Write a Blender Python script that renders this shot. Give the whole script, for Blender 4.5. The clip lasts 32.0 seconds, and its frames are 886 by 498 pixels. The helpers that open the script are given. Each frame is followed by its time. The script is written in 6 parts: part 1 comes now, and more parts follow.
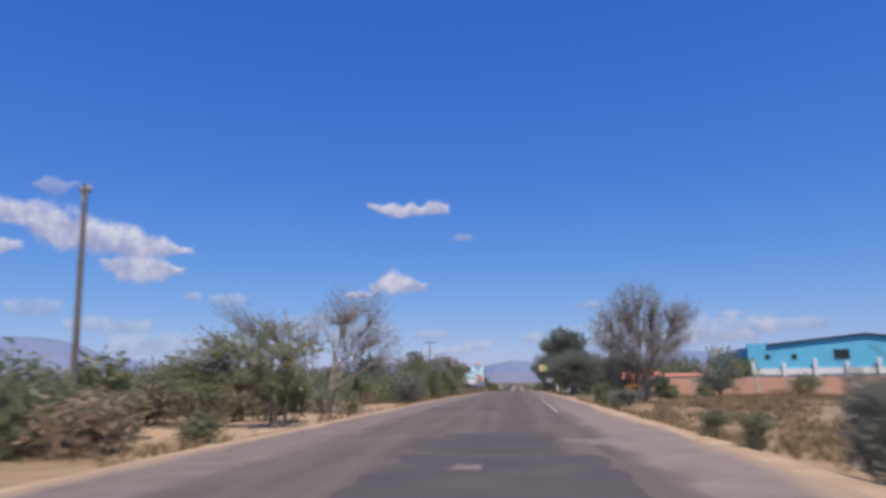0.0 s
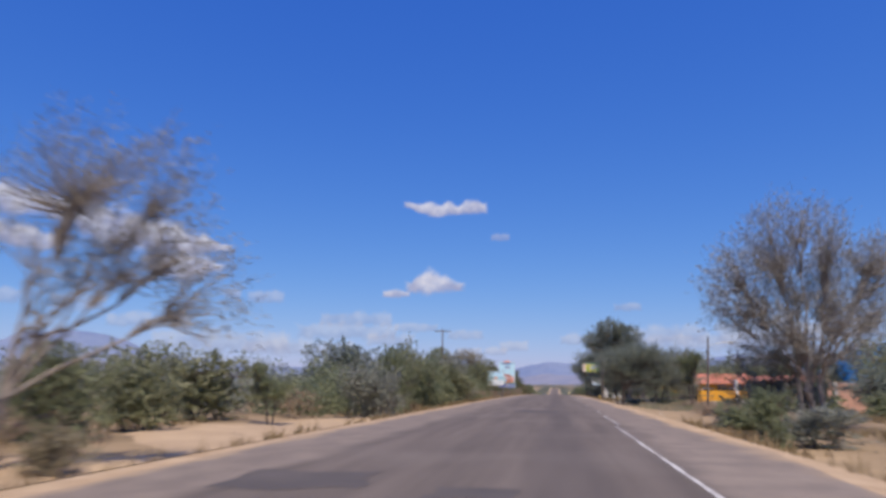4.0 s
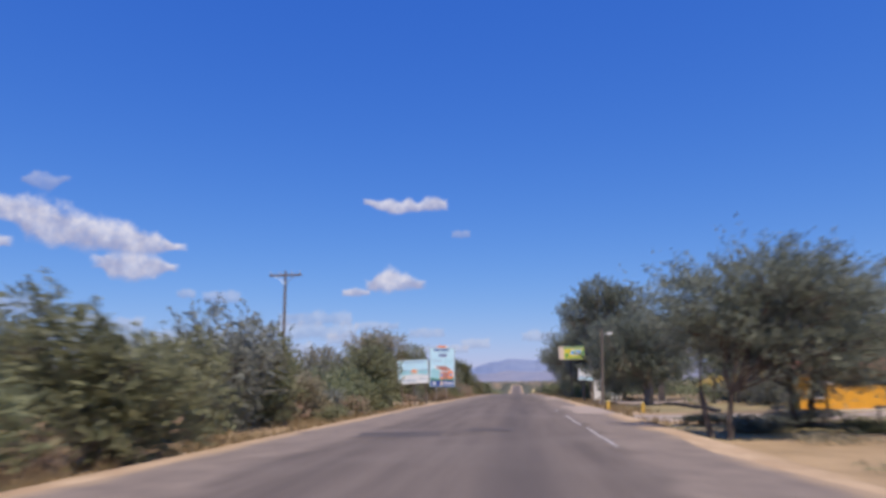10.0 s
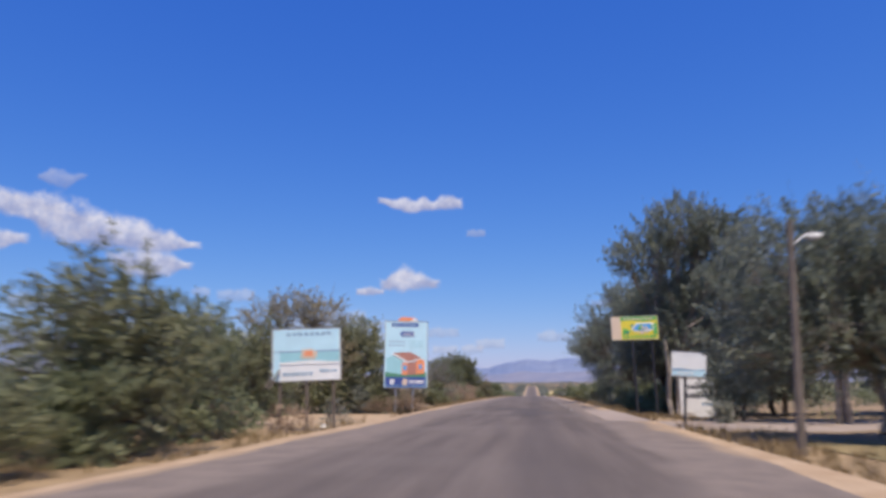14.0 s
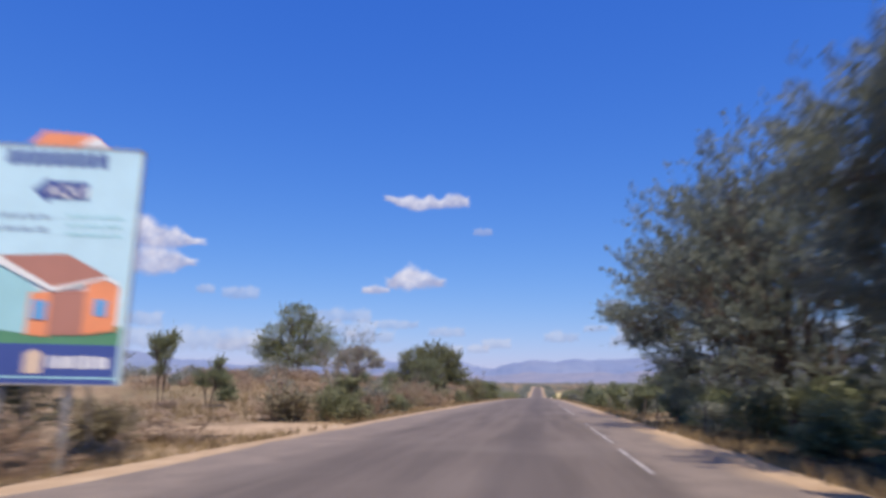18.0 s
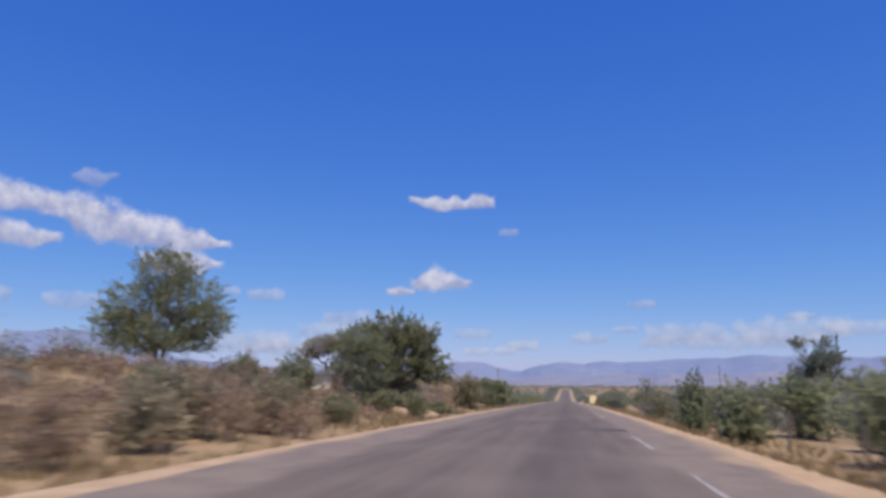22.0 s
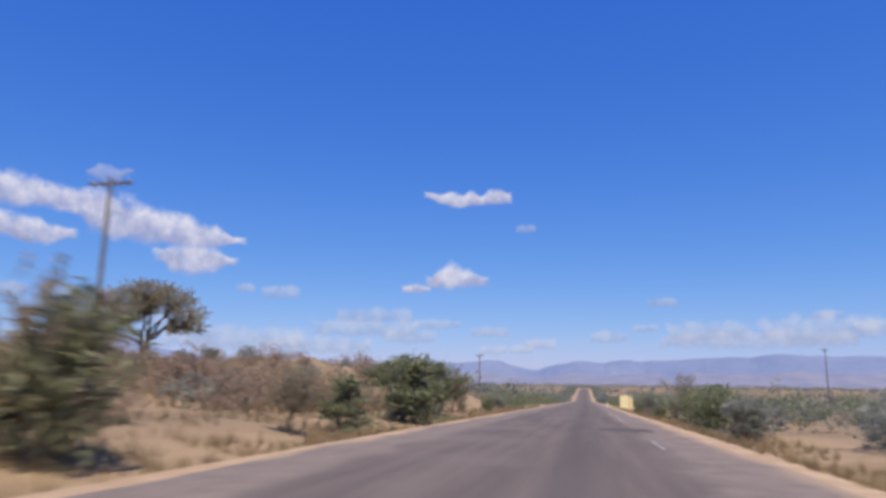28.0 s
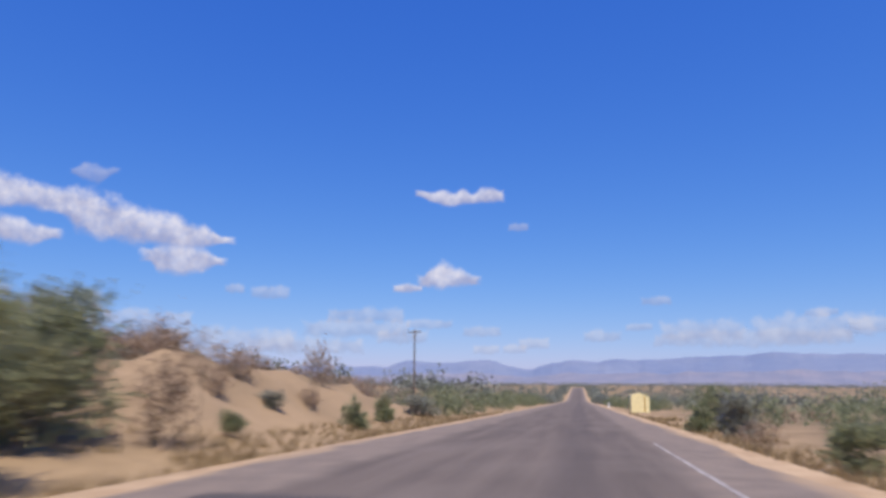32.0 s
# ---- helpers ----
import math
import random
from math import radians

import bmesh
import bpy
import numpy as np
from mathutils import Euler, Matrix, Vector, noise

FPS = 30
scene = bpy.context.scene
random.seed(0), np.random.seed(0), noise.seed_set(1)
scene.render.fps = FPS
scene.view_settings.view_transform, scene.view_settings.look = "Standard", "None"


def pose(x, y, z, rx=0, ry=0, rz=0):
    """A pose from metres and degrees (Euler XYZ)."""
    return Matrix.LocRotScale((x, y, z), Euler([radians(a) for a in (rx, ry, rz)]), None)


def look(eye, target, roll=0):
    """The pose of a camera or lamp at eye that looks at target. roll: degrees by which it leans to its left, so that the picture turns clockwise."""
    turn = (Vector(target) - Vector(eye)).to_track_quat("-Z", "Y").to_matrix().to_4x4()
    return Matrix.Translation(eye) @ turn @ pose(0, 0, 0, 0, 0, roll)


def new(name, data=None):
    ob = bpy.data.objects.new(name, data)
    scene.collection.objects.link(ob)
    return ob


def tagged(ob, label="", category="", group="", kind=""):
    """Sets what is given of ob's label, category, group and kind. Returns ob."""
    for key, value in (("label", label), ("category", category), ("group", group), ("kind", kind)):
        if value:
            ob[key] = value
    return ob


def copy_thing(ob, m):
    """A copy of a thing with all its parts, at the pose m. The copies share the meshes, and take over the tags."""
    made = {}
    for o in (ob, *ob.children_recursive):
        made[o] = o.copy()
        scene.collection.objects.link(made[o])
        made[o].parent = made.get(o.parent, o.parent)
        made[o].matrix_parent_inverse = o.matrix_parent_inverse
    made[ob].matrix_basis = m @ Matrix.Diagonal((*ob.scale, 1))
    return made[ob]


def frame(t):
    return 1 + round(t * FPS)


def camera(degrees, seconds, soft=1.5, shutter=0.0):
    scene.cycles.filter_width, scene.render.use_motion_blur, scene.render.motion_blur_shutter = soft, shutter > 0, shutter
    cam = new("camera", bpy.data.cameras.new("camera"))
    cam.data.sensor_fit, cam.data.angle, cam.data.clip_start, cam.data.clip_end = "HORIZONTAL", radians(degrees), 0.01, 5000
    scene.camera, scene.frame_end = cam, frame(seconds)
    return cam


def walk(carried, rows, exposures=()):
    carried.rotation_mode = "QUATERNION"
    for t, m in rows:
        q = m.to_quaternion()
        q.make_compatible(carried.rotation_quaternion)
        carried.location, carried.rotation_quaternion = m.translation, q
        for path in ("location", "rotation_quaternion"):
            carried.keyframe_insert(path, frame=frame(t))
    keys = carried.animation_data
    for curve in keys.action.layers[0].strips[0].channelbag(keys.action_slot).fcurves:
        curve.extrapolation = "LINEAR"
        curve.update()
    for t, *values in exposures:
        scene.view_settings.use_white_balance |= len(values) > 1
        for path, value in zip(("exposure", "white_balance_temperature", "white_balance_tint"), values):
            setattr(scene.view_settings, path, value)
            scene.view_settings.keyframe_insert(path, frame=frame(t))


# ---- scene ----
cam = camera(66.0, 32.0, soft=3.4, shutter=1.2)
PATH = [
    (0, pose(0.00, 0.00, 1.35, 101.04, 0.81, 6.19)),
    (0.5, pose(-0.02, 3.87, 1.35, 101.11, 0.66, 6.52)),
    (1, pose(-0.05, 7.66, 1.35, 101.11, 0.13, 6.62)),
    (1.5, pose(-0.09, 11.39, 1.35, 101.10, -0.13, 7.38)),
    (2, pose(-0.14, 14.95, 1.34, 101.13, -0.33, 8.34)),
    (2.5, pose(-0.21, 18.42, 1.34, 101.04, -0.12, 8.93)),
    (3, pose(-0.26, 21.97, 1.33, 100.93, -0.22, 9.25)),
    (3.5, pose(-0.28, 25.42, 1.33, 101.02, -0.49, 9.31)),
    (4, pose(-0.27, 28.91, 1.32, 101.07, -0.32, 9.18)),
    (4.5, pose(-0.23, 32.52, 1.31, 101.20, -0.16, 9.19)),
    (6.5, pose(-0.07, 48.25, 1.26, 101.16, -0.16, 8.67)),
    (7, pose(-0.05, 52.48, 1.25, 101.35, 0.07, 8.96)),
    (7.5, pose(-0.04, 56.82, 1.23, 101.40, -0.77, 9.16)),
    (8, pose(-0.05, 61.26, 1.21, 100.89, 0.07, 8.31)),
    (8.5, pose(-0.08, 65.94, 1.19, 101.22, -0.92, 9.84)),
    (8.6, pose(-0.08, 66.89, 1.19, 101.14, -0.88, 10.23)),
    (8.7, pose(-0.08, 67.84, 1.18, 101.05, -0.79, 10.47)),
    (8.8, pose(-0.08, 68.80, 1.18, 100.96, -0.69, 9.39)),
    (8.9, pose(-0.08, 69.75, 1.17, 100.88, -0.49, 8.91)),
    (9, pose(-0.11, 70.71, 1.17, 100.79, 1.02, 5.15)),
    (9.5, pose(-0.14, 75.40, 1.14, 100.75, 1.03, 5.54)),
    (10, pose(-0.15, 80.00, 1.12, 100.95, 0.80, 6.11)),
    (10.5, pose(-0.16, 84.68, 1.09, 100.98, 0.66, 6.01)),
    (11, pose(-0.18, 89.40, 1.06, 100.97, 0.63, 6.21)),
    (11.5, pose(-0.22, 94.20, 1.03, 101.05, 0.52, 6.08)),
    (12, pose(-0.26, 99.09, 1.00, 100.79, 0.63, 6.26)),
    (12.5, pose(-0.31, 104.02, 0.96, 101.12, 0.47, 6.50)),
    (13, pose(-0.35, 108.96, 0.92, 101.11, 0.14, 7.05)),
    (13.5, pose(-0.37, 113.84, 0.88, 101.05, 0.33, 7.34)),
    (15.5, pose(-0.30, 133.65, 0.71, 100.79, 0.04, 6.93)),
    (16, pose(-0.23, 138.50, 0.67, 100.77, -0.27, 4.79)),
    (16.5, pose(-0.11, 143.38, 0.62, 101.01, 0.18, 4.64)),
    (17, pose(0.02, 148.36, 0.57, 100.90, 0.19, 5.35)),
    (17.5, pose(0.12, 153.39, 0.51, 101.07, 0.47, 6.28)),
    (18, pose(0.17, 158.46, 0.46, 100.97, -0.27, 7.84)),
    (18.5, pose(0.18, 163.86, 0.40, 100.75, -0.21, 9.21)),
    (19, pose(0.17, 169.62, 0.33, 101.27, -0.36, 9.52)),
    (19.5, pose(0.15, 175.72, 0.26, 101.35, 0.25, 9.77)),
    (20, pose(0.12, 182.06, 0.18, 101.05, 0.42, 9.83)),
    (20.5, pose(0.09, 188.47, 0.10, 101.50, 0.13, 9.96)),
    (21, pose(0.06, 194.83, 0.02, 101.30, 0.02, 10.00)),
    (21.5, pose(0.05, 201.21, -0.07, 101.03, -0.01, 10.03)),
    (22, pose(0.06, 207.61, -0.16, 101.17, -0.29, 10.08)),
    (22.5, pose(0.07, 214.00, -0.25, 101.17, -0.29, 10.06)),
    (23, pose(0.10, 220.33, -0.34, 101.16, -0.27, 10.00)),
    (23.5, pose(0.14, 226.56, -0.43, 101.16, -0.43, 10.16)),
    (24, pose(0.17, 232.64, -0.53, 101.09, -0.56, 10.76)),
    (24.5, pose(0.20, 238.48, -0.62, 101.07, -0.40, 10.45)),
    (25, pose(0.22, 244.36, -0.71, 101.18, -0.18, 10.72)),
    (25.5, pose(0.20, 250.21, -0.81, 101.29, -0.20, 11.24)),
    (26, pose(0.18, 256.01, -0.91, 101.19, -0.22, 11.36)),
    (26.5, pose(0.14, 261.62, -1.00, 100.96, -0.57, 11.40)),
    (28.5, pose(0.01, 285.50, -1.43, 101.09, -0.55, 11.59)),
    (29, pose(-0.04, 291.74, -1.55, 101.07, -0.32, 11.37)),
    (29.5, pose(-0.08, 298.06, -1.67, 100.95, -0.22, 11.22)),
    (30, pose(-0.10, 304.42, -1.79, 100.91, -0.15, 11.07)),
    (30.5, pose(-0.10, 310.52, -1.91, 100.83, -0.30, 10.96)),
    (31, pose(-0.09, 316.33, -2.03, 101.02, -0.11, 10.98)),
    (31.5, pose(-0.08, 322.03, -2.15, 101.03, -0.23, 11.13)),
    (32, pose(-0.06, 328.22, -2.27, 101.11, -0.20, 11.06)),
]
walk(cam, PATH, exposures=[(0, 0.12), (2, 0.08), (4, 0.15), (7, 0.2), (13, 0.2), (16, 0.28), (19, 0.32), (21, 0.2), (22, 0.15), (24, 0.22), (25, 0.47), (26.5, 0.46), (28.5, 0.2), (30, 0.16), (31, 0.22), (32, 0.28)])

# ---- light ----
SUN_AZIMUTH, SUN_HEIGHT = 158.0, 63.0    # degrees clockwise from the road's direction, and up
world = bpy.data.worlds.new("sky")
scene.world = world
world.use_nodes = True
wn = world.node_tree
sky = wn.nodes.new("ShaderNodeTexSky")
sky.sky_type, sky.sun_disc = "NISHITA", False
sky.sun_elevation, sky.sun_rotation = radians(SUN_HEIGHT), radians(SUN_AZIMUTH)
sky.altitude, sky.air_density, sky.dust_density, sky.ozone_density = 100, 1.0, 0.4, 3.0
# a clear dry-season sky: each colour's rise from zenith to horizon, and its share
split, joined = wn.nodes.new("ShaderNodeSeparateColor"), wn.nodes.new("ShaderNodeCombineColor")
wn.links.new(sky.outputs["Color"], split.inputs["Color"])
for channel, rise, share in (("Red", 1.36, 0.276), ("Green", 0.93, 0.635), ("Blue", 0.42, 2.64)):
    power, times = wn.nodes.new("ShaderNodeMath"), wn.nodes.new("ShaderNodeMath")
    power.operation, times.operation = "POWER", "MULTIPLY"
    power.inputs[1].default_value, times.inputs[1].default_value = rise, share
    wn.links.new(split.outputs[channel], power.inputs[0])
    wn.links.new(power.outputs[0], times.inputs[0])
    wn.links.new(times.outputs[0], joined.inputs[channel])
wn.links.new(joined.outputs["Color"], wn.nodes["Background"].inputs["Color"])
wn.nodes["Background"].inputs["Strength"].default_value = 0.12
lamp = bpy.data.lights.new("sun", "SUN")
lamp.energy, lamp.angle, lamp.color = 4.45, radians(0.6), (1.0, 0.88, 0.74)
sun_at = Vector((math.sin(radians(SUN_AZIMUTH)) * math.cos(radians(SUN_HEIGHT)), math.cos(radians(SUN_AZIMUTH)) * math.cos(radians(SUN_HEIGHT)), math.sin(radians(SUN_HEIGHT))))
new("sun", lamp).matrix_world = look(sun_at * 100, (0, 0, 0))


# ---- materials ----
def material(name, base, rough=0.85, scale=6.0, spread=0.25, fine=60.0, bump=0.15, metal=0.0, island=0.0, coords="Object", translucent=0.0, gloss=0.25):
    """A surface whose colour varies at two scales, with fine relief; base is a colour or a pair of colours."""
    m = bpy.data.materials.new(name)
    m.use_nodes = True
    nt = m.node_tree
    p = nt.nodes["Principled BSDF"]
    p.inputs["Roughness"].default_value, p.inputs["Metallic"].default_value = rough, metal
    p.inputs["Specular IOR Level"].default_value = gloss
    low, high = base if isinstance(base[0], tuple) else (tuple(c * (1 - spread) for c in base), tuple(min(1, c * (1 + spread)) for c in base))
    tc = nt.nodes.new("ShaderNodeTexCoord")
    big = nt.nodes.new("ShaderNodeTexNoise")
    big.inputs["Scale"].default_value, big.inputs["Detail"].default_value = scale, 6
    small = nt.nodes.new("ShaderNodeTexNoise")
    small.inputs["Scale"].default_value, small.inputs["Detail"].default_value = fine, 3
    for n in (big, small):
        nt.links.new(tc.outputs[coords], n.inputs["Vector"])
    add = nt.nodes.new("ShaderNodeMath")
    add.operation = "MULTIPLY_ADD"
    nt.links.new(small.outputs["Fac"], add.inputs[0])
    add.inputs[1].default_value = 0.5
    nt.links.new(big.outputs["Fac"], add.inputs[2])
    last = add.outputs[0]
    if island:
        geo, info = nt.nodes.new("ShaderNodeNewGeometry"), nt.nodes.new("ShaderNodeObjectInfo")
        for source, weight in ((geo.outputs["Random Per Island"], island), (info.outputs["Random"], island * 0.7)):
            mix = nt.nodes.new("ShaderNodeMath")
            mix.operation = "MULTIPLY_ADD"
            nt.links.new(source, mix.inputs[0])
            mix.inputs[1].default_value = weight
            nt.links.new(last, mix.inputs[2])
            last = mix.outputs[0]
    ramp = nt.nodes.new("ShaderNodeMapRange")
    ramp.inputs["From Min"].default_value, ramp.inputs["From Max"].default_value = 0.5, 1.0 + 1.4 * island
    nt.links.new(last, ramp.inputs["Value"])
    mixed = nt.nodes.new("ShaderNodeMix")
    mixed.data_type = "RGBA"
    mixed.inputs["A"].default_value, mixed.inputs["B"].default_value = (*low, 1), (*high, 1)
    nt.links.new(ramp.outputs["Result"], mixed.inputs["Factor"])
    nt.links.new(mixed.outputs["Result"], p.inputs["Base Color"])
    if bump:
        b = nt.nodes.new("ShaderNodeBump")
        b.inputs["Strength"].default_value, b.inputs["Distance"].default_value = bump, 0.02
        nt.links.new(small.outputs["Fac"], b.inputs["Height"])
        nt.links.new(b.outputs["Normal"], p.inputs["Normal"])
    if translucent:
        t = nt.nodes.new("ShaderNodeBsdfTranslucent")
        nt.links.new(mixed.outputs["Result"], t.inputs["Color"])
        s = nt.nodes.new("ShaderNodeMixShader")
        s.inputs["Fac"].default_value = translucent
        nt.links.new(p.outputs["BSDF"], s.inputs[1])
        nt.links.new(t.outputs["BSDF"], s.inputs[2])
        nt.links.new(s.outputs["Shader"], nt.nodes["Material Output"].inputs["Surface"])
    return m


def colour_mix(nt, fac, a, b):
    n = nt.nodes.new("ShaderNodeMix")
    n.data_type = "RGBA"
    nt.links.new(fac, n.inputs["Factor"])
    for key, v in (("A", a), ("B", b)):
        if isinstance(v, tuple):
            n.inputs[key].default_value = (*v, 1)
        else:
            nt.links.new(v, n.inputs[key])
    return n.outputs["Result"]


def noise_node(nt, vector, scale, detail=5, low=0.35, high=0.65):
    n = nt.nodes.new("ShaderNodeTexNoise")
    n.inputs["Scale"].default_value, n.inputs["Detail"].default_value = scale, detail
    nt.links.new(vector, n.inputs["Vector"])
    r = nt.nodes.new("ShaderNodeMapRange")
    r.inputs["From Min"].default_value, r.inputs["From Max"].default_value = low, high
    nt.links.new(n.outputs["Fac"], r.inputs["Value"])
    return r.outputs["Result"]


def math_node(nt, op, a, b=0.0, c=0.0):
    n = nt.nodes.new("ShaderNodeMath")
    n.operation = op
    for i, v in enumerate((a, b, c)):
        if isinstance(v, (int, float)):
            n.inputs[i].default_value = v
        else:
            nt.links.new(v, n.inputs[i])
    return n.outputs[0]


def span(nt, value, low, high):
    r = nt.nodes.new("ShaderNodeMapRange")
    r.interpolation_type = "SMOOTHSTEP"
    r.inputs["From Min"].default_value, r.inputs["From Max"].default_value = low, high
    nt.links.new(value, r.inputs["Value"])
    return r.outputs["Result"]


def bare(name, rough):
    m = bpy.data.materials.new(name)
    m.use_nodes = True
    nt = m.node_tree
    p = nt.nodes["Principled BSDF"]
    p.inputs["Roughness"].default_value = rough
    p.inputs["Specular IOR Level"].default_value = 0.2
    tc = nt.nodes.new("ShaderNodeTexCoord")
    xyz = nt.nodes.new("ShaderNodeSeparateXYZ")
    nt.links.new(tc.outputs["Object"], xyz.inputs[0])
    return m, nt, p, tc.outputs["Object"], xyz.outputs["X"]


def relief(nt, p, height, strength, distance):
    b = nt.nodes.new("ShaderNodeBump")
    b.inputs["Strength"].default_value, b.inputs["Distance"].default_value = strength, distance
    nt.links.new(height, b.inputs["Height"])
    nt.links.new(b.outputs["Normal"], p.inputs["Normal"])


def asphalt_material():
    """Worn grey lanes with darker wheel tracks between dusty, paler shoulders."""
    m, nt, p, at, x = bare("worn_asphalt", 0.8)
    wob = math_node(nt, "MULTIPLY_ADD", noise_node(nt, at, 0.35, 6, 0.2, 0.8), 1.1, x)
    long = nt.nodes.new("ShaderNodeMapping")
    long.inputs["Scale"].default_value = (1.0, 0.06, 1.0)
    nt.links.new(at, long.inputs["Vector"])
    streak = noise_node(nt, long.outputs["Vector"], 1.6, 6)
    c = colour_mix(nt, streak, (0.118, 0.095, 0.080), (0.168, 0.135, 0.113))
    c = colour_mix(nt, math_node(nt, "MULTIPLY", noise_node(nt, at, 0.22, 6, 0.5, 0.7), 0.5), c, (0.205, 0.170, 0.146))
    wheel = math_node(nt, "MULTIPLY", span(nt, math_node(nt, "ABSOLUTE", math_node(nt, "ADD", x, 0.15)), 0.9, 0.25), 0.45)
    c = colour_mix(nt, wheel, c, (0.088, 0.073, 0.067))
    for a, b in ((2.3, 3.0), (-3.95, -4.75)):
        c = colour_mix(nt, span(nt, wob, a, b), c, colour_mix(nt, noise_node(nt, at, 1.3, 6), (0.190, 0.152, 0.127), (0.250, 0.200, 0.163)))
    # the older, paler shoulder beside the first stretch
    along = nt.nodes.new("ShaderNodeSeparateXYZ")
    nt.links.new(at, along.inputs[0])
    old = math_node(nt, "MULTIPLY", span(nt, along.outputs["Y"], 60.0, 25.0), span(nt, wob, 2.55, 2.95))
    c = colour_mix(nt, math_node(nt, "MULTIPLY", old, 0.8), c, colour_mix(nt, noise_node(nt, at, 1.3, 6), (0.235, 0.188, 0.154), (0.310, 0.247, 0.197)))
    for a, b in ((4.1, 4.7), (-6.1, -6.6)):
        c = colour_mix(nt, math_node(nt, "MULTIPLY", span(nt, wob, a, b), 0.8), c, (0.420, 0.302, 0.190))
    c = colour_mix(nt, math_node(nt, "MULTIPLY", noise_node(nt, at, 45, 2), 0.25), c, (0.060, 0.053, 0.049))
    nt.links.new(c, p.inputs["Base Color"])
    relief(nt, p, noise_node(nt, at, 70, 2), 0.25, 0.01)
    return m


def soil_material():
    """Sandy verge that gives way to straw-coloured grass and grey-brown scrubland."""
    m, nt, p, at, x = bare("dry_soil", 0.95)
    away = math_node(nt, "ABSOLUTE", math_node(nt, "ADD", x, 1.4))
    away = math_node(nt, "MULTIPLY_ADD", noise_node(nt, at, 0.3, 5, 0.2, 0.8), 2.4, away)
    sand = colour_mix(nt, noise_node(nt, at, 1.1, 7), (0.41, 0.285, 0.175), (0.53, 0.39, 0.255))
    grass = colour_mix(nt, noise_node(nt, at, 0.6, 7), (0.26, 0.185, 0.105), (0.40, 0.285, 0.165))
    scrub = colour_mix(nt, noise_node(nt, at, 0.12, 7), (0.19, 0.138, 0.085), (0.37, 0.262, 0.16))
    c = colour_mix(nt, math_node(nt, "MULTIPLY", span(nt, away, 7.0, 8.8), 0.9), sand, grass)
    c = colour_mix(nt, span(nt, away, 10.0, 15.0), c, scrub)
    weeds = math_node(nt, "MULTIPLY", noise_node(nt, at, 0.035, 7, 0.42, 0.62), span(nt, away, 12.0, 26.0))
    c = colour_mix(nt, math_node(nt, "MULTIPLY", weeds, 0.75), c, colour_mix(nt, noise_node(nt, at, 0.5, 6), (0.075, 0.072, 0.04), (0.19, 0.15, 0.085)))
    c = colour_mix(nt, math_node(nt, "MULTIPLY", noise_node(nt, at, 14, 3), 0.35), c, (0.24, 0.17, 0.105))
    nt.links.new(c, p.inputs["Base Color"])
    relief(nt, p, noise_node(nt, at, 9, 6), 0.5, 0.05)
    return m


ASPHALT, SOIL = asphalt_material(), soil_material()
PATCH = material("dark_asphalt_patch", ((0.070, 0.061, 0.058), (0.112, 0.093, 0.083)), 0.8, 0.7, 0.3, 40)
FAINT_WHITE = material("nearly_worn_off_paint", ((0.17, 0.145, 0.14), (0.45, 0.42, 0.40)), 0.75, 2.5, 0.2, 18)
WORN_WHITE = material("worn_road_paint", ((0.25, 0.22, 0.20), (0.66, 0.64, 0.61)), 0.7, 2.5, 0.2, 18)
DUSTY = material("dusty_gravel", ((0.28, 0.225, 0.185), (0.37, 0.30, 0.25)), 0.95, 0.7, 0.2, 25, 0.4)
WORN = material("scuffed_pale_asphalt", ((0.17, 0.145, 0.13), (0.27, 0.225, 0.195)), 0.9, 1.5, 0.2, 25, 0.4)
LAWN = material("patchy_dry_lawn", ((0.13, 0.12, 0.055), (0.33, 0.25, 0.135)), 0.95, 0.5, 0.2, 9, 0.5)
TRACK_SAND = material("orange_tan_sand", ((0.345, 0.245, 0.155), (0.465, 0.34, 0.215)), 0.95, 0.7, 0.2, 25, 0.4)
GREEN = material("dusty_green_leaves", ((0.144, 0.172, 0.094), (0.345, 0.359, 0.205)), 0.5, 0.9, 0.3, 8, 0, island=0.5, translucent=0.5, gloss=0.28)
BROWN_LEAF = material("brownish_olive_leaves", ((0.186, 0.162, 0.102), (0.402, 0.348, 0.228)), 0.5, 0.9, 0.3, 8, 0, island=0.5, translucent=0.4, gloss=0.35)
OLIVE = material("olive_leaves", ((0.150, 0.165, 0.088), (0.335, 0.330, 0.190)), 0.5, 0.9, 0.3, 8, 0, island=0.5, translucent=0.45, gloss=0.28)
# DARK is bluer than GREEN: hazy bluish shade is put into this colour
DARK = material("dark_leaves_hazed_blue", ((0.130, 0.152, 0.123), (0.293, 0.316, 0.244)), 0.5, 0.7, 0.3, 8, 0, island=0.5, translucent=0.5, gloss=0.28)
GREY = material("grey_green_leaves", ((0.185, 0.197, 0.166), (0.347, 0.353, 0.286)), 0.5, 0.8, 0.3, 8, 0, island=0.5, translucent=0.45, gloss=0.28)
TWIG = material("grey_dry_twigs", ((0.155, 0.145, 0.125), (0.30, 0.278, 0.24)), 0.9, 0.9, 0.3, 8, 0, island=0.5, translucent=0.1)
# near-black so that fallen leaves read as tree shade on the ground
SHADE_LITTER = material("shade_dark_leaves", ((0.045, 0.036, 0.026), (0.15, 0.11, 0.07)), 0.9, 0.9, 0.3, 8, 0, island=0.5)
DRY = material("dry_brown_leaves", ((0.215, 0.155, 0.11), (0.44, 0.322, 0.228)), 0.85, 0.9, 0.3, 8, 0, island=0.5, translucent=0.3)
HAZY_TWIG = material("pale_grey_twigs", ((0.21, 0.20, 0.185), (0.37, 0.355, 0.325)), 0.85, 0.9, 0.3, 8, 0, island=0.5, translucent=0.3)
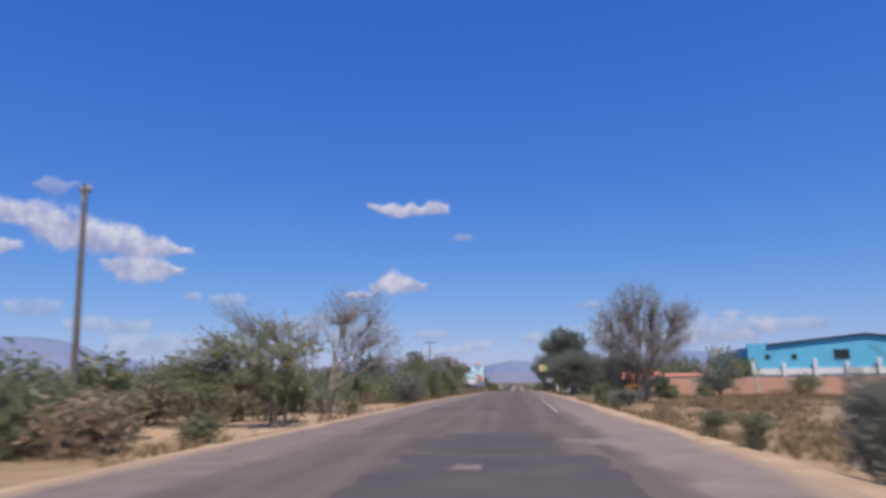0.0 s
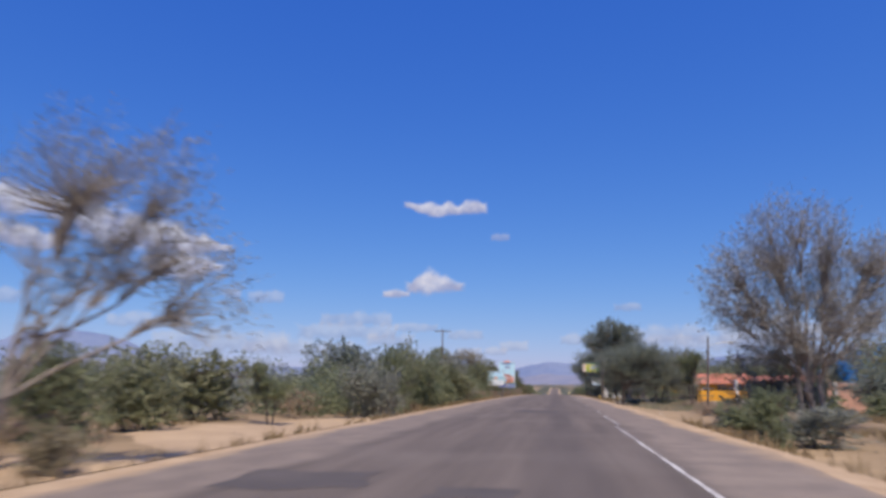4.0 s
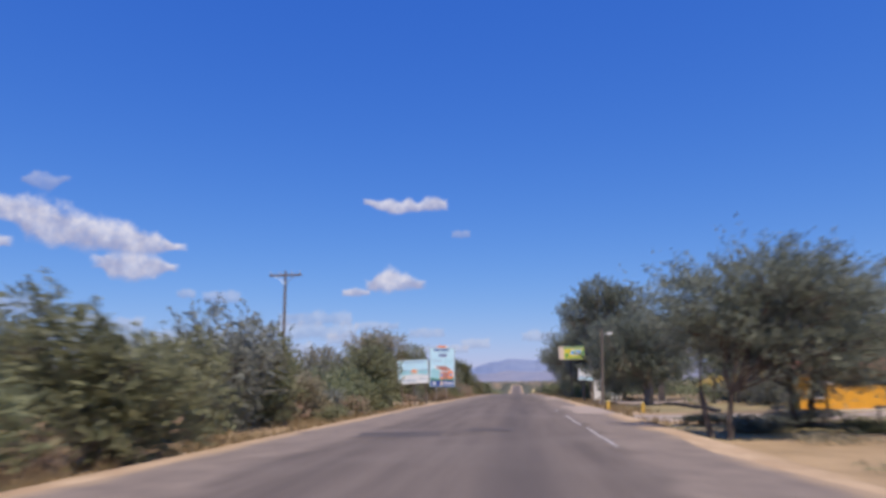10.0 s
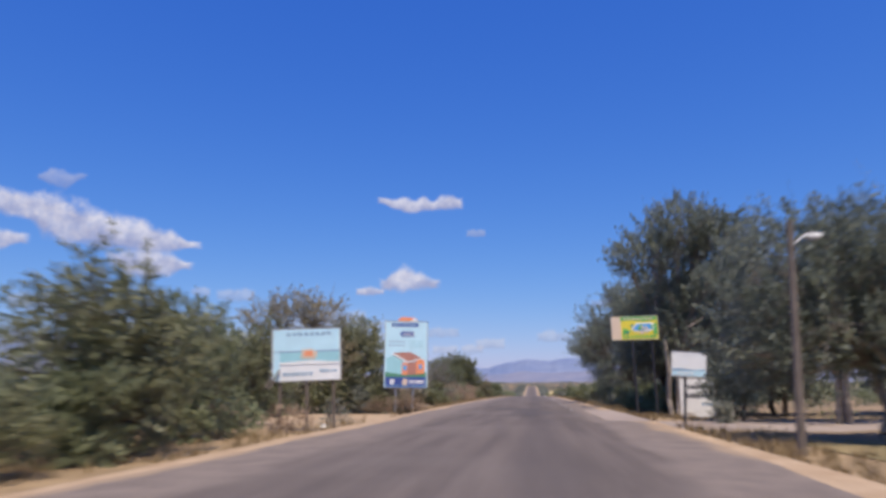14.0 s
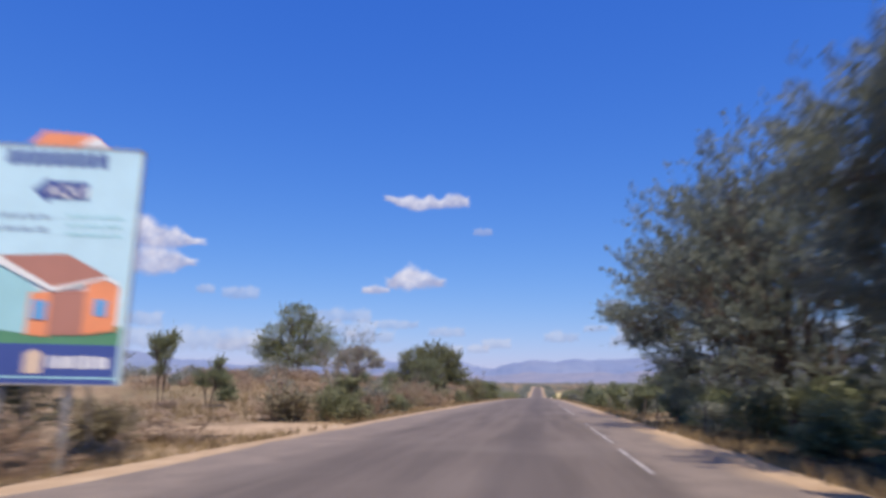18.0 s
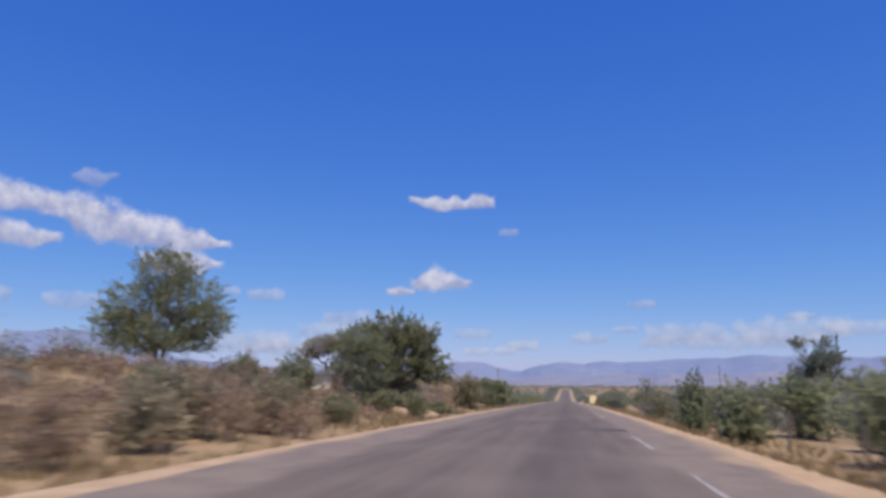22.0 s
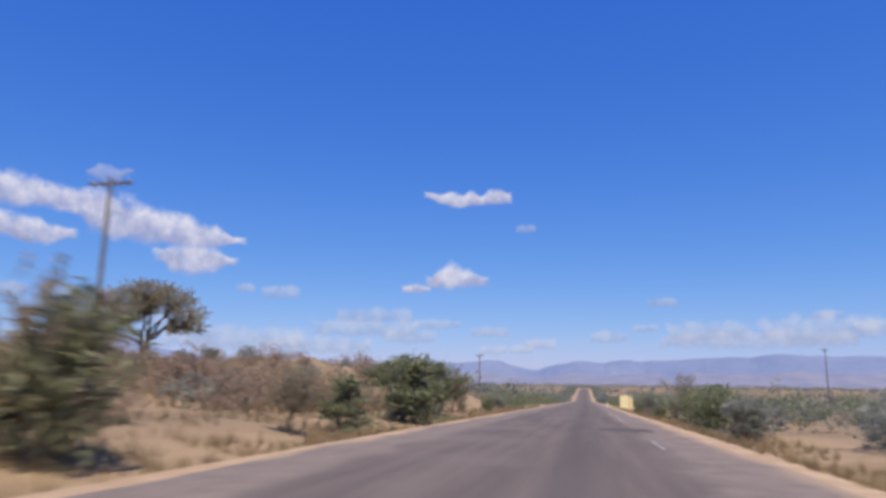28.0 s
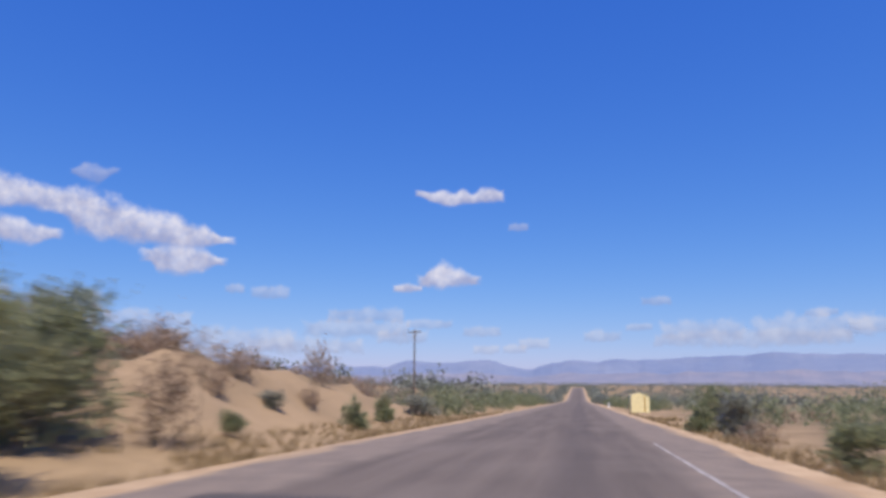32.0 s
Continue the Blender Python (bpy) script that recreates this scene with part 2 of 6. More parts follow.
# far leaves: paler and greyer, with distance haze put into the colour
FAR_LEAF = material("haze_paled_foliage", ((0.135, 0.155, 0.135), (0.235, 0.25, 0.21)), 0.85, 0.05, 0.3, 0.5, 0, island=0.5, translucent=0.2)
STRAW = material("straw_grass", ((0.19, 0.138, 0.07), (0.39, 0.29, 0.16)), 0.9, 0.4, 0.3, 5, 0, island=0.5, translucent=0.35)
GOLD = material("golden_palm_fronds", ((0.15, 0.12, 0.03), (0.42, 0.29, 0.09)), 0.7, 1.0, 0.3, 8, 0, island=0.4, translucent=0.2)
BARK = material("grey_brown_bark", ((0.075, 0.058, 0.045), (0.19, 0.155, 0.125)), 0.9, 3, 0.3, 30, 0.6)
PALE_BARK = material("pale_bark", ((0.17, 0.14, 0.115), (0.36, 0.31, 0.265)), 0.9, 3, 0.3, 30, 0.5)
POLE_WOOD = material("weathered_pole_wood", ((0.11, 0.09, 0.075), (0.20, 0.165, 0.14)), 0.9, 2, 0.3, 30, 0.4)
STEEL = material("galvanised_steel", (0.42, 0.43, 0.44), 0.5, 4, 0.15, 40, 0.1, metal=0.7)
WHITE = material("white_paint", (0.72, 0.71, 0.68), 0.6, 2, 0.12, 20, 0.1)
CREAM = material("cream_yellow_paint", (0.76, 0.66, 0.36), 0.7, 2, 0.12, 20, 0.15)
YELLOW = material("yellow_paint", (0.66, 0.42, 0.08), 0.7, 2, 0.15, 20, 0.1)
ORANGE = material("orange_yellow_wall_paint", (0.72, 0.35, 0.04), 0.8, 1.2, 0.12, 20, 0.15)
BLUE = material("sky_blue_wall_paint", (0.13, 0.47, 0.68), 0.75, 0.6, 0.10, 15, 0.1)
BLUE_DARK = material("teal_frame_and_shadow_paint", (0.12, 0.38, 0.52), 0.75, 0.6, 0.1, 15, 0.1)
BRICK = material("terracotta_brick", ((0.50, 0.27, 0.18), (0.68, 0.42, 0.31)), 0.9, 1.5, 0.2, 20, 0.3, island=0.4)
RENDERED = material("plastered_grey_wall", (0.46, 0.42, 0.37), 0.9, 1, 0.15, 15, 0.3)
TILE = material("red_clay_roof_tiles", ((0.35, 0.12, 0.075), (0.52, 0.22, 0.15)), 0.85, 2, 0.2, 15, 0.3, island=0.3)
DARK_METAL = material("dark_painted_metal", (0.045, 0.045, 0.055), 0.55, 2, 0.25, 20, 0.1, metal=0.2)
DARK_GLASS = material("dark_window_glass", (0.03, 0.035, 0.04), 0.15, 2, 0.2, 20, 0)
TIN = material("corrugated_tin", (0.40, 0.39, 0.38), 0.5, 2, 0.2, 20, 0.1, metal=0.5)
DARK_STONE = material("dark_grey_stone", (0.07, 0.065, 0.06), 0.9, 3, 0.25, 20, 0.4)
STONE = material("pale_stone", (0.48, 0.42, 0.35), 0.9, 3, 0.25, 20, 0.4)


def flat_paint(name, base):
    return material(name, base, 0.55, 1.5, 0.07, 25, 0.03)


SIGN_SKY, SIGN_PALE, SIGN_NAVY = flat_paint("printed_pale_blue", (0.50, 0.73, 0.83)), flat_paint("printed_near_white", (0.76, 0.77, 0.77)), flat_paint("printed_navy", (0.055, 0.09, 0.30))
SIGN_ORANGE, SIGN_ROOF, SIGN_GREEN = flat_paint("printed_orange", (0.80, 0.30, 0.15)), flat_paint("printed_roof_brown", (0.42, 0.20, 0.16)), flat_paint("printed_green", (0.10, 0.27, 0.16))
SIGN_TEAL, SIGN_SLATE, SIGN_YELLOW = flat_paint("printed_teal", (0.33, 0.60, 0.66)), flat_paint("printed_slate_blue", (0.28, 0.40, 0.52)), flat_paint("printed_yellow", (0.72, 0.60, 0.07))
SIGN_BLUE, SIGN_LEAF, SIGN_BEIGE, SIGN_BLACK = flat_paint("printed_blue", (0.12, 0.36, 0.66)), flat_paint("printed_leaf_green", (0.12, 0.40, 0.10)), flat_paint("printed_beige", (0.66, 0.52, 0.40)), flat_paint("printed_black", (0.11, 0.11, 0.115))


# ---- building helpers ----
def smooth(a, b, v):
    u = min(1.0, max(0.0, (v - a) / (b - a)))
    return u * u * (3 - 2 * u)


def road_height(y):
    """The road falls ever faster to a dip and climbs out of it far ahead."""
    if y <= 330:
        return -0.0000372 * y * abs(y) + 1.084e-8 * y ** 3
    z = -3.661 - 0.021 * (min(y, 660) - 330)
    if y > 660:
        u = min(y, 760) - 660
        z += -0.021 * u + 0.5 * 0.00036 * u * u
    if y > 760:
        z += 0.015 * (min(y, 1060) - 760)
    return z


def ground_height(x, y):
    side = -0.5 * (smooth(7.0, 9.5, -x) if x < 0 else smooth(4.1, 6.5, x))
    rise = smooth(215, 260, y) * (0.7 * smooth(10, 16, -x) + 3.2 * smooth(18, 38, -x)) * (1 - smooth(500, 700, y))
    bank = (2.2 + 1.5 * noise.noise((x * 0.3, y * 0.3, 9.0)) + 0.7 * noise.noise((x * 0.9, y * 0.7, 2.0))) * smooth(343, 354, y) * (1 - smooth(372, 400, y)) * smooth(13.5, 18, -x) * (1 - 0.5 * smooth(30, 60, -x))
    d = max(0.0, max(-7.5 - x, x - 5.0))
    bumps = min(1.0, d / 6) * (0.22 * noise.noise((x * 0.13, y * 0.13, 3.1)) + 0.1 * noise.noise((x * 0.5, y * 0.5, 7.7)))
    far = -12.0 * smooth(150, 900, abs(x)) * 0.3
    return road_height(y) + side + rise + bank + bumps + far


def part(name, bm, mat, parent=None, label="", at=None):
    """Links a bmesh as one mesh object, under a thing or part where given."""
    me = bpy.data.meshes.new(name)
    bm.to_mesh(me)
    bm.free()
    return link(name, me, mat, parent, label, at)


def link(name, me, mat, parent=None, label="", at=None):
    me.materials.append(mat)
    ob = new(name, me)
    if parent:
        ob.parent = parent
    if at is not None:
        ob.matrix_basis = at if isinstance(at, Matrix) else Matrix.Translation(at)
    if label:
        ob["label"] = label
    return ob


def thing(name, m, label, category, group="", kind=""):
    ob = new(name)
    ob.matrix_basis = m
    return tagged(ob, label, category, group, kind)


def box(x0, x1, y0, y1, z0, z1, bevel=0.0, bm=None):
    bm = bm or bmesh.new()
    made = bmesh.ops.create_cube(bm, size=1, matrix=Matrix.LocRotScale(((x0 + x1) / 2, (y0 + y1) / 2, (z0 + z1) / 2), None, (x1 - x0, y1 - y0, z1 - z0)))
    if bevel:
        edges = list({e for v in made["verts"] for e in v.link_edges})
        bmesh.ops.bevel(bm, geom=edges, offset=bevel, segments=1, affect="EDGES")
    return bm


def tube(p0, p1, r0, r1, sides=10, bm=None, cap=True):
    bm = bm or bmesh.new()
    p0, p1 = Vector(p0), Vector(p1)
    q = (p1 - p0).to_track_quat("Z", "Y").to_matrix()
    rings = []
    for p, r in ((p0, r0), (p1, r1)):
        rings.append([bm.verts.new(p + q @ Vector((r * math.cos(a), r * math.sin(a), 0))) for a in (2 * math.pi * i / sides for i in range(sides))])
    for i in range(sides):
        j = (i + 1) % sides
        bm.faces.new((rings[0][i], rings[0][j], rings[1][j], rings[1][i]))
    if cap:
        bm.faces.new(rings[1])
        bm.faces.new(rings[0][::-1])
    return bm


def slab(points, depth, bm=None):
    """A flat shape of (x, z) corners facing -y, with its front at y=0 and that depth."""
    bm = bm or bmesh.new()
    front = [bm.verts.new((x, 0, z)) for x, z in points]
    back = [bm.verts.new((x, depth, z)) for x, z in points]
    bm.faces.new(front)
    bm.faces.new(back[::-1])
    n = len(points)
    for i in range(n):
        bm.faces.new((front[i], back[i], back[(i + 1) % n], front[(i + 1) % n]))
    bmesh.ops.recalc_face_normals(bm, faces=bm.faces)
    return bm


def rect(x0, x1, z0, z1):
    return ((x0, z0), (x1, z0), (x1, z1), (x0, z1))


def grid_mesh(name, xs, ys, height):
    verts = [(x, y, height(x, y)) for y in ys for x in xs]
    n = len(xs)
    faces = [(j * n + i, j * n + i + 1, (j + 1) * n + i + 1, (j + 1) * n + i) for j in range(len(ys) - 1) for i in range(n - 1)]
    me = bpy.data.meshes.new(name)
    me.from_pydata(verts, [], faces)
    me.polygons.foreach_set("use_smooth", [True] * len(faces))
    return me


# ---- the setting: ground, road, hills, clouds ----
def steps(a, b, d):
    return [a + i * d for i in range(int((b - a) / d) + 1)]


GX = [-4200, -2500, -1500, -900, -500, -300, -200, -140, -100, -80, -66] + steps(-56, -32, 4) + steps(-31, -7, 0.75) + [-6.5, -5, -2, 1, 3] + steps(4, 14, 0.75) + steps(16, 56, 4) + [66, 80, 100, 140, 200, 300, 500, 900, 1500, 2500, 4200]
GY = [-4000, -2000, -800, -300, -120, -60] + steps(-40, 460, 2.0) + steps(470, 800, 10) + [850, 900, 950, 1000, 1060, 1150, 1300, 1600, 2200, 3200, 4400]
tagged(link("ground", grid_mesh("ground", GX, GY, lambda x, y: ground_height(x, y) - (0.07 if -7.6 < x < 4.7 else 0.0)), SOIL), "sandy roadside ground with straw-coloured dry grass", "ground", kind="structure")


def road_surface():
    across = [-7.0, -6.6, -6.0, -5.2, -4.6, -3, -1.5, 0.2, 1.6, 2.3, 3.0, 3.6, 4.1]
    ys = steps(-40, 470, 1.5) + steps(480, 1060, 10)

    def height(i, y):
        return road_height(y) - 0.012 * abs(across[i] + 1.3)
    verts = []
    for y in ys:
        left, right = 0.55 * noise.noise((y * 0.11, 1.3, 0)) + 0.2 * noise.noise((y * 0.9, 5.3, 0)), 0.5 * noise.noise((y * 0.12, 9.1, 0)) + 0.2 * noise.noise((y * 0.8, 2.2, 0))
        for i, x in enumerate(across):
            verts.append((x + (left * (1 - 0.4 * i) if i < 3 else right * (1 - 0.4 * (12 - i)) if i > 9 else 0), y, height(i, y)))
    n = len(across)
    faces = [(j * n + i, j * n + i + 1, (j + 1) * n + i + 1, (j + 1) * n + i) for j in range(len(ys) - 1) for i in range(n - 1)]
    me = bpy.data.meshes.new("road")
    me.from_pydata(verts, [], faces)
    me.polygons.foreach_set("use_smooth", [True] * len(faces))
    return me


road = tagged(link("road", road_surface(), ASPHALT), "straight two-lane road of worn grey asphalt", "road", kind="structure")


def on_road(x, y):
    return road_height(y) - 0.012 * abs(x + 1.3)


def road_sheet(name, x0, x1, y0, y1, mat, rough_edge, seed, lift=0.005):
    """A thin worn piece lying on the road, with an uneven outline."""
    n, k = max(4, int((y1 - y0) / 0.5)), 6
    bm = bmesh.new()
    rows = []
    for j in range(n + 1):
        y = y0 + (y1 - y0) * j / n
        a = x0 + rough_edge * noise.noise((y * 0.9, seed, 0)) + rough_edge * 0.5 * noise.noise((y * 3.1, seed, 4))
        b = x1 + rough_edge * noise.noise((y * 0.9, seed, 9)) + rough_edge * 0.5 * noise.noise((y * 3.1, seed, 2))
        row = []
        for i in range(k + 1):
            x = a + (b - a) * i / k
            yy = y + (rough_edge * noise.noise((x * 1.1, seed, 1.0 * j)) if j in (0, n) else 0)
            row.append(bm.verts.new((x, yy, on_road(x, yy) + lift)))
        rows.append(row)
    for j in range(n):
        for i in range(k):
            bm.faces.new((rows[j][i], rows[j][i + 1], rows[j + 1][i + 1], rows[j + 1][i]))
    return part(name, bm, mat, road)


def ridge_height(azimuth):
    """How high the hills stand over the horizon, in degrees, by compass direction from the road."""
    known = ((-180, 1.5), (-90, 2.0), (-60, 2.4), (-50, 2.6), (-43.6, 2.8), (-41.3, 3.6), (-38.4, 3.7), (-37, 3.6), (-35.2, 3.15), (-33, 2.25), (-28.5, 1.6), (-23.2, 1.2),
             (-15.5, 1.25), (-13.1, 1.72), (-11.5, 1.5), (-10.3, 1.6), (-7, 1.76), (-5.4, 1.3), (-3.8, 1.05), (-1.7, 1.55), (-0.4, 1.75), (1.5, 1.65), (3.2, 1.78), (5.9, 1.78),
             (7.7, 1.85), (10.1, 2.05), (12, 2.0), (13.5, 2.17), (15, 2.2), (17.5, 2.05), (21.6, 2.0), (30, 1.9), (60, 1.8), (180, 1.5))
    for (a, ha), (b, hb) in zip(known, known[1:]):
        if a <= azimuth <= b:
            return ha + (hb - ha) * smooth(a, b, azimuth)
    return 1.5


def hills(name, radius, factor, seed, mat, label):
    verts, faces, n = [], [], 720
    for i in range(n + 1):
        a = -180 + 360 * i / n
        h = radius * math.tan(radians(max(0.2, ridge_height(a) * factor + 0.16 * noise.fractal((a * 0.55, seed, 0), 1.0, 2.0, 5))))
        s, c = math.sin(radians(a)), math.cos(radians(a))
        for k in range(9):
            u = k / 8
            r = radius - 700 * (1 - u) + 40 * noise.noise((a * 0.25, u * 4, seed))
            z = -60 + (h + 60) * u ** 1.3 * (1 + 0.25 * (1 - u) * noise.noise((a * 0.8, u * 3, seed + 5)))
            verts.append((r * s, 160 + r * c, z))
    for i in range(n):
        for k in range(8):
            faces.append((i * 9 + k, (i + 1) * 9 + k, (i + 1) * 9 + k + 1, i * 9 + k + 1))
    me = bpy.data.meshes.new(name)
    me.from_pydata(verts, [], faces)
    tagged(link(name, me, mat), label, "hills", kind="structure")


# the haze of distance is painted into both hill colours
FAR_HILL = material("hills_tinted_by_haze", ((0.135, 0.18, 0.30), (0.19, 0.225, 0.325)), 1.0, 0.004, 0.2, 0.02, 0)
NEAR_HILL = material("foothills_tinted_by_haze", ((0.155, 0.18, 0.265), (0.23, 0.225, 0.28)), 1.0, 0.01, 0.2, 0.05, 0)
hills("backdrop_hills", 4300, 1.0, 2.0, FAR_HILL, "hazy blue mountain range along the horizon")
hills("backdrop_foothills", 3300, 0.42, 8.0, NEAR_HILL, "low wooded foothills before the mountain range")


def cloud_material(name, strength, density, patchy):
    """Glowing vapour: soft puffed sunlit tops and flatter, shaded lilac-grey bases set in its colour, thin ragged ends.
    """
    m = bpy.data.materials.new(name)
    m.use_nodes = True
    nt = m.node_tree
    nt.nodes.remove(nt.nodes["Principled BSDF"])
    tc = nt.nodes.new("ShaderNodeTexCoord")
    uv = nt.nodes.new("ShaderNodeSeparateXYZ")
    nt.links.new(tc.outputs["UV"], uv.inputs[0])
    end, v = uv.outputs["X"], uv.outputs["Y"]
    puff = noise_node(nt, tc.outputs["Object"], 0.010, 3, 0.25, 0.75)
    wisp = noise_node(nt, tc.outputs["Object"], 0.028, 4, 0.25, 0.75)
    rag = math_node(nt, "ADD", math_node(nt, "MULTIPLY_ADD", puff, 0.55, -0.275), math_node(nt, "MULTIPLY_ADD", wisp, 0.22, -0.11))
    inside = math_node(nt, "MINIMUM", math_node(nt, "MINIMUM", math_node(nt, "MULTIPLY_ADD", v, 2.2, 0.28), math_node(nt, "MULTIPLY_ADD", v, -1.7, 2.0)), end)
    body = math_node(nt, "MULTIPLY_ADD", rag, patchy, inside)
    alpha = math_node(nt, "MULTIPLY", span(nt, body, -0.05, 0.75), density)
    alpha = math_node(nt, "MULTIPLY", alpha, math_node(nt, "MULTIPLY_ADD", wisp, 0.3, 0.75))
    alpha = math_node(nt, "MINIMUM", alpha, 0.96)
    emit = nt.nodes.new("ShaderNodeEmission")
    shade = math_node(nt, "MULTIPLY_ADD", v, 0.7, math_node(nt, "MULTIPLY_ADD", puff, 0.75, -0.25))
    nt.links.new(colour_mix(nt, span(nt, shade, 0.05, 0.95), (0.46, 0.47, 0.68), (0.93, 0.89, 0.97)), emit.inputs["Color"])
    emit.inputs["Strength"].default_value = strength
    clear, mix = nt.nodes.new("ShaderNodeBsdfTransparent"), nt.nodes.new("ShaderNodeMixShader")
    nt.links.new(alpha, mix.inputs["Fac"])
    nt.links.new(clear.outputs["BSDF"], mix.inputs[1])
    nt.links.new(emit.outputs["Emission"], mix.inputs[2])
    nt.links.new(mix.outputs["Shader"], nt.nodes["Material Output"].inputs["Surface"])
    return m


CLOUD, HAZE_CLOUD = cloud_material("glowing_cloud", 0.72, 0.9, 0.8), cloud_material("hazy_cloud", 0.62, 0.4, 1.5)
cloud_count = [0]


def cloud(*outline, hazy=False):
    """A far cloud along (azimuth, base, top) in degrees over the horizon, as one thin curved sheet."""
    cloud_count[0] += 1
    r = 4560 + 6 * cloud_count[0]
    first, last = outline[0], outline[-1]
    tall = max(t - b for a, b, t in outline)
    ends = 0.36 * tall
    line = [(first[0] - ends, first[1], first[2])] + list(outline) + [(last[0] + ends, last[1], last[2])]
    bm = bmesh.new()
    layer = bm.loops.layers.uv.new("uv")
    rows, n = [], 60
    for i in range(n + 1):
        az = line[0][0] + (line[-1][0] - line[0][0]) * i / n
        for (a0, b0, t0), (a1, b1, t1) in zip(line, line[1:]):
            if a0 <= az <= a1 + 1e-6:
                u = smooth(0.0, 1.0, (az - a0) / (a1 - a0))
                base, top = b0 + (b1 - b0) * u, t0 + (t1 - t0) * u
                break
        end = min(az - line[0][0], line[-1][0] - az) / (1.2 * ends) - 0.2
        row = []
        for k in range(5):
            v = -0.35 + 1.75 * k / 4
            el = radians(base + (top - base) * v)
            d = Vector((math.sin(radians(az)) * math.cos(el), math.cos(radians(az)) * math.cos(el), math.sin(el)))
            row.append((bm.verts.new(d * r + Vector((0, 160, 0))), (end, v)))
        rows.append(row)
    for i in range(n):
        for k in range(4):
            corners = (rows[i][k], rows[i + 1][k], rows[i + 1][k + 1], rows[i][k + 1])
            for loop, corner in zip(bm.faces.new([c[0] for c in corners]).loops, corners):
                loop[layer].uv = corner[1]
    ob = part("backdrop_cloud", bm, HAZE_CLOUD if hazy else CLOUD)
    tagged(ob, "hazy low white cloud in the blue sky" if hazy else "small white fair-weather cloud in the blue sky", "cloud", kind="structure")


def haze(az, el, half_width, half_height):
    cloud((az - half_width, el - half_height * 0.8, el + half_height * 0.7), (az - half_width * 0.2, el - half_height, el + half_height), (az + half_width, el - half_height * 0.8, el + half_height * 0.8), hazy=True)


cloud((-12.8, 14.95, 15.4), (-11.4, 14.45, 15.2), (-10.6, 14.2, 15.4), (-9.7, 14.25, 15.15), (-9.0, 14.3, 15.5), (-8.2, 14.35, 15.05), (-7.3, 14.35, 15.6), (-6.5, 14.4, 15.65), (-5.9, 14.5, 15.3))
cloud((-12.4, 7.62, 8.5), (-11.6, 7.6, 9.15), (-10.6, 7.6, 9.55), (-9.4, 7.65, 9.0), (-7.9, 7.75, 8.45))
cloud((-14.59, 7.22, 7.69), (-13.55, 7.13, 7.88), (-12.5, 7.27, 7.65))
cloud((-45.13, 11.9, 14.2), (-43.75, 11.9, 14.1), (-41.6, 12.0, 13.75), (-40.11, 12.0, 13.55), (-38.25, 10.76, 13.72), (-36.65, 10.39, 13.25), (-34.6, 10.2, 12.61), (-32.11, 10.01, 12.3), (-29.95, 10.13, 11.78), (-28.17, 10.6, 11.04))
cloud((-33.6, 8.9, 9.8), (-32.56, 8.15, 10.15), (-31.12, 8.05, 10.3), (-29.84, 8.35, 10.1), (-28.42, 8.9, 9.4))
cloud((-47.2, 10.2, 12.0), (-45.17, 10.13, 11.68), (-43.45, 9.6, 11.3), (-42.4, 9.54, 11.22), (-41.31, 9.52, 10.85), (-39.84, 10.0, 10.67))
cloud((-39.21, 14.7, 15.12), (-38.4, 14.42, 15.52), (-37.53, 14.29, 15.34), (-36.25, 15.1, 15.5), hazy=True)
haze(-4.45, 12.4, 0.72, 0.33)
haze(-38.41, 5.85, 1.7, 0.62)
haze(-33.3, 4.65, 2.9, 0.6)
haze(-16.9, 5.3, 2.8, 0.6)
haze(-17.6, 4.2, 4.0, 0.7)
haze(-13.9, 3.55, 1.8, 0.55)
haze(-11.73, 4.63, 1.7, 0.36)
haze(-7.54, 4.05, 1.4, 0.42)
haze(-4.94, 2.6, 0.8, 0.34)
haze(-3.46, 3.05, 1.0, 0.44)
haze(-7.15, 2.6, 0.9, 0.35)
haze(1.95, 3.6, 1.3, 0.44)
haze(4.75, 4.27, 0.9, 0.3)
haze(6.12, 6.27, 1.0, 0.38)
haze(9.3, 3.9, 2.6, 0.85)
haze(16.5, 3.95, 3.5, 0.95)
haze(17.34, 5.0, 1.0, 0.3)
haze(-24.5, 6.92, 1.3, 0.5)
haze(-27.2, 7.14, 0.6, 0.36)
haze(-27.7, 3.2, 5.0, 0.9)
haze(-21.5, 2.8, 4.2, 0.65)
haze(21.5, 4.0, 2.4, 0.5)
haze(12.5, 3.3, 6.5, 0.6)
haze(-44.5, 6.0, 2.2, 0.6)


# ---- plants ----
rng = np.random.default_rng(5)


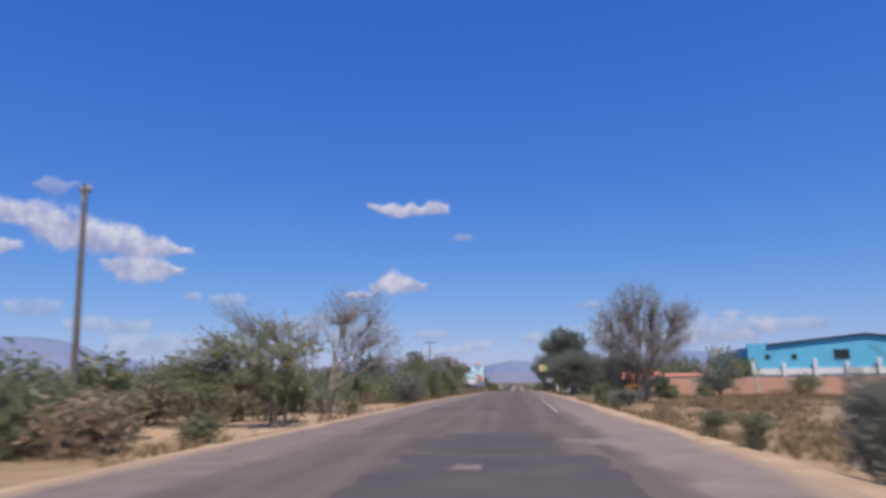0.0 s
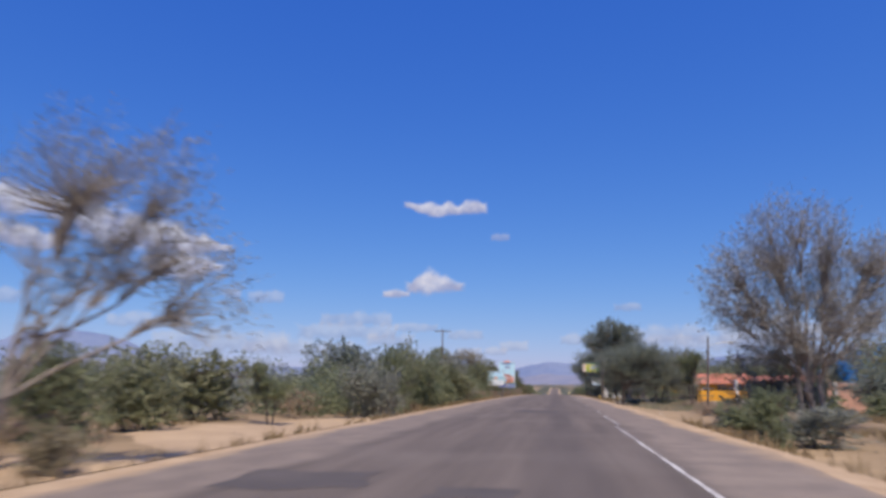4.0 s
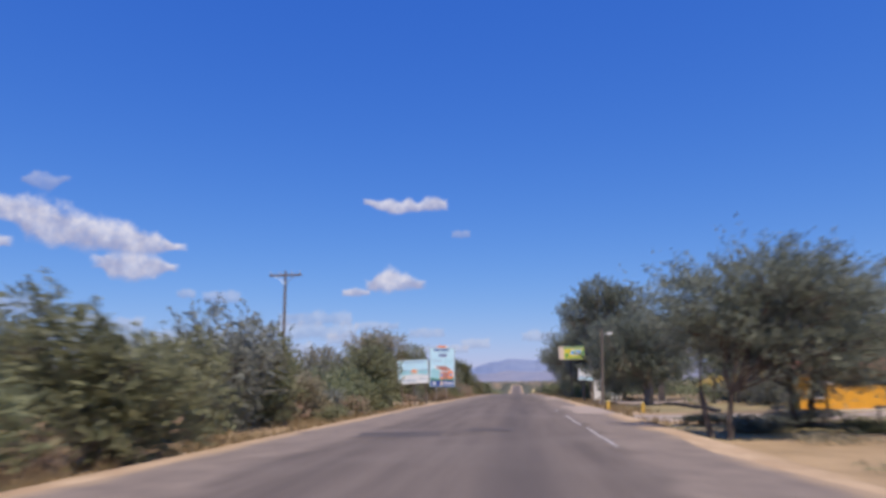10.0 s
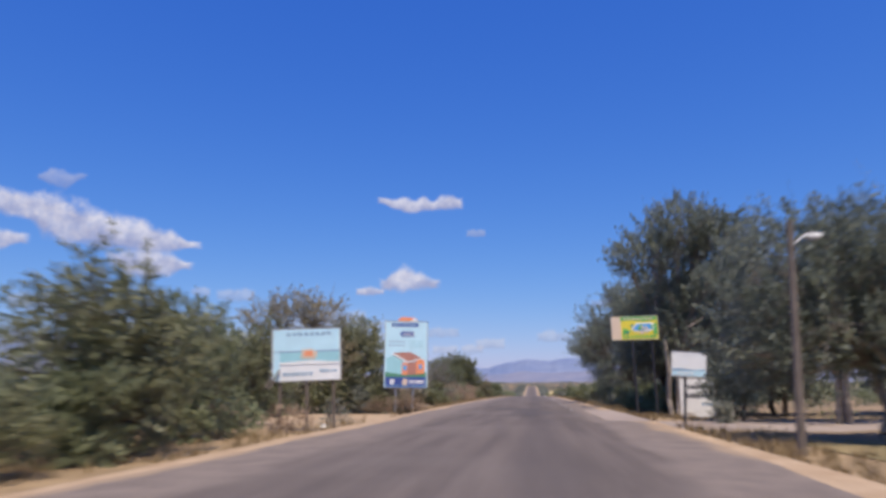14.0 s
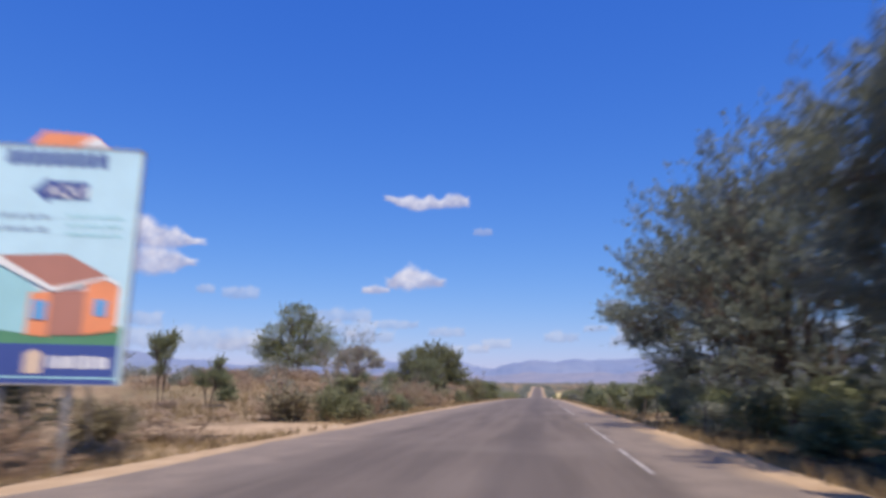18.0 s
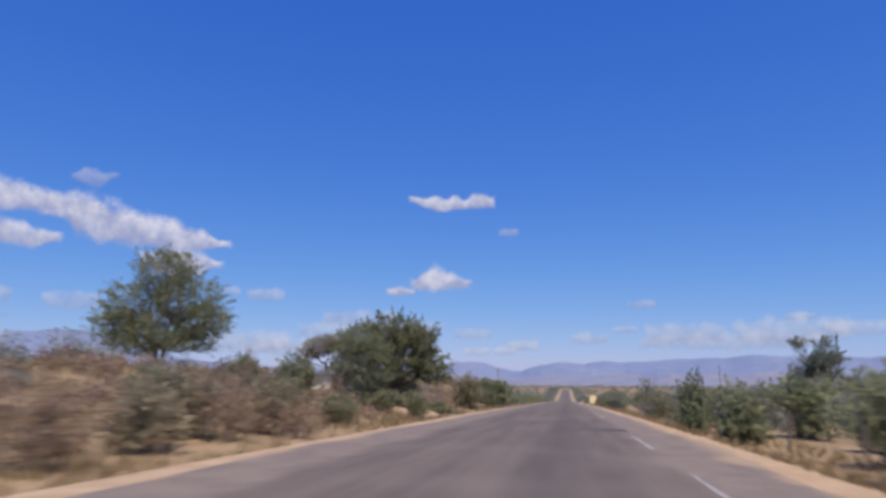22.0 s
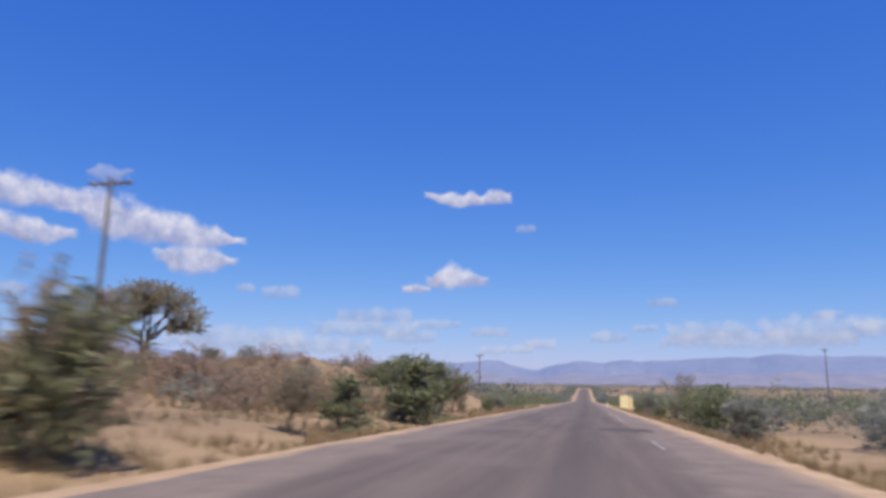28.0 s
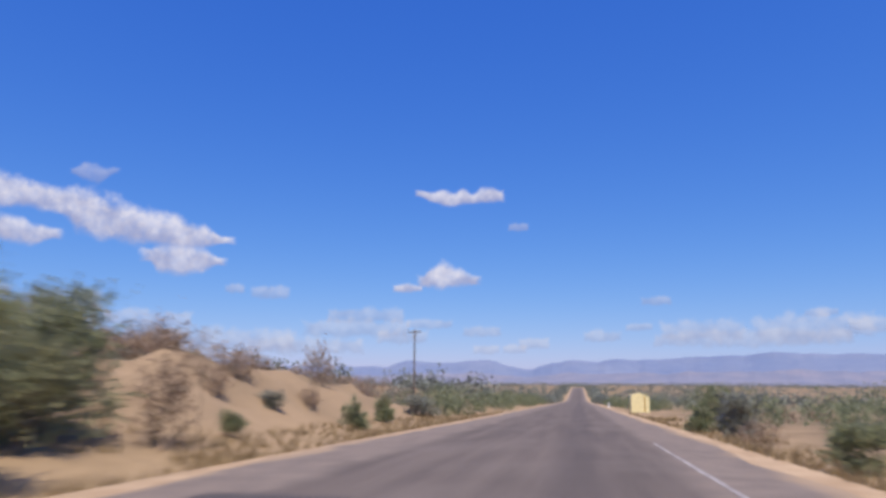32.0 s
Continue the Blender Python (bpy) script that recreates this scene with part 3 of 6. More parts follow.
def leaf_mesh(name, centres, size, flat=0.0, long=1.6, along=None):
    """Many small leaf sprays, each a bent sliver, at the centres; along: the shoots they grow on."""
    n = len(centres)
    c = np.asarray(centres, float)
    a = rng.normal(size=(n, 3))
    if along is not None:
        a = a * 0.55 + along
    a[:, 2] *= 1 - flat
    a /= np.linalg.norm(a, axis=1)[:, None] + 1e-9
    b = np.cross(a, rng.normal(size=(n, 3)) * (1, 1, 1 - flat) + (0, 0, 2.0 * flat))
    b /= np.linalg.norm(b, axis=1)[:, None] + 1e-9
    s = size * rng.uniform(0.6, 1.4, (n, 1))
    k = np.cross(a, b) * s * 0.15
    v = np.stack([c - a * s * long / 2 - b * s * 0.35, c - a * s * long * 0.2 + b * s * 0.65 + k, c + a * s * long / 2], 1).reshape(-1, 3)
    me = bpy.data.meshes.new(name)
    me.vertices.add(3 * n)
    me.vertices.foreach_set("co", v.ravel())
    me.loops.add(3 * n)
    me.loops.foreach_set("vertex_index", np.arange(3 * n, dtype=np.int32))
    me.polygons.add(n)
    me.polygons.foreach_set("loop_start", np.arange(0, 3 * n, 3, dtype=np.int32))
    me.update(calc_edges=True)
    me.validate()
    return me


def limb_path(out, start, end, r0, r1, bend, joints):
    """Adds the pieces of one tapered, crooked limb to out; returns its end."""
    start, end = np.asarray(start, float), np.asarray(end, float)
    reach, last, rl = np.linalg.norm(end - start), start, r0
    for j in range(1, joints + 1):
        u = j / joints
        p = start + (end - start) * u + (rng.normal(size=3) * reach * bend * 0.4 if j < joints else 0) + np.array((0, 0, reach * bend * 0.6 * math.sin(math.pi * u)))
        r = r0 + (r1 - r0) * u
        out.append((last, p, rl, r))
        last, rl = p, r
    return last


def limb_mesh(name, pieces):
    """One mesh of round limb pieces; thick ones have more sides than twigs."""
    verts, faces = [], []
    for p0, p1, r0, r1 in pieces:
        sides = 8 if r0 > 0.08 else 5 if r0 > 0.025 else 3
        d = p1 - p0
        d = d / (np.linalg.norm(d) + 1e-9)
        u = np.cross(d, (0.31, 0.95, 0.05) if abs(d[1]) < 0.9 else (1.0, 0.0, 0.0))
        u /= np.linalg.norm(u) + 1e-9
        v = np.cross(d, u)
        k = len(verts)
        for p, r in ((p0, r0), (p1, r1)):
            for i in range(sides):
                a = 2 * math.pi * i / sides
                verts.append(p + u * (r * math.cos(a)) + v * (r * math.sin(a)))
        for i in range(sides):
            j = (i + 1) % sides
            faces.append((k + i, k + j, k + sides + j, k + sides + i))
    me = bpy.data.meshes.new(name)
    me.from_pydata([tuple(v) for v in verts], [], faces)
    me.polygons.foreach_set("use_smooth", [True] * len(faces))
    return me


def crown_shoots(lobes, count, per, reach, thick, hollow, rise, flat, bare):
    """Shoots that stand out of the crown's lobes (x, y, z, rx, ry, rz): leaf places, leaf directions, and each shoot's foot and tip."""
    places, ways, shoots = [], [], []
    heart = np.mean([l[:3] for l in lobes], 0) * (1, 1, 0.5)
    weights = np.array([l[3] * l[4] * l[5] for l in lobes]) ** 0.7
    for i in rng.choice(len(lobes), count, p=weights / weights.sum()):
        x, y, z, rx, ry, rz = lobes[i]
        d = rng.normal(size=3)
        d /= np.linalg.norm(d)
        foot = np.array((x, y, z)) + d * (rx, ry, rz) * (hollow + (1 - hollow) * rng.random() ** 0.7)
        way = (foot - heart) / (np.linalg.norm(foot - heart) + 1e-6) + rng.normal(size=3) * 0.45 + (0, 0, rise)
        way *= (1, 1, 1 - 0.75 * flat)
        way /= np.linalg.norm(way) + 1e-6
        long, n = reach * rng.uniform(0.5, 1.3), int(per * rng.uniform(0.5, 1.5))
        if rng.random() < bare:                 # a long, nearly leafless shoot over the outline
            long, n = long * 1.9, int(n * 0.3)
        droop = np.array((0, 0, -0.35 * long * rng.random()))
        u = rng.random((n, 1)) ** 0.85
        places.append(foot + way * long * (u - 0.25) + droop * u * u + rng.normal(size=(n, 3)) * thick * (1.15 - 0.75 * u) * (1, 1, 1 - 0.5 * flat))
        ways.append(np.repeat((way + droop / long)[None], n, 0))
        shoots.append((foot - way * long * 0.25, foot + way * long * 0.75 + droop))
    return np.concatenate(places), np.concatenate(ways), shoots


def plant_master(name, lobes, clumps, per, spread, leaf_size, leaf_mat, bark, trunk_top, trunk_r, stems=1, flat=0.0, hollow=0.55, branches=14, twig=0.012, long=2.5, rise=0.45, bare=0.07, limb=None, core=0):
    """A plant at the origin: stems that fork into limbs, boughs and twigs, and the crown of fine leaves along its shoots."""
    root = new(name)
    twiggy = long >= 4
    pts, ways, shoots = crown_shoots(lobes, int(clumps * 1.7), per * (0.6 if twiggy else 0.8), spread * 4.4, spread * 0.36, hollow, rise, flat, bare)
    keep = pts[:, 2] > 0.04
    pts, ways = pts[keep], ways[keep]
    pieces, feet = [], np.array([f for f, t in shoots])
    bases = [np.array((0, 0, -0.3)) if stems == 1 else np.array((0.22 * math.cos(2.4 * k), 0.22 * math.sin(2.4 * k), -0.3)) for k in range(stems)]
    tops = [b * (2.2, 2.2, 0) + (rng.normal() * 0.08 * trunk_top, rng.normal() * 0.08 * trunk_top, trunk_top * rng.uniform(0.8, 1.1)) for b in bases]
    for b, t in zip(bases, tops):
        limb_path(pieces, b, t, trunk_r, trunk_r * 0.72, 0.07, 4)
    # limbs: each takes the shoots that lie its way; boughs share these out again
    heads = feet[rng.choice(len(feet), min(max(4, branches), len(feet)), replace=False)]
    owner = np.argmin(np.linalg.norm(feet[:, None] - heads[None], axis=2), axis=1)
    thick = limb or trunk_r * 0.42
    for h in range(len(heads)):
        mine = np.flatnonzero(owner == h)
        if not len(mine):
            continue
        mid = feet[mine].mean(0)
        top = min(tops, key=lambda t: np.linalg.norm(t[:2] - mid[:2]))
        fork = limb_path(pieces, top, top + (mid - top) * 0.62, thick, thick * 0.5, 0.16, 3)
        for g in range(0, len(mine), 6):
            group = mine[g:g + 6]
            bough = limb_path(pieces, fork, fork + (feet[group].mean(0) - fork) * 0.6, thick * 0.48, max(twig, thick * 0.22), 0.14, 2)
            for i in group:
                limb_path(pieces, bough, feet[i], max(twig, thick * 0.2), twig * 0.8, 0.12, 1)
    for foot, tip in shoots[::6]:
        limb_path(pieces, foot, tip, twig * 0.8, twig * 0.3, 0.05, 1)
    link("trunk", limb_mesh("trunk", pieces), bark, root)
    sizes = np.full((len(pts), 1), leaf_size * (0.8 if twiggy else 0.58))
    core = int(core * 1.4)
    if core:                                    # broad old sprays fill the inside of the crown
        weights = np.array([l[3] * l[4] * l[5] for l in lobes])
        inner = np.array(lobes)[rng.choice(len(lobes), core, p=weights / weights.sum())]
        d = rng.normal(size=(core, 3))
        d *= rng.random((core, 1)) ** 0.4 / np.linalg.norm(d, axis=1)[:, None]
        inside = inner[:, :3] + d * inner[:, 3:] * 0.95
        inside = inside[inside[:, 2] > 0.03]
        pts = np.concatenate([pts, inside])
        ways = np.concatenate([ways, rng.normal(size=inside.shape) * 0.6])
        sizes = np.concatenate([sizes, np.full((len(inside), 1), leaf_size * 1.2)])
    link("crown", leaf_mesh("crown", pts, sizes, flat, long if twiggy else long * 1.2, ways), leaf_mat, root)
    return root


masters = {}


def lobes_round(n, w, h, low):
    """Lobes of a rounded crown of that width, from the height low to h."""
    out = []
    for i in range(n):
        a, r = rng.uniform(0, 6.28), w * 0.5 * 0.55 * math.sqrt(rng.random())
        s = w * rng.uniform(0.2, 0.3)
        z = low + (h - low) * rng.uniform(0.25, 0.82)
        out.append((r * math.cos(a), r * math.sin(a), z, s, s, (h - low) * rng.uniform(0.2, 0.3)))
    return out


def add_master(kind, size, *made):
    masters.setdefault(kind, []).append((made[0], size))
    made[0].location.z = -500
    return made[0]


for k in range(4):
    add_master("green_bush", (3, 3), plant_master("bush", lobes_round(10, 3.0, 2.8, -0.35), 80, 32, 0.15, 0.096, GREEN, BARK, 0.5, 0.06, 4, branches=9, core=650))
for k in range(2):
    add_master("green_bush", (3, 3), plant_master("bush", lobes_round(10, 3.0, 2.8, -0.35), 82, 28, 0.16, 0.088, GREY, BARK, 0.5, 0.06, 4, branches=11, core=600))
for k in range(3):
    add_master("olive_bush", (3, 3), plant_master("bush", lobes_round(9, 3.0, 2.8, -0.35), 82, 32, 0.15, 0.092, OLIVE, BARK, 0.5, 0.05, 4, branches=9, core=600))
for k in range(3):
    add_master("grey_bush", (3, 3), plant_master("bush", lobes_round(9, 3.0, 2.7, -0.3), 95, 24, 0.17, 0.07, (GREY, GREY, OLIVE)[k], BARK, 0.4, 0.05, 5, branches=9, twig=0.014, bare=0.2))
for k in range(3):
    add_master("brown_bush", (3, 3), plant_master("bush", lobes_round(9, 3.0, 2.8, -0.35), 84, 30, 0.16, 0.088, BROWN_LEAF, BARK, 0.4, 0.05, 5, branches=9, bare=0.12, core=420))
for k in range(3):
    add_master("dry_shrub", (2, 2), plant_master("dry_shrub", lobes_round(7, 2.0, 1.9, -0.2), 66, 33, 0.17, 0.035, DRY, BARK, 0.25, 0.03, 5, branches=14, twig=0.008, long=5.0))
for k in range(3):
    tops = [(rng.uniform(-1.5, 1.5), rng.uniform(-1.5, 1.5), rng.uniform(1.7, 3.7), rng.uniform(0.7, 1.4), rng.uniform(0.7, 1.4), 0.16) for i in range(15)]
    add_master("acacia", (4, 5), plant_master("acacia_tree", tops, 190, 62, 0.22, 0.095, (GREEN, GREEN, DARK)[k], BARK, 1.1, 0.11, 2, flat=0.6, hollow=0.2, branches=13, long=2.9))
for k in range(2):
    tops = [(rng.uniform(-2.2, 2.2), rng.uniform(-2.0, 2.0), rng.uniform(3.4, 5.8), 0.9, 0.9, 0.6) for i in range(12)]
    add_master("bare_tree", (6.4, 6.2), plant_master("bare_tree", tops, 220, 36, 0.2, 0.024, TWIG, PALE_BARK, 1.7, 0.11, 3, hollow=0.1, branches=30, twig=0.013, long=9.0))
for k in range(3):
    tiers = [(rng.uniform(-0.8, 0.8) * (1.1 - 0.2 * z), rng.uniform(-0.8, 0.8) * (1.1 - 0.2 * z), z, rng.uniform(0.6, 1.0), rng.uniform(0.6, 1.0), 0.2) for z in np.linspace(0.25, 2.6, 16)]
    add_master("layered_bush", (3, 3.2), plant_master("bush", tiers, 105, 40, 0.16, 0.088, (GREEN, GREEN, OLIVE)[k], BARK, 0.45, 0.06, 4, flat=0.55, hollow=0.3, branches=10, bare=0.12, core=650))
for k in range(3):
    add_master("big_bush", (5.5, 6), plant_master("bush", lobes_round(15, 6.0, 5.2, -0.9), 205, 36, 0.2, 0.1, (GREEN, GREY, OLIVE)[k], BARK, 0.9, 0.09, 5, branches=9, core=1700))
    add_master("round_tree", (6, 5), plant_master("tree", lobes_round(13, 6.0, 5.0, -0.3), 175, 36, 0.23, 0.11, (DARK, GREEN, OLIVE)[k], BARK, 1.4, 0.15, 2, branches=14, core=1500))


def plant(kind, x, y, h, w, label, category, group=""):
    pool = masters[kind]
    i = int(rng.integers(len(pool)))
    master, (ph, pw) = pool[i]
    s = w / pw
    m = Matrix.Translation((x, y, ground_height(x, y))) @ Matrix.Rotation(rng.uniform(0, 6.28), 4, "Z") @ Matrix.Diagonal((s, s, h / ph, 1))
    return tagged(copy_thing(master, m), label, category, group)


def green_bush(x, y, h, w):
    size = "tall thorn bush" if h > 3.5 else "low bush" if h < 1.6 else "thorn bush"
    return plant("big_bush" if w > 4.2 or h > 4.6 else "green_bush", x, y, h, w, f"dusty green {size} on the sandy roadside", "bush", "bushes along the road")


def olive_bush(x, y, h, w):
    size = "tall leafy bush" if h > 3.5 else "low bush" if h < 1.6 else "leafy bush"
    return plant("olive_bush", x, y, h, w, f"olive-yellow {size} in dry roadside grass", "bush", "bushes along the road")


def layered_bush(x, y, h, w):
    return plant("layered_bush", x, y, h, w, "dark green thorn bush with flat feathery layers of leaves", "bush", "bushes along the road")


def brown_bush(x, y, h, w):
    return plant("brown_bush", x, y, h, w, "brownish olive thorn bush, half dried out", "bush", "bushes along the road")


def grey_bush(x, y, h, w):
    return plant("grey_bush", x, y, h, w, "thin grey-green thorn bush with bare shoots", "bush", "bushes along the road")


def dry_shrub(x, y, h, w):
    size = "tangled dry shrub" if h > 2 else "small dry shrub"
    return plant("dry_shrub", x, y, h, w, f"brown leafless {size} on dry soil", "shrub", "dry shrubs along the road")


def acacia(x, y, h, w):
    return plant("acacia", x, y, h, w, "flat-topped green acacia tree with dark trunks", "tree", "acacias along the road")


def bare_tree(x, y, h, w):
    return plant("bare_tree", x, y, h, w, "almost leafless tree with pale spreading branches", "tree")


def round_tree(x, y, h, w):
    return plant("round_tree", x, y, h, w, "dense dark green tree with a rounded crown", "tree", "dense trees along the road")


green_bush(5.9, 12.4, 2.0, 1.4)
green_bush(5.0, 15.6, 0.8, 0.9)
green_bush(5.0, 18.7, 0.7, 1.0)
olive_bush(-10.4, 22.0, 1.1, 1.9)
brown_bush(-12.6, 19.0, 1.6, 3.2)
brown_bush(-14.6, 23.6, 1.9, 3.8)
brown_bush(-18.4, 21.0, 2.2, 4.2)
brown_bush(-19.0, 33.0, 2.6, 4.4)
brown_bush(-22.0, 37.0, 2.8, 5.0)
brown_bush(-17.4, 38.4, 2.3, 4.0)
brown_bush(-15.2, 35.6, 1.9, 3.2)
brown_bush(-9.9, 41.6, 1.0, 1.7)
green_bush(-16.6, 25.6, 3.2, 4.2)
olive_bush(-15.0, 21.0, 2.2, 3.2)
dry_shrub(6.5, 31.5, 0.8, 2.1)
green_bush(6.4, 33.2, 0.8, 1.5)
olive_bush(-11.2, 33.6, 2.8, 2.6)
grey_bush(-12.9, 35.0, 3.0, 3.4)
grey_bush(-10.4, 37.0, 2.2, 2.0)
grey_bush(-15.6, 33.0, 3.2, 4.0)
dry_shrub(9.3, 36.2, 1.0, 1.9)
green_bush(5.0, 37.1, 0.7, 0.8)
green_bush(7.6, 52.0, 1.3, 3.2)
green_bush(7.0, 57.0, 1.2, 2.8)
green_bush(-18.2, 45.0, 3.7, 5.0)
green_bush(-21.8, 43.0, 3.7, 5.2)
green_bush(-16.6, 49.4, 3.4, 4.4)
green_bush(-25.5, 46.0, 3.8, 5.4)
olive_bush(-16.4, 54.0, 3.2, 4.4)
olive_bush(-17.6, 61.5, 3.6, 5.0)
dry_shrub(-12.0, 41.5, 1.3, 2.2)
dry_shrub(-10.9, 42.9, 0.7, 1.6)
green_bush(5.8, 50.4, 1.7, 1.6)
acacia(-13.7, 60.5, 3.0, 2.2)
green_bush(7.8, 64.0, 0.9, 2.3)
green_bush(-10.5, 67.4, 3.2, 4.5)
green_bush(-11.1, 74.6, 4.7, 3.7)
green_bush(-12.0, 79.4, 5.3, 4.1)
round_tree(-11.2, 84.5, 5.2, 4.2)
green_bush(-10.6, 96.8, 4.2, 6.6)
green_bush(-12.6, 103.6, 4.0, 5.1)
green_bush(-13.3, 109.5, 5.8, 6.0)
green_bush(-12.8, 112.9, 4.7, 4.9)
green_bush(-13.6, 115.5, 3.5, 5.0)
green_bush(-12.6, 129.1, 3.7, 3.8)
green_bush(-12.8, 137.8, 5.8, 7.2)
green_bush(-13.3, 143.7, 5.9, 4.8)
grey_bush(-10.2, 152.6, 1.5, 1.9)
dry_shrub(-12.4, 177.6, 1.6, 2.4)
brown_bush(-11.6, 175.8, 1.6, 2.6)
brown_bush(-9.9, 173.2, 0.8, 2.2)
dry_shrub(-13.2, 182.7, 0.9, 6.6)
dry_shrub(-14.6, 198.3, 1.3, 3.0)
green_bush(8.6, 201.6, 2.3, 3.0)
olive_bush(-11.5, 209.9, 2.1, 3.4)
green_bush(-12.4, 218.0, 1.5, 3.2)
green_bush(7.7, 213.0, 2.5, 1.8)
acacia(-35.4, 220.4, 7.0, 3.2)
green_bush(8.6, 216.4, 2.4, 3.6)
acacia(-30.6, 220.4, 4.8, 3.4)
dry_shrub(-28.2, 209.6, 1.1, 4.2)
dry_shrub(-12.7, 222.2, 2.5, 4.6)
green_bush(7.2, 223.0, 2.7, 3.1)
green_bush(-32.3, 227.8, 3.5, 3.4)
brown_bush(-14.1, 231.6, 2.6, 3.7)
dry_shrub(-15.5, 253.1, 2.5, 2.2)
grey_bush(8.6, 259.4, 2.8, 5.4)
grey_bush(8.0, 265.6, 2.9, 4.2)
grey_bush(7.2, 264.6, 3.3, 1.8)
green_bush(10.6, 262.0, 2.6, 5.0)
green_bush(11.2, 268.4, 2.6, 5.0)
green_bush(10.8, 256.4, 2.6, 4.6)
grey_bush(7.6, 270.4, 2.9, 3.4)
dry_shrub(8.4, 284.0, 1.3, 2.6)
olive_bush(9.6, 288.6, 1.4, 2.4)
dry_shrub(-12.2, 293.0, 3.8, 3.7)
green_bush(9.6, 297.0, 2.5, 4.2)
olive_bush(-12.3, 293.4, 4.4, 4.3)

layered_bush(-11.3, 311.9, 2.9, 3.2)
green_bush(7.4, 314.3, 2.1, 3.0)
layered_bush(-10.9, 323.4, 4.4, 5.8)
green_bush(7.8, 324.5, 3.0, 4.5)
green_bush(8.9, 337.0, 3.2, 4.6)
bare_tree(8.6, 343.4, 4.0, 4.2)
grey_bush(8.2, 343.8, 2.6, 3.6)
green_bush(-14.6, 344.6, 4.6, 5.0)
olive_bush(-13.4, 342.6, 3.0, 3.4)
green_bush(7.1, 348.1, 1.4, 2.1)
dry_shrub(-12.5, 348.2, 3.1, 2.8)
green_bush(-12.9, 352.7, 1.1, 1.2)
dry_shrub(6.7, 357.1, 1.2, 1.9)
green_bush(-11.8, 364.0, 1.7, 1.8)
green_bush(7.5, 364.4, 2.4, 2.8)
green_bush(6.7, 371.0, 1.7, 2.1)
green_bush(-12.7, 372.2, 1.7, 2.1)
dry_shrub(-17.2, 372.2, 2.6, 2.6)
dry_shrub(-18.0, 362.0, 1.9, 2.6)
dry_shrub(-20.4, 356.5, 2.2, 3.0)
dry_shrub(-22.6, 363.0, 2.4, 3.4)
dry_shrub(-19.4, 367.5, 2.0, 2.8)
dry_shrub(-25.0, 356.0, 2.2, 3.2)
dry_shrub(-21.5, 371.0, 2.4, 3.0)
dry_shrub(-16.4, 357.4, 1.3, 1.8)
dry_shrub(-15.2, 366.0, 1.2, 1.8)
dry_shrub(-26.4, 368.0, 2.4, 3.4)
dry_shrub(-23.0, 350.0, 2.2, 3.0)
green_bush(-15.2, 361.0, 1.0, 1.6)
green_bush(8.7, 373.5, 2.9, 4.7)
green_bush(-13.1, 384.4, 1.7, 3.7)


# larger trees with a shape of their own
def great_tree(x, y, lobes, clumps, per, leaf, mat, bark, trunk_top, r, stems, label, branches=22, spread=0.34, long=2.5, twig=0.012, rise=0.3, bare=0.05, flat=0.0, limb=None, core=0):
    t = plant_master("tree", lobes, int(clumps * 1.35), int(per * 1.3), spread, leaf * 0.7, mat, bark, trunk_top, r, stems, flat, 0.45, branches, twig, long, rise, bare, limb, core)
    t.location = (x, y, ground_height(x, y))
    return tagged(t, label, "tree")


# a tall thin grey tree on pale stems beside the brick wall, with dense dark growth about its foot
great_tree(10.6, 61.5, [(0, 0, 8.2, 2.3, 2.0, 2.2), (-2.1, 0, 6.2, 2.1, 1.8, 2.2), (2.4, 0.3, 6.0, 2.2, 1.8, 2.1), (0.6, -0.8, 4.4, 2.4, 1.8, 1.6), (3.6, 0.3, 7.6, 1.7, 1.2, 1.0), (-1.2, 0.6, 3.4, 1.5, 1.2, 1.0)],
           860, 22, 0.062, HAZY_TWIG, PALE_BARK, 2.6, 0.13, 4, "tall grey twiggy tree with several pale stems", long=5.0, spread=0.3, limb=0.07)
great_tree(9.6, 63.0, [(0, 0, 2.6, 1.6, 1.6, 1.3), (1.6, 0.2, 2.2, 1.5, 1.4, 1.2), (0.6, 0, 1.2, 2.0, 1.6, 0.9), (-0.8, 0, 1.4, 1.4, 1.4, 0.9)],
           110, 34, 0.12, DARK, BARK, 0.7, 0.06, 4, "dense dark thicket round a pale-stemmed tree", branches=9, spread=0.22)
# a wide, nearly bare tree whose crooked limbs fan out from the foot
great_tree(-12.0, 41.5, [(2.6, 0, 6.0, 1.5, 1.4, 1.4), (3.7, 0.2, 4.5, 1.2, 1.1, 1.1), (1.3, 0, 6.7, 1.0, 0.9, 0.8), (0.1, 0.3, 5.7, 0.9, 0.8, 1.0), (-1.2, 0, 4.8, 1.0, 0.9, 0.7), (-2.8, 0.3, 5.1, 1.2, 0.9, 0.6), (-4.1, 0, 5.4, 1.3, 0.9, 0.6), (-5.3, 0.2, 6.0, 0.9, 0.8, 0.6), (1.8, 0, 4.3, 1.0, 0.9, 0.8), (4.4, 0, 3.3, 0.7, 0.8, 0.6)],
           360, 13, 0.055, HAZY_TWIG, PALE_BARK, 1.5, 0.14, 3, "wide grey tree, nearly bare, with fanning crooked limbs", branches=17, spread=0.3, long=5.0, limb=0.058).rotation_euler.z = 0.44
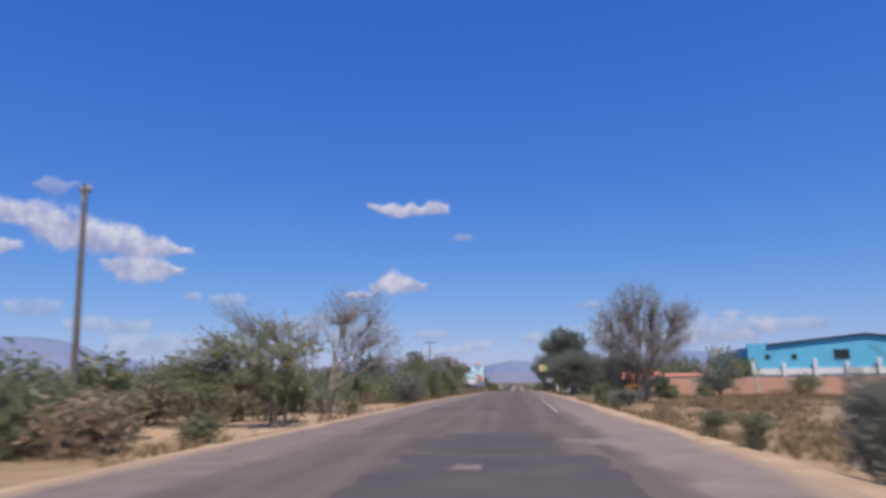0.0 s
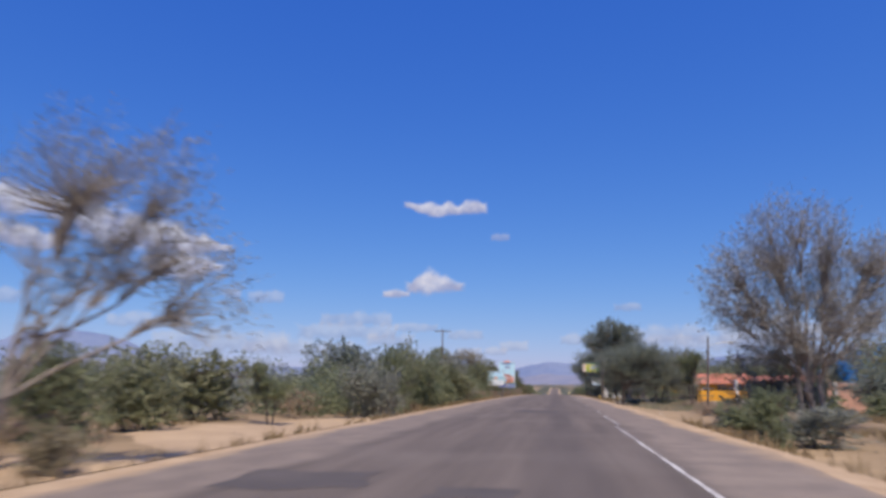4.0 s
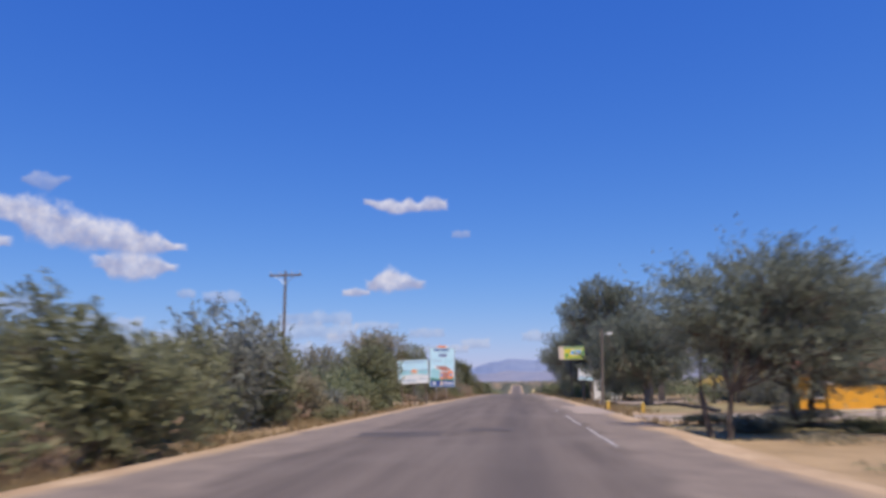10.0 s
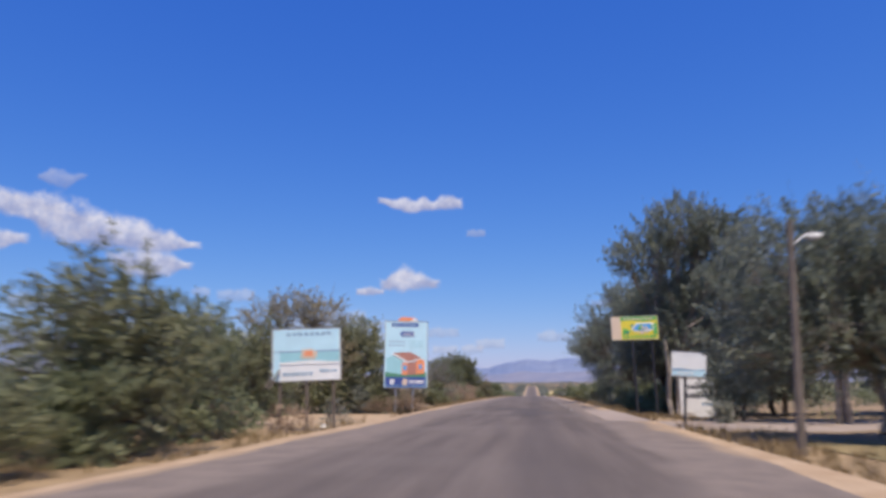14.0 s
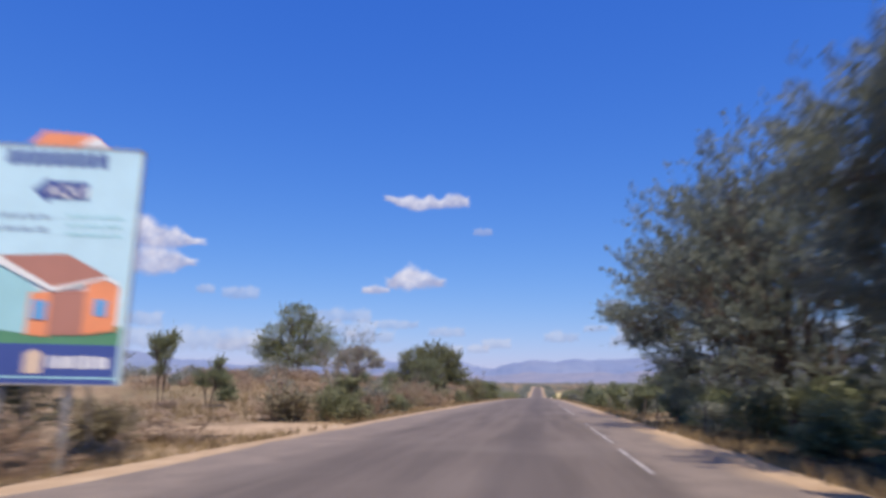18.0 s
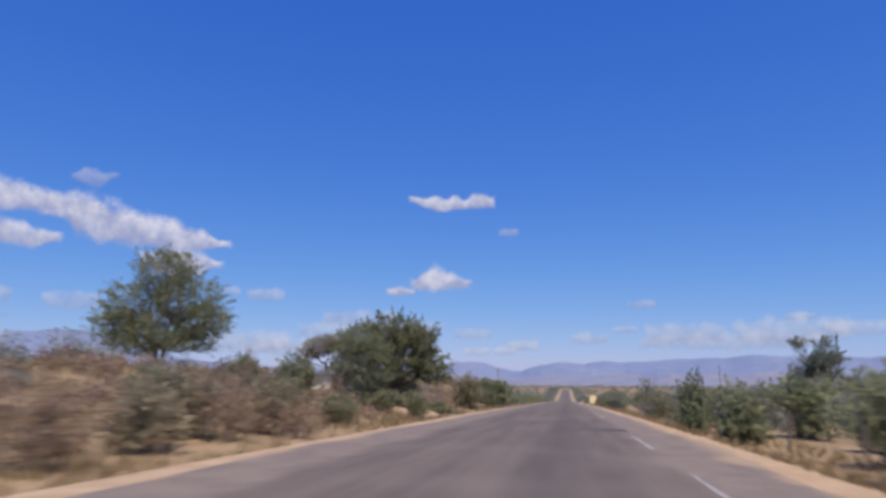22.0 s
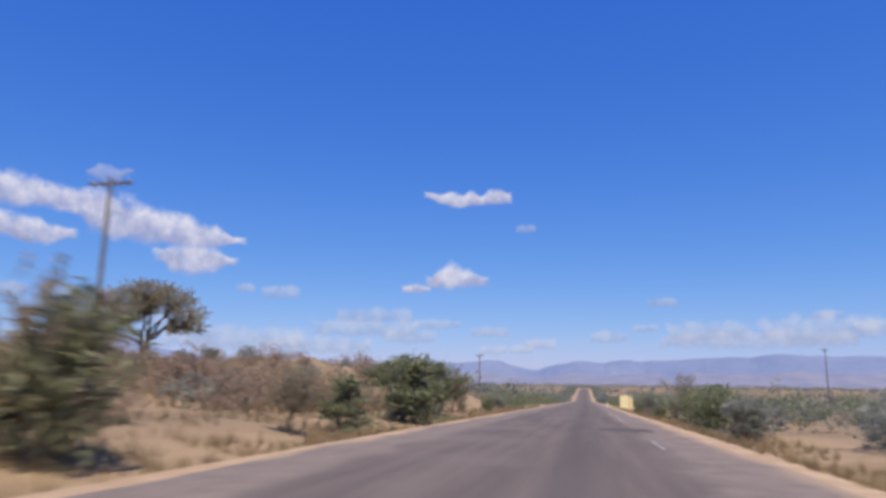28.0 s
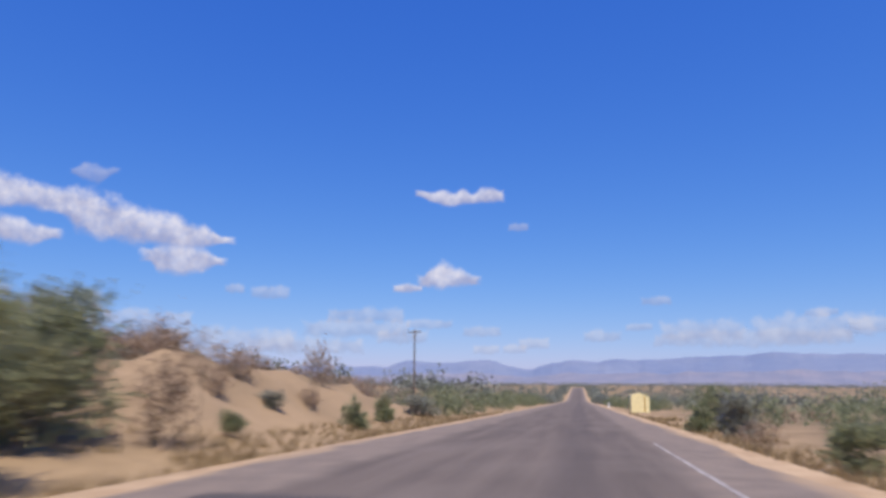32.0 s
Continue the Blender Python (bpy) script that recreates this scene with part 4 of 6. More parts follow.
# two spreading acacias before the eroded bank
great_tree(-14.6, 336.5, [(-0.2, 0, 4.0, 1.5, 1.4, 0.35), (-1.7, 0.3, 3.6, 1.4, 1.3, 0.3), (-2.9, 0.2, 3.1, 1.1, 1.2, 0.3), (0.9, 0.2, 3.5, 1.2, 1.2, 0.3), (-0.9, -0.6, 2.9, 1.6, 1.3, 0.3), (0.6, -0.5, 2.6, 1.4, 1.3, 0.3), (-2.1, -0.4, 2.3, 1.3, 1.2, 0.3), (-0.4, 0.4, 4.4, 0.9, 0.9, 0.25)],
           230, 40, 0.115, GREEN, BARK, 1.0, 0.12, 2, "spreading flat-topped acacia with a dark forked trunk", branches=13, spread=0.23, flat=0.65, bare=0.12)
great_tree(-13.1, 338.1, [(0.1, 0, 4.0, 1.3, 1.3, 0.35), (1.3, 0.2, 3.6, 1.3, 1.2, 0.3), (2.3, 0.2, 2.9, 1.1, 1.1, 0.3), (-1.0, 0.2, 3.4, 1.1, 1.2, 0.3), (0.9, -0.4, 2.6, 1.5, 1.3, 0.35), (-0.4, -0.3, 2.3, 1.3, 1.2, 0.4), (1.8, 0.3, 1.9, 1.2, 1.2, 0.5), (0.4, 0.4, 1.5, 1.4, 1.2, 0.5)],
           230, 42, 0.115, GREEN, BARK, 0.9, 0.11, 2, "spreading flat-topped acacia with low dark branches", branches=13, spread=0.23, flat=0.6, bare=0.1)
# a broad layered acacia over bare sand
great_tree(-10.4, 29.3, [(-0.4, 0, 2.9, 1.6, 1.5, 0.4), (-1.8, 0.6, 3.3, 1.8, 1.6, 0.35), (-3.4, 0.4, 3.0, 1.7, 1.5, 0.35), (0.6, 0.6, 3.4, 1.3, 1.3, 0.3), (-2.6, 1.2, 3.9, 1.6, 1.4, 0.3), (-4.6, 1.0, 2.5, 1.5, 1.4, 0.4), (-1.2, 0.4, 2.1, 1.7, 1.5, 0.4), (-3.0, 0.2, 1.9, 1.6, 1.5, 0.4), (-0.8, 1.4, 4.3, 1.1, 1.0, 0.3)],
           250, 36, 0.11, GREEN, BARK, 1.0, 0.09, 3, "broad flat-topped acacia with layered feathery branches", branches=14, spread=0.24, flat=0.6, bare=0.12)
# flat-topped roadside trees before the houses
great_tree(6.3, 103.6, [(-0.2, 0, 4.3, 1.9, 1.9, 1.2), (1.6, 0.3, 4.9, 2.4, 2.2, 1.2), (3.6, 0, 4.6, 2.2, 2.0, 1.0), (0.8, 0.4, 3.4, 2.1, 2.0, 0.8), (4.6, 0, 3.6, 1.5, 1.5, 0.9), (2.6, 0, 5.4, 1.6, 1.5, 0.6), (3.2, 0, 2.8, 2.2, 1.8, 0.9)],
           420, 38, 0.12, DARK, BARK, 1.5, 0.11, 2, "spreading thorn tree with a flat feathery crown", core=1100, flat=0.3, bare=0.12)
great_tree(11.0, 109.0, [(-0.6, 0, 4.4, 2.5, 2.3, 1.3), (1.6, 0.2, 4.6, 2.6, 2.4, 1.2), (-2.0, 0, 3.6, 2.0, 2.0, 1.0), (1.0, 0, 3.2, 2.8, 2.4, 1.0), (3.2, 0, 4.6, 1.8, 1.8, 1.0), (-0.6, -0.2, 2.0, 2.6, 2.0, 1.0), (2.4, 0, 2.4, 2.2, 1.8, 0.9)],
           400, 36, 0.12, GREY, BARK, 2.0, 0.15, 2, "tall thorn tree with feathery grey-green branches", core=1100)
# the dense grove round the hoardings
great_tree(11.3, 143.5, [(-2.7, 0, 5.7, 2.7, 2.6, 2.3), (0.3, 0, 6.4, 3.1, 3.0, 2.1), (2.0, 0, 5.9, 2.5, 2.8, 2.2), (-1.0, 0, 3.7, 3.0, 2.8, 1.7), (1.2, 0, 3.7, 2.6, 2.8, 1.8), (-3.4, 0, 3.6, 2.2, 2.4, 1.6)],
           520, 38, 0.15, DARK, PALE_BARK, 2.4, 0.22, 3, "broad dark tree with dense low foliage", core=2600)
great_tree(15.0, 156.0, [(-2.0, 0, 6.2, 3.0, 3.0, 2.4), (1.2, 0, 7.0, 3.0, 3.0, 2.0), (2.6, 0, 5.6, 2.4, 2.4, 1.8), (0.6, 0, 4.2, 3.2, 3.0, 1.8)],
           380, 30, 0.13, GREY, PALE_BARK, 2.6, 0.2, 2, "broad olive-grey tree with thinning top branches", core=1200)
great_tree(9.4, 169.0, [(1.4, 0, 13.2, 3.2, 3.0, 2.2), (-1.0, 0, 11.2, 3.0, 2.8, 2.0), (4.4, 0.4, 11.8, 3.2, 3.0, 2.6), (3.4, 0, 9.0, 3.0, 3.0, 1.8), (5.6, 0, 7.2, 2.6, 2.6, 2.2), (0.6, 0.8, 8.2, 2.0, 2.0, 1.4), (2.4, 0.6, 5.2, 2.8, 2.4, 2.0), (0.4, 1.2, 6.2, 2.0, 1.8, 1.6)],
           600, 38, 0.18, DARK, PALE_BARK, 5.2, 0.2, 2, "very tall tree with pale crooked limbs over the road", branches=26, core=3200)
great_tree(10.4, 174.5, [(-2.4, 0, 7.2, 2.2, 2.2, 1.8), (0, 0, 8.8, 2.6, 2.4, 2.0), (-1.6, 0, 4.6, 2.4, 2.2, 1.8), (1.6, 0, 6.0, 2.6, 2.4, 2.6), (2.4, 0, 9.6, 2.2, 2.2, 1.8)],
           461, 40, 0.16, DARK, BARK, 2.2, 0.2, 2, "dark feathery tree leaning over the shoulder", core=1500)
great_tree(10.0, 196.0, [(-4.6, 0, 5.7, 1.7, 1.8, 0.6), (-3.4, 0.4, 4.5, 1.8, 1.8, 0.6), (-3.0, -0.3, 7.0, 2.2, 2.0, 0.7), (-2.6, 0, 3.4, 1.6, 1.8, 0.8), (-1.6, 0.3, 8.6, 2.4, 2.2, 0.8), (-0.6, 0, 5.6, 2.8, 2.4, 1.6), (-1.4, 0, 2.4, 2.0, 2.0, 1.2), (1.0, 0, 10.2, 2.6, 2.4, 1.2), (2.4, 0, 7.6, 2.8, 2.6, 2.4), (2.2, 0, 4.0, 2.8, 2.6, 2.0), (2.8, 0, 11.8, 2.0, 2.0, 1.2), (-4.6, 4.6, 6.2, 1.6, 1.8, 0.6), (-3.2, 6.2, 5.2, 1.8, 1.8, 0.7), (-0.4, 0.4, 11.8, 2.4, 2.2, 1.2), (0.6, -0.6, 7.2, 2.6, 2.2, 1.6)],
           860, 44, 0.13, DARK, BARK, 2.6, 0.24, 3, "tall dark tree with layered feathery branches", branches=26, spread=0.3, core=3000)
# the last two lobes, hardly in view, are added to shade the shoulder
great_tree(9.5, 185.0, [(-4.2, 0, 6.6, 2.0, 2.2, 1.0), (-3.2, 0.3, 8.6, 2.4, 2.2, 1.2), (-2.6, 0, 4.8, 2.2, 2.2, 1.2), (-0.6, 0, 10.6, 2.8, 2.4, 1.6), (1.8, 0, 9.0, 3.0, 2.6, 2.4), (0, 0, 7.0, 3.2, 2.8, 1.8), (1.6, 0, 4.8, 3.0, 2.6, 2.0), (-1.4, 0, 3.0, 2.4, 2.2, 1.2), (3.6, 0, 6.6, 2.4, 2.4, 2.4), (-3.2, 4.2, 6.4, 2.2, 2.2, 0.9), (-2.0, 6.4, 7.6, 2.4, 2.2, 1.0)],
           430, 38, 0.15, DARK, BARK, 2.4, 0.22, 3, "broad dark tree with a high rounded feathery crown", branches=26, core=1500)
# trees behind the houses and across the plain
round_tree(27.0, 167.0, 10.5, 12.5)
round_tree(33.0, 150.0, 8.5, 10.0)
round_tree(24.0, 134.0, 5.0, 6.5)
round_tree(30.0, 128.0, 6.5, 7.0)
round_tree(23.0, 154.0, 8.6, 8.0)
round_tree(30.0, 153.0, 8.2, 7.5)
green_bush(20.5, 141.0, 3.2, 4.4)
round_tree(26.5, 142.0, 5.6, 5.0)
round_tree(40.0, 135.0, 7.0, 8.0)
round_tree(22.5, 82.0, 3.8, 5.0)
round_tree(27.6, 93.0, 6.9, 6.0)
green_bush(14.5, 72.0, 2.6, 3.6)
green_bush(33.0, 84.0, 2.4, 4.5)
green_bush(19.0, 75.0, 1.6, 3.0)
dry_shrub(22.0, 60.0, 1.2, 4.0)
dry_shrub(30.0, 62.0, 1.4, 5.0)
dry_shrub(17.0, 46.0, 0.8, 3.0)
dry_shrub(40.0, 66.0, 1.6, 6.0)
great_tree(-41.0, 272.0, [(-3.2, 0, 6.6, 4.0, 3.2, 2.6), (2.8, 0, 7.4, 4.0, 3.2, 2.6), (0, 0, 10.2, 3.6, 3.2, 2.4), (4.8, 0, 4.9, 3.0, 2.8, 1.8), (-4.8, 0, 4.6, 3.0, 2.8, 1.8), (0, 0, 4.2, 4.2, 3.2, 2.0), (2.6, 0, 2.9, 3.4, 2.8, 1.3), (-2.6, 0, 2.8, 3.2, 2.8, 1.3)],
           540, 40, 0.19, GREEN, BARK, 1.6, 0.22, 2, "dark green tree with a domed crown on the rise", core=2200)
great_tree(-18.0, 280.3, [(3.6, -1.6, 4.6, 1.9, 2.2, 1.6), (4.4, -1.6, 3.4, 2.0, 2.2, 1.4), (2.6, -1.8, 6.6, 2.6, 2.6, 1.9), (0, -1.4, 7.6, 3.4, 3.0, 1.9), (-3.2, -1, 6.4, 3.2, 2.8, 2.2), (1.6, -2, 4.2, 2.8, 2.6, 1.4), (-1.6, -1.4, 4.8, 3.0, 2.6, 2.0), (-4.4, -1, 4.4, 2.2, 2.2, 2.2), (-3.4, 0.4, 2.2, 2.6, 2.0, 1.8), (-0.8, 2.4, 2.0, 2.6, 2.0, 1.6)],
           640, 42, 0.2, OLIVE, BARK, 1.9, 0.2, 3, "broad leafy tree with sunlit yellow-green crown", core=2400)
acacia(13.0, 101.0, 5.0, 3.0)
acacia(20.0, 267.0, 6.6, 4.6)
round_tree(19.6, 264.0, 4.0, 4.6)
round_tree(24.0, 270.0, 4.4, 5.4)
round_tree(-64.6, 250.0, 7.0, 10.5)
round_tree(-74.0, 252.0, 6.0, 9.0)
great_tree(-51.0, 352.0, [(0, 0, 8.6, 3.4, 3.0, 1.1), (-3.4, 0, 7.6, 2.8, 2.6, 1.1), (3.2, 0, 7.6, 2.8, 2.6, 1.1), (-5.2, 0, 6.0, 2.0, 2.2, 1.0), (5.4, 0, 5.8, 2.2, 2.2, 1.0), (0.6, 0, 6.8, 3.0, 2.6, 0.9), (6.4, 0, 4.4, 1.2, 1.4, 0.9), (-5.6, 0, 4.4, 1.6, 1.6, 1.0), (4.2, 0, 4.2, 1.6, 1.6, 0.9), (-2.6, 0, 5.6, 2.2, 2.0, 0.9)],
           340, 30, 0.2, BROWN_LEAF, BARK, 2.6, 0.36, 2, "spreading umbrella-shaped tree with dark crooked limbs", branches=11, spread=0.34, limb=0.17, core=700)
great_tree(-12.1, 307.2, [(0, 0, 2.3, 0.8, 0.8, 0.5), (-0.6, 0, 1.7, 0.7, 0.7, 0.5), (0.6, 0, 1.7, 0.7, 0.7, 0.5), (0, 0, 1.3, 0.8, 0.8, 0.4)],
           90, 22, 0.085, BROWN_LEAF, BARK, 0.5, 0.05, 3, "small brownish vase-shaped thorn tree on pale sand", branches=9, spread=0.17, core=120)
for x, y, h, w in ((-20.0, 316.0, 2.6, 4.2), (-24.5, 319.0, 3.0, 4.6), (-29.0, 315.0, 2.8, 4.6), (-17.0, 321.5, 2.4, 3.8), (-33.5, 322.0, 3.2, 5.0), (-22.0, 325.0, 2.8, 4.2)):
    dry_shrub(x, y, h, w)
olive_bush(-11.6, 197.6, 2.0, 3.2)
dry_shrub(-15.4, 197.4, 0.9, 3.6)
green_bush(-10.9, 205.0, 2.0, 3.0)
green_bush(-15.0, 126.0, 3.2, 4.6)
olive_bush(-13.0, 121.0, 2.6, 4.0)
green_bush(-19.5, 133.0, 4.8, 5.5)
green_bush(-15.5, 153.0, 5.4, 5.6)
dry_shrub(-13.5, 236.0, 3.0, 3.6)
dry_shrub(-12.0, 231.0, 2.4, 3.0)
olive_bush(-13.2, 238.6, 2.9, 3.4)
green_bush(-15.6, 233.4, 2.6, 3.6)
brown_bush(-12.4, 227.4, 2.2, 3.2)
brown_bush(-12.6, 235.4, 2.6, 3.4)
green_bush(-22.0, 260.0, 4.0, 3.4)
olive_bush(-22.8, 266.0, 3.8, 3.4)
green_bush(-26.0, 262.0, 3.6, 3.8)
olive_bush(-15.0, 252.0, 1.2, 3.0)
olive_bush(-12.8, 246.0, 1.4, 2.6)
green_bush(9.6, 172.0, 2.2, 3.4)
round_tree(10.6, 158.4, 4.4, 3.4)
green_bush(9.4, 156.4, 1.2, 1.8)
green_bush(11.8, 176.5, 2.8, 4.0)
green_bush(8.4, 179.5, 1.8, 3.0)
green_bush(10.4, 184.0, 2.6, 3.8)
green_bush(12.6, 189.5, 3.2, 4.4)
green_bush(8.6, 194.5, 2.0, 3.2)
green_bush(8.9, 187.2, 2.4, 3.6)
green_bush(9.2, 176.0, 2.2, 3.2)
acacia(9.4, 210.2, 3.1, 4.6)
round_tree(14.0, 184.0, 7.0, 6.5)
round_tree(13.5, 174.0, 8.0, 7.0)
round_tree(16.0, 168.0, 7.0, 7.0)
green_bush(12.0, 178.0, 3.5, 5.0)
green_bush(29.5, 139.0, 3.4, 4.4)
round_tree(33.0, 134.0, 5.4, 5.0)
dry_shrub(13.0, 96.0, 0.8, 5.0)
dry_shrub(9.6, 76.0, 0.7, 2.8)
dry_shrub(11.6, 78.5, 0.8, 3.2)
dry_shrub(13.8, 80.5, 0.8, 3.4)
dry_shrub(10.6, 82.0, 0.6, 3.0)
dry_shrub(16.0, 84.0, 0.8, 3.6)
dry_shrub(12.6, 86.0, 0.7, 3.2)
green_bush(8.6, 228.0, 2.8, 3.2)
green_bush(10.8, 224.4, 2.9, 3.4)
green_bush(11.6, 234.0, 2.6, 4.1)
grey_bush(10.2, 254.0, 2.7, 4.1)
green_bush(7.0, 236.8, 2.4, 3.2)
green_bush(10.4, 241.5, 2.7, 3.6)
green_bush(10.8, 248.8, 2.7, 3.8)
olive_bush(11.4, 229.6, 2.8, 4.0)
green_bush(6.1, 244.6, 3.0, 2.6)
green_bush(7.2, 251.4, 2.7, 2.6)
grey_bush(6.9, 267.4, 3.6, 3.0)
green_bush(-11.4, 121.0, 1.9, 3.0)
brown_bush(-12.0, 118.2, 2.8, 3.8)
green_bush(-12.6, 125.0, 2.6, 3.4)
olive_bush(-11.9, 131.8, 2.4, 3.2)
green_bush(-11.6, 135.4, 2.6, 3.2)
olive_bush(-10.6, 88.6, 1.8, 3.0)
green_bush(-10.6, 91.6, 2.6, 3.6)
olive_bush(-10.1, 116.8, 0.9, 2.4)
green_bush(-10.8, 124.2, 1.4, 2.8)
dry_shrub(-10.9, 234.4, 1.6, 2.8)
dry_shrub(-11.8, 238.6, 1.8, 3.2)
dry_shrub(-9.7, 170.2, 1.5, 2.8)
dry_shrub(-11.6, 169.0, 1.2, 2.4)
great_tree(-16.8, 263.4, [(0, 0, 5.6, 1.8, 1.8, 0.5), (0.9, 0.3, 4.9, 1.7, 1.7, 0.45), (-0.9, 0, 4.7, 1.9, 1.8, 0.45), (0.4, 0, 4.0, 2.2, 2.0, 0.5), (-0.6, 0, 3.2, 2.3, 2.0, 0.5), (0.8, 0, 2.5, 2.1, 2.0, 0.5), (-0.4, 0, 1.8, 2.3, 2.0, 0.5), (0.2, 0, 1.0, 2.2, 2.0, 0.6)],
           250, 36, 0.125, GREEN, BARK, 0.9, 0.11, 3, "dark thorn tree with feathery layered branches", branches=13, spread=0.23, flat=0.5, bare=0.12, core=1100)
green_bush(-17.4, 262.8, 4.4, 4.0)
olive_bush(-14.0, 260.4, 1.8, 2.8)
olive_bush(-11.2, 259.6, 2.3, 2.5)
green_bush(8.6, 192.4, 1.5, 3.0)
green_bush(9.2, 198.4, 1.7, 3.4)
green_bush(-12.2, 273.2, 1.0, 3.2)
dry_shrub(-13.8, 275.6, 1.2, 3.0)
green_bush(-16.4, 274.0, 1.2, 3.4)
olive_bush(-11.0, 270.6, 0.7, 2.2)
green_bush(8.6, 107.6, 0.7, 3.6)
green_bush(11.4, 110.0, 0.8, 4.0)
olive_bush(8.0, 111.8, 0.5, 3.2)
olive_bush(12.0, 105.4, 0.6, 3.6)
green_bush(15.0, 93.0, 0.9, 4.0)
round_tree(31.0, 112.0, 5.5, 5.0)
green_bush(-24.0, 164.0, 7.0, 7.0)
great_tree(-14.4, 172.6, [(0, 0, 6.2, 2.4, 2.2, 1.4), (1.2, 0, 4.6, 2.0, 2.0, 1.4), (-1.6, 0, 5.0, 2.2, 2.2, 1.5), (0.4, -0.4, 2.9, 2.6, 2.2, 1.5), (-1.8, 0, 2.6, 2.2, 2.2, 1.4), (1.6, 0, 1.6, 1.9, 2.0, 1.3), (-0.6, 0, 1.1, 2.4, 2.2, 1.0)],
           330, 36, 0.15, OLIVE, BARK, 0.9, 0.13, 4, "broad olive thorn tree with leaves down to the ground", spread=0.26, branches=14, core=1700)
great_tree(-18.6, 170.6, [(0, 0, 8.3, 2.4, 2.2, 1.3), (2.2, 0, 7.4, 2.2, 2.2, 1.3), (-2.4, 0, 7.4, 2.4, 2.2, 1.3), (0.4, 0, 5.2, 3.0, 2.4, 1.6), (-3.6, 0, 4.6, 2.2, 2.2, 1.6), (3.0, 0, 4.4, 2.0, 2.0, 1.6), (-1.4, -0.4, 3.0, 3.0, 2.4, 1.6), (2.0, -0.4, 2.4, 2.4, 2.2, 1.5)],
           380, 34, 0.14, BROWN_LEAF, BARK, 1.3, 0.15, 4, "wide brownish thorn tree with feathery drooping branches", spread=0.3, branches=16, bare=0.12, core=1500)
great_tree(-24.8, 165.6, [(0, 0, 5.8, 2.4, 2.2, 1.4), (1.8, 0, 4.4, 2.2, 2.2, 1.4), (-2.2, 0, 4.6, 2.4, 2.2, 1.4), (0, 0, 3.0, 3.0, 2.4, 1.6), (1.4, 0, 1.6, 2.4, 2.2, 1.2)],
           240, 34, 0.14, BROWN_LEAF, BARK, 1.0, 0.12, 4, "brownish thorn tree with a spreading feathery crown", spread=0.28, branches=12, bare=0.12, core=1000)
great_tree(-11.9, 200.4, [(-1.2, 0, 4.2, 1.6, 1.4, 0.9), (0.8, 0, 4.6, 1.5, 1.3, 0.8), (0, 0, 3.3, 1.7, 1.5, 0.7), (1.4, 0, 3.4, 1.2, 1.2, 0.7)],
           90, 15, 0.06, GREY, PALE_BARK, 1.1, 0.09, 4, "thin half-bare thorn tree over dry scrub", branches=12, spread=0.24, long=4.5, limb=0.075)
layered_bush(-11.4, 199.6, 2.8, 3.4)
brown_bush(-13.6, 196.4, 2.4, 3.8)
dry_shrub(-10.8, 203.2, 1.9, 3.0)
dry_shrub(-15.8, 200.4, 2.6, 4.0)
olive_bush(-12.6, 202.4, 2.4, 3.0)
olive_bush(-12.2, 201.2, 2.4, 3.4)
round_tree(-30.0, 76.0, 5.6, 6.0)
green_bush(-18.5, 166.0, 3.0, 4.2)
olive_bush(-12.6, 172.0, 2.6, 3.0)
olive_bush(-16.2, 169.6, 3.2, 4.2)
green_bush(-18.6, 168.4, 3.0, 4.4)
olive_bush(-21.4, 167.2, 3.0, 4.2)
green_bush(-13.6, 170.8, 2.2, 3.0)
green_bush(-22.0, 165.0, 3.2, 5.0)
round_tree(-20.5, 92.0, 6.8, 6.0)
round_tree(-21.5, 104.0, 7.0, 6.5)


def woods(name, spots, per, size, mat, label, long=2.4):
    """Scrub too thick to count: one sheet of leaf sprays in clumps."""
    pts = []
    for x, y, w, h in spots:
        n = int(per * rng.uniform(0.7, 1.3))
        d = rng.normal(size=(n, 3))
        d /= np.linalg.norm(d, axis=1)[:, None]
        d *= rng.uniform(0.1, 1, (n, 1)) ** 0.5
        pts.append(np.array((x, y, ground_height(x, y) + h * 0.45)) + d * (w / 2, w / 2, h * 0.55))
    tagged(link(name, leaf_mesh(name, np.concatenate(pts), size, 0.0, long), mat), label, "scrub", kind="stuff")


def clear_of_works(x, y):
    return not (-17 < x < -9 and 20 < y < 34) and not (-30 < x < -9 and 33 < y < 66) and not (10 < x < 46 and 60 < y < 135) and not (3 < x < 26 and 108 < y < 130) and not (-60 < x < -15 and 183 < y < 235) and not (-26 < x < -8 and 150 < y < 196) and not (-24 < x < -8 and 266 < y < 289)


def spots(count, x0, x1, y0, y1, w, h):
    out = []
    for i in range(count):
        x, y = rng.uniform(x0, x1), rng.uniform(y0, y1)
        if clear_of_works(x, y):
            k = rng.uniform(0.6, 1.4)
            out.append((x, y, w * k, h * k * rng.uniform(0.8, 1.2)))
    return out


woods("scrubland", spots(36, 11, 18, 240, 330, 2.8, 2.0) + spots(190, -75, -19, -10, 182, 4.0, 2.8) + spots(110, -80, -17, 236, 420, 3.0, 1.8) + spots(60, -60, -18, 67, 104, 4.0, 3.0), 350, 0.13, GREY, "grey-green thorn scrub covering the plain")
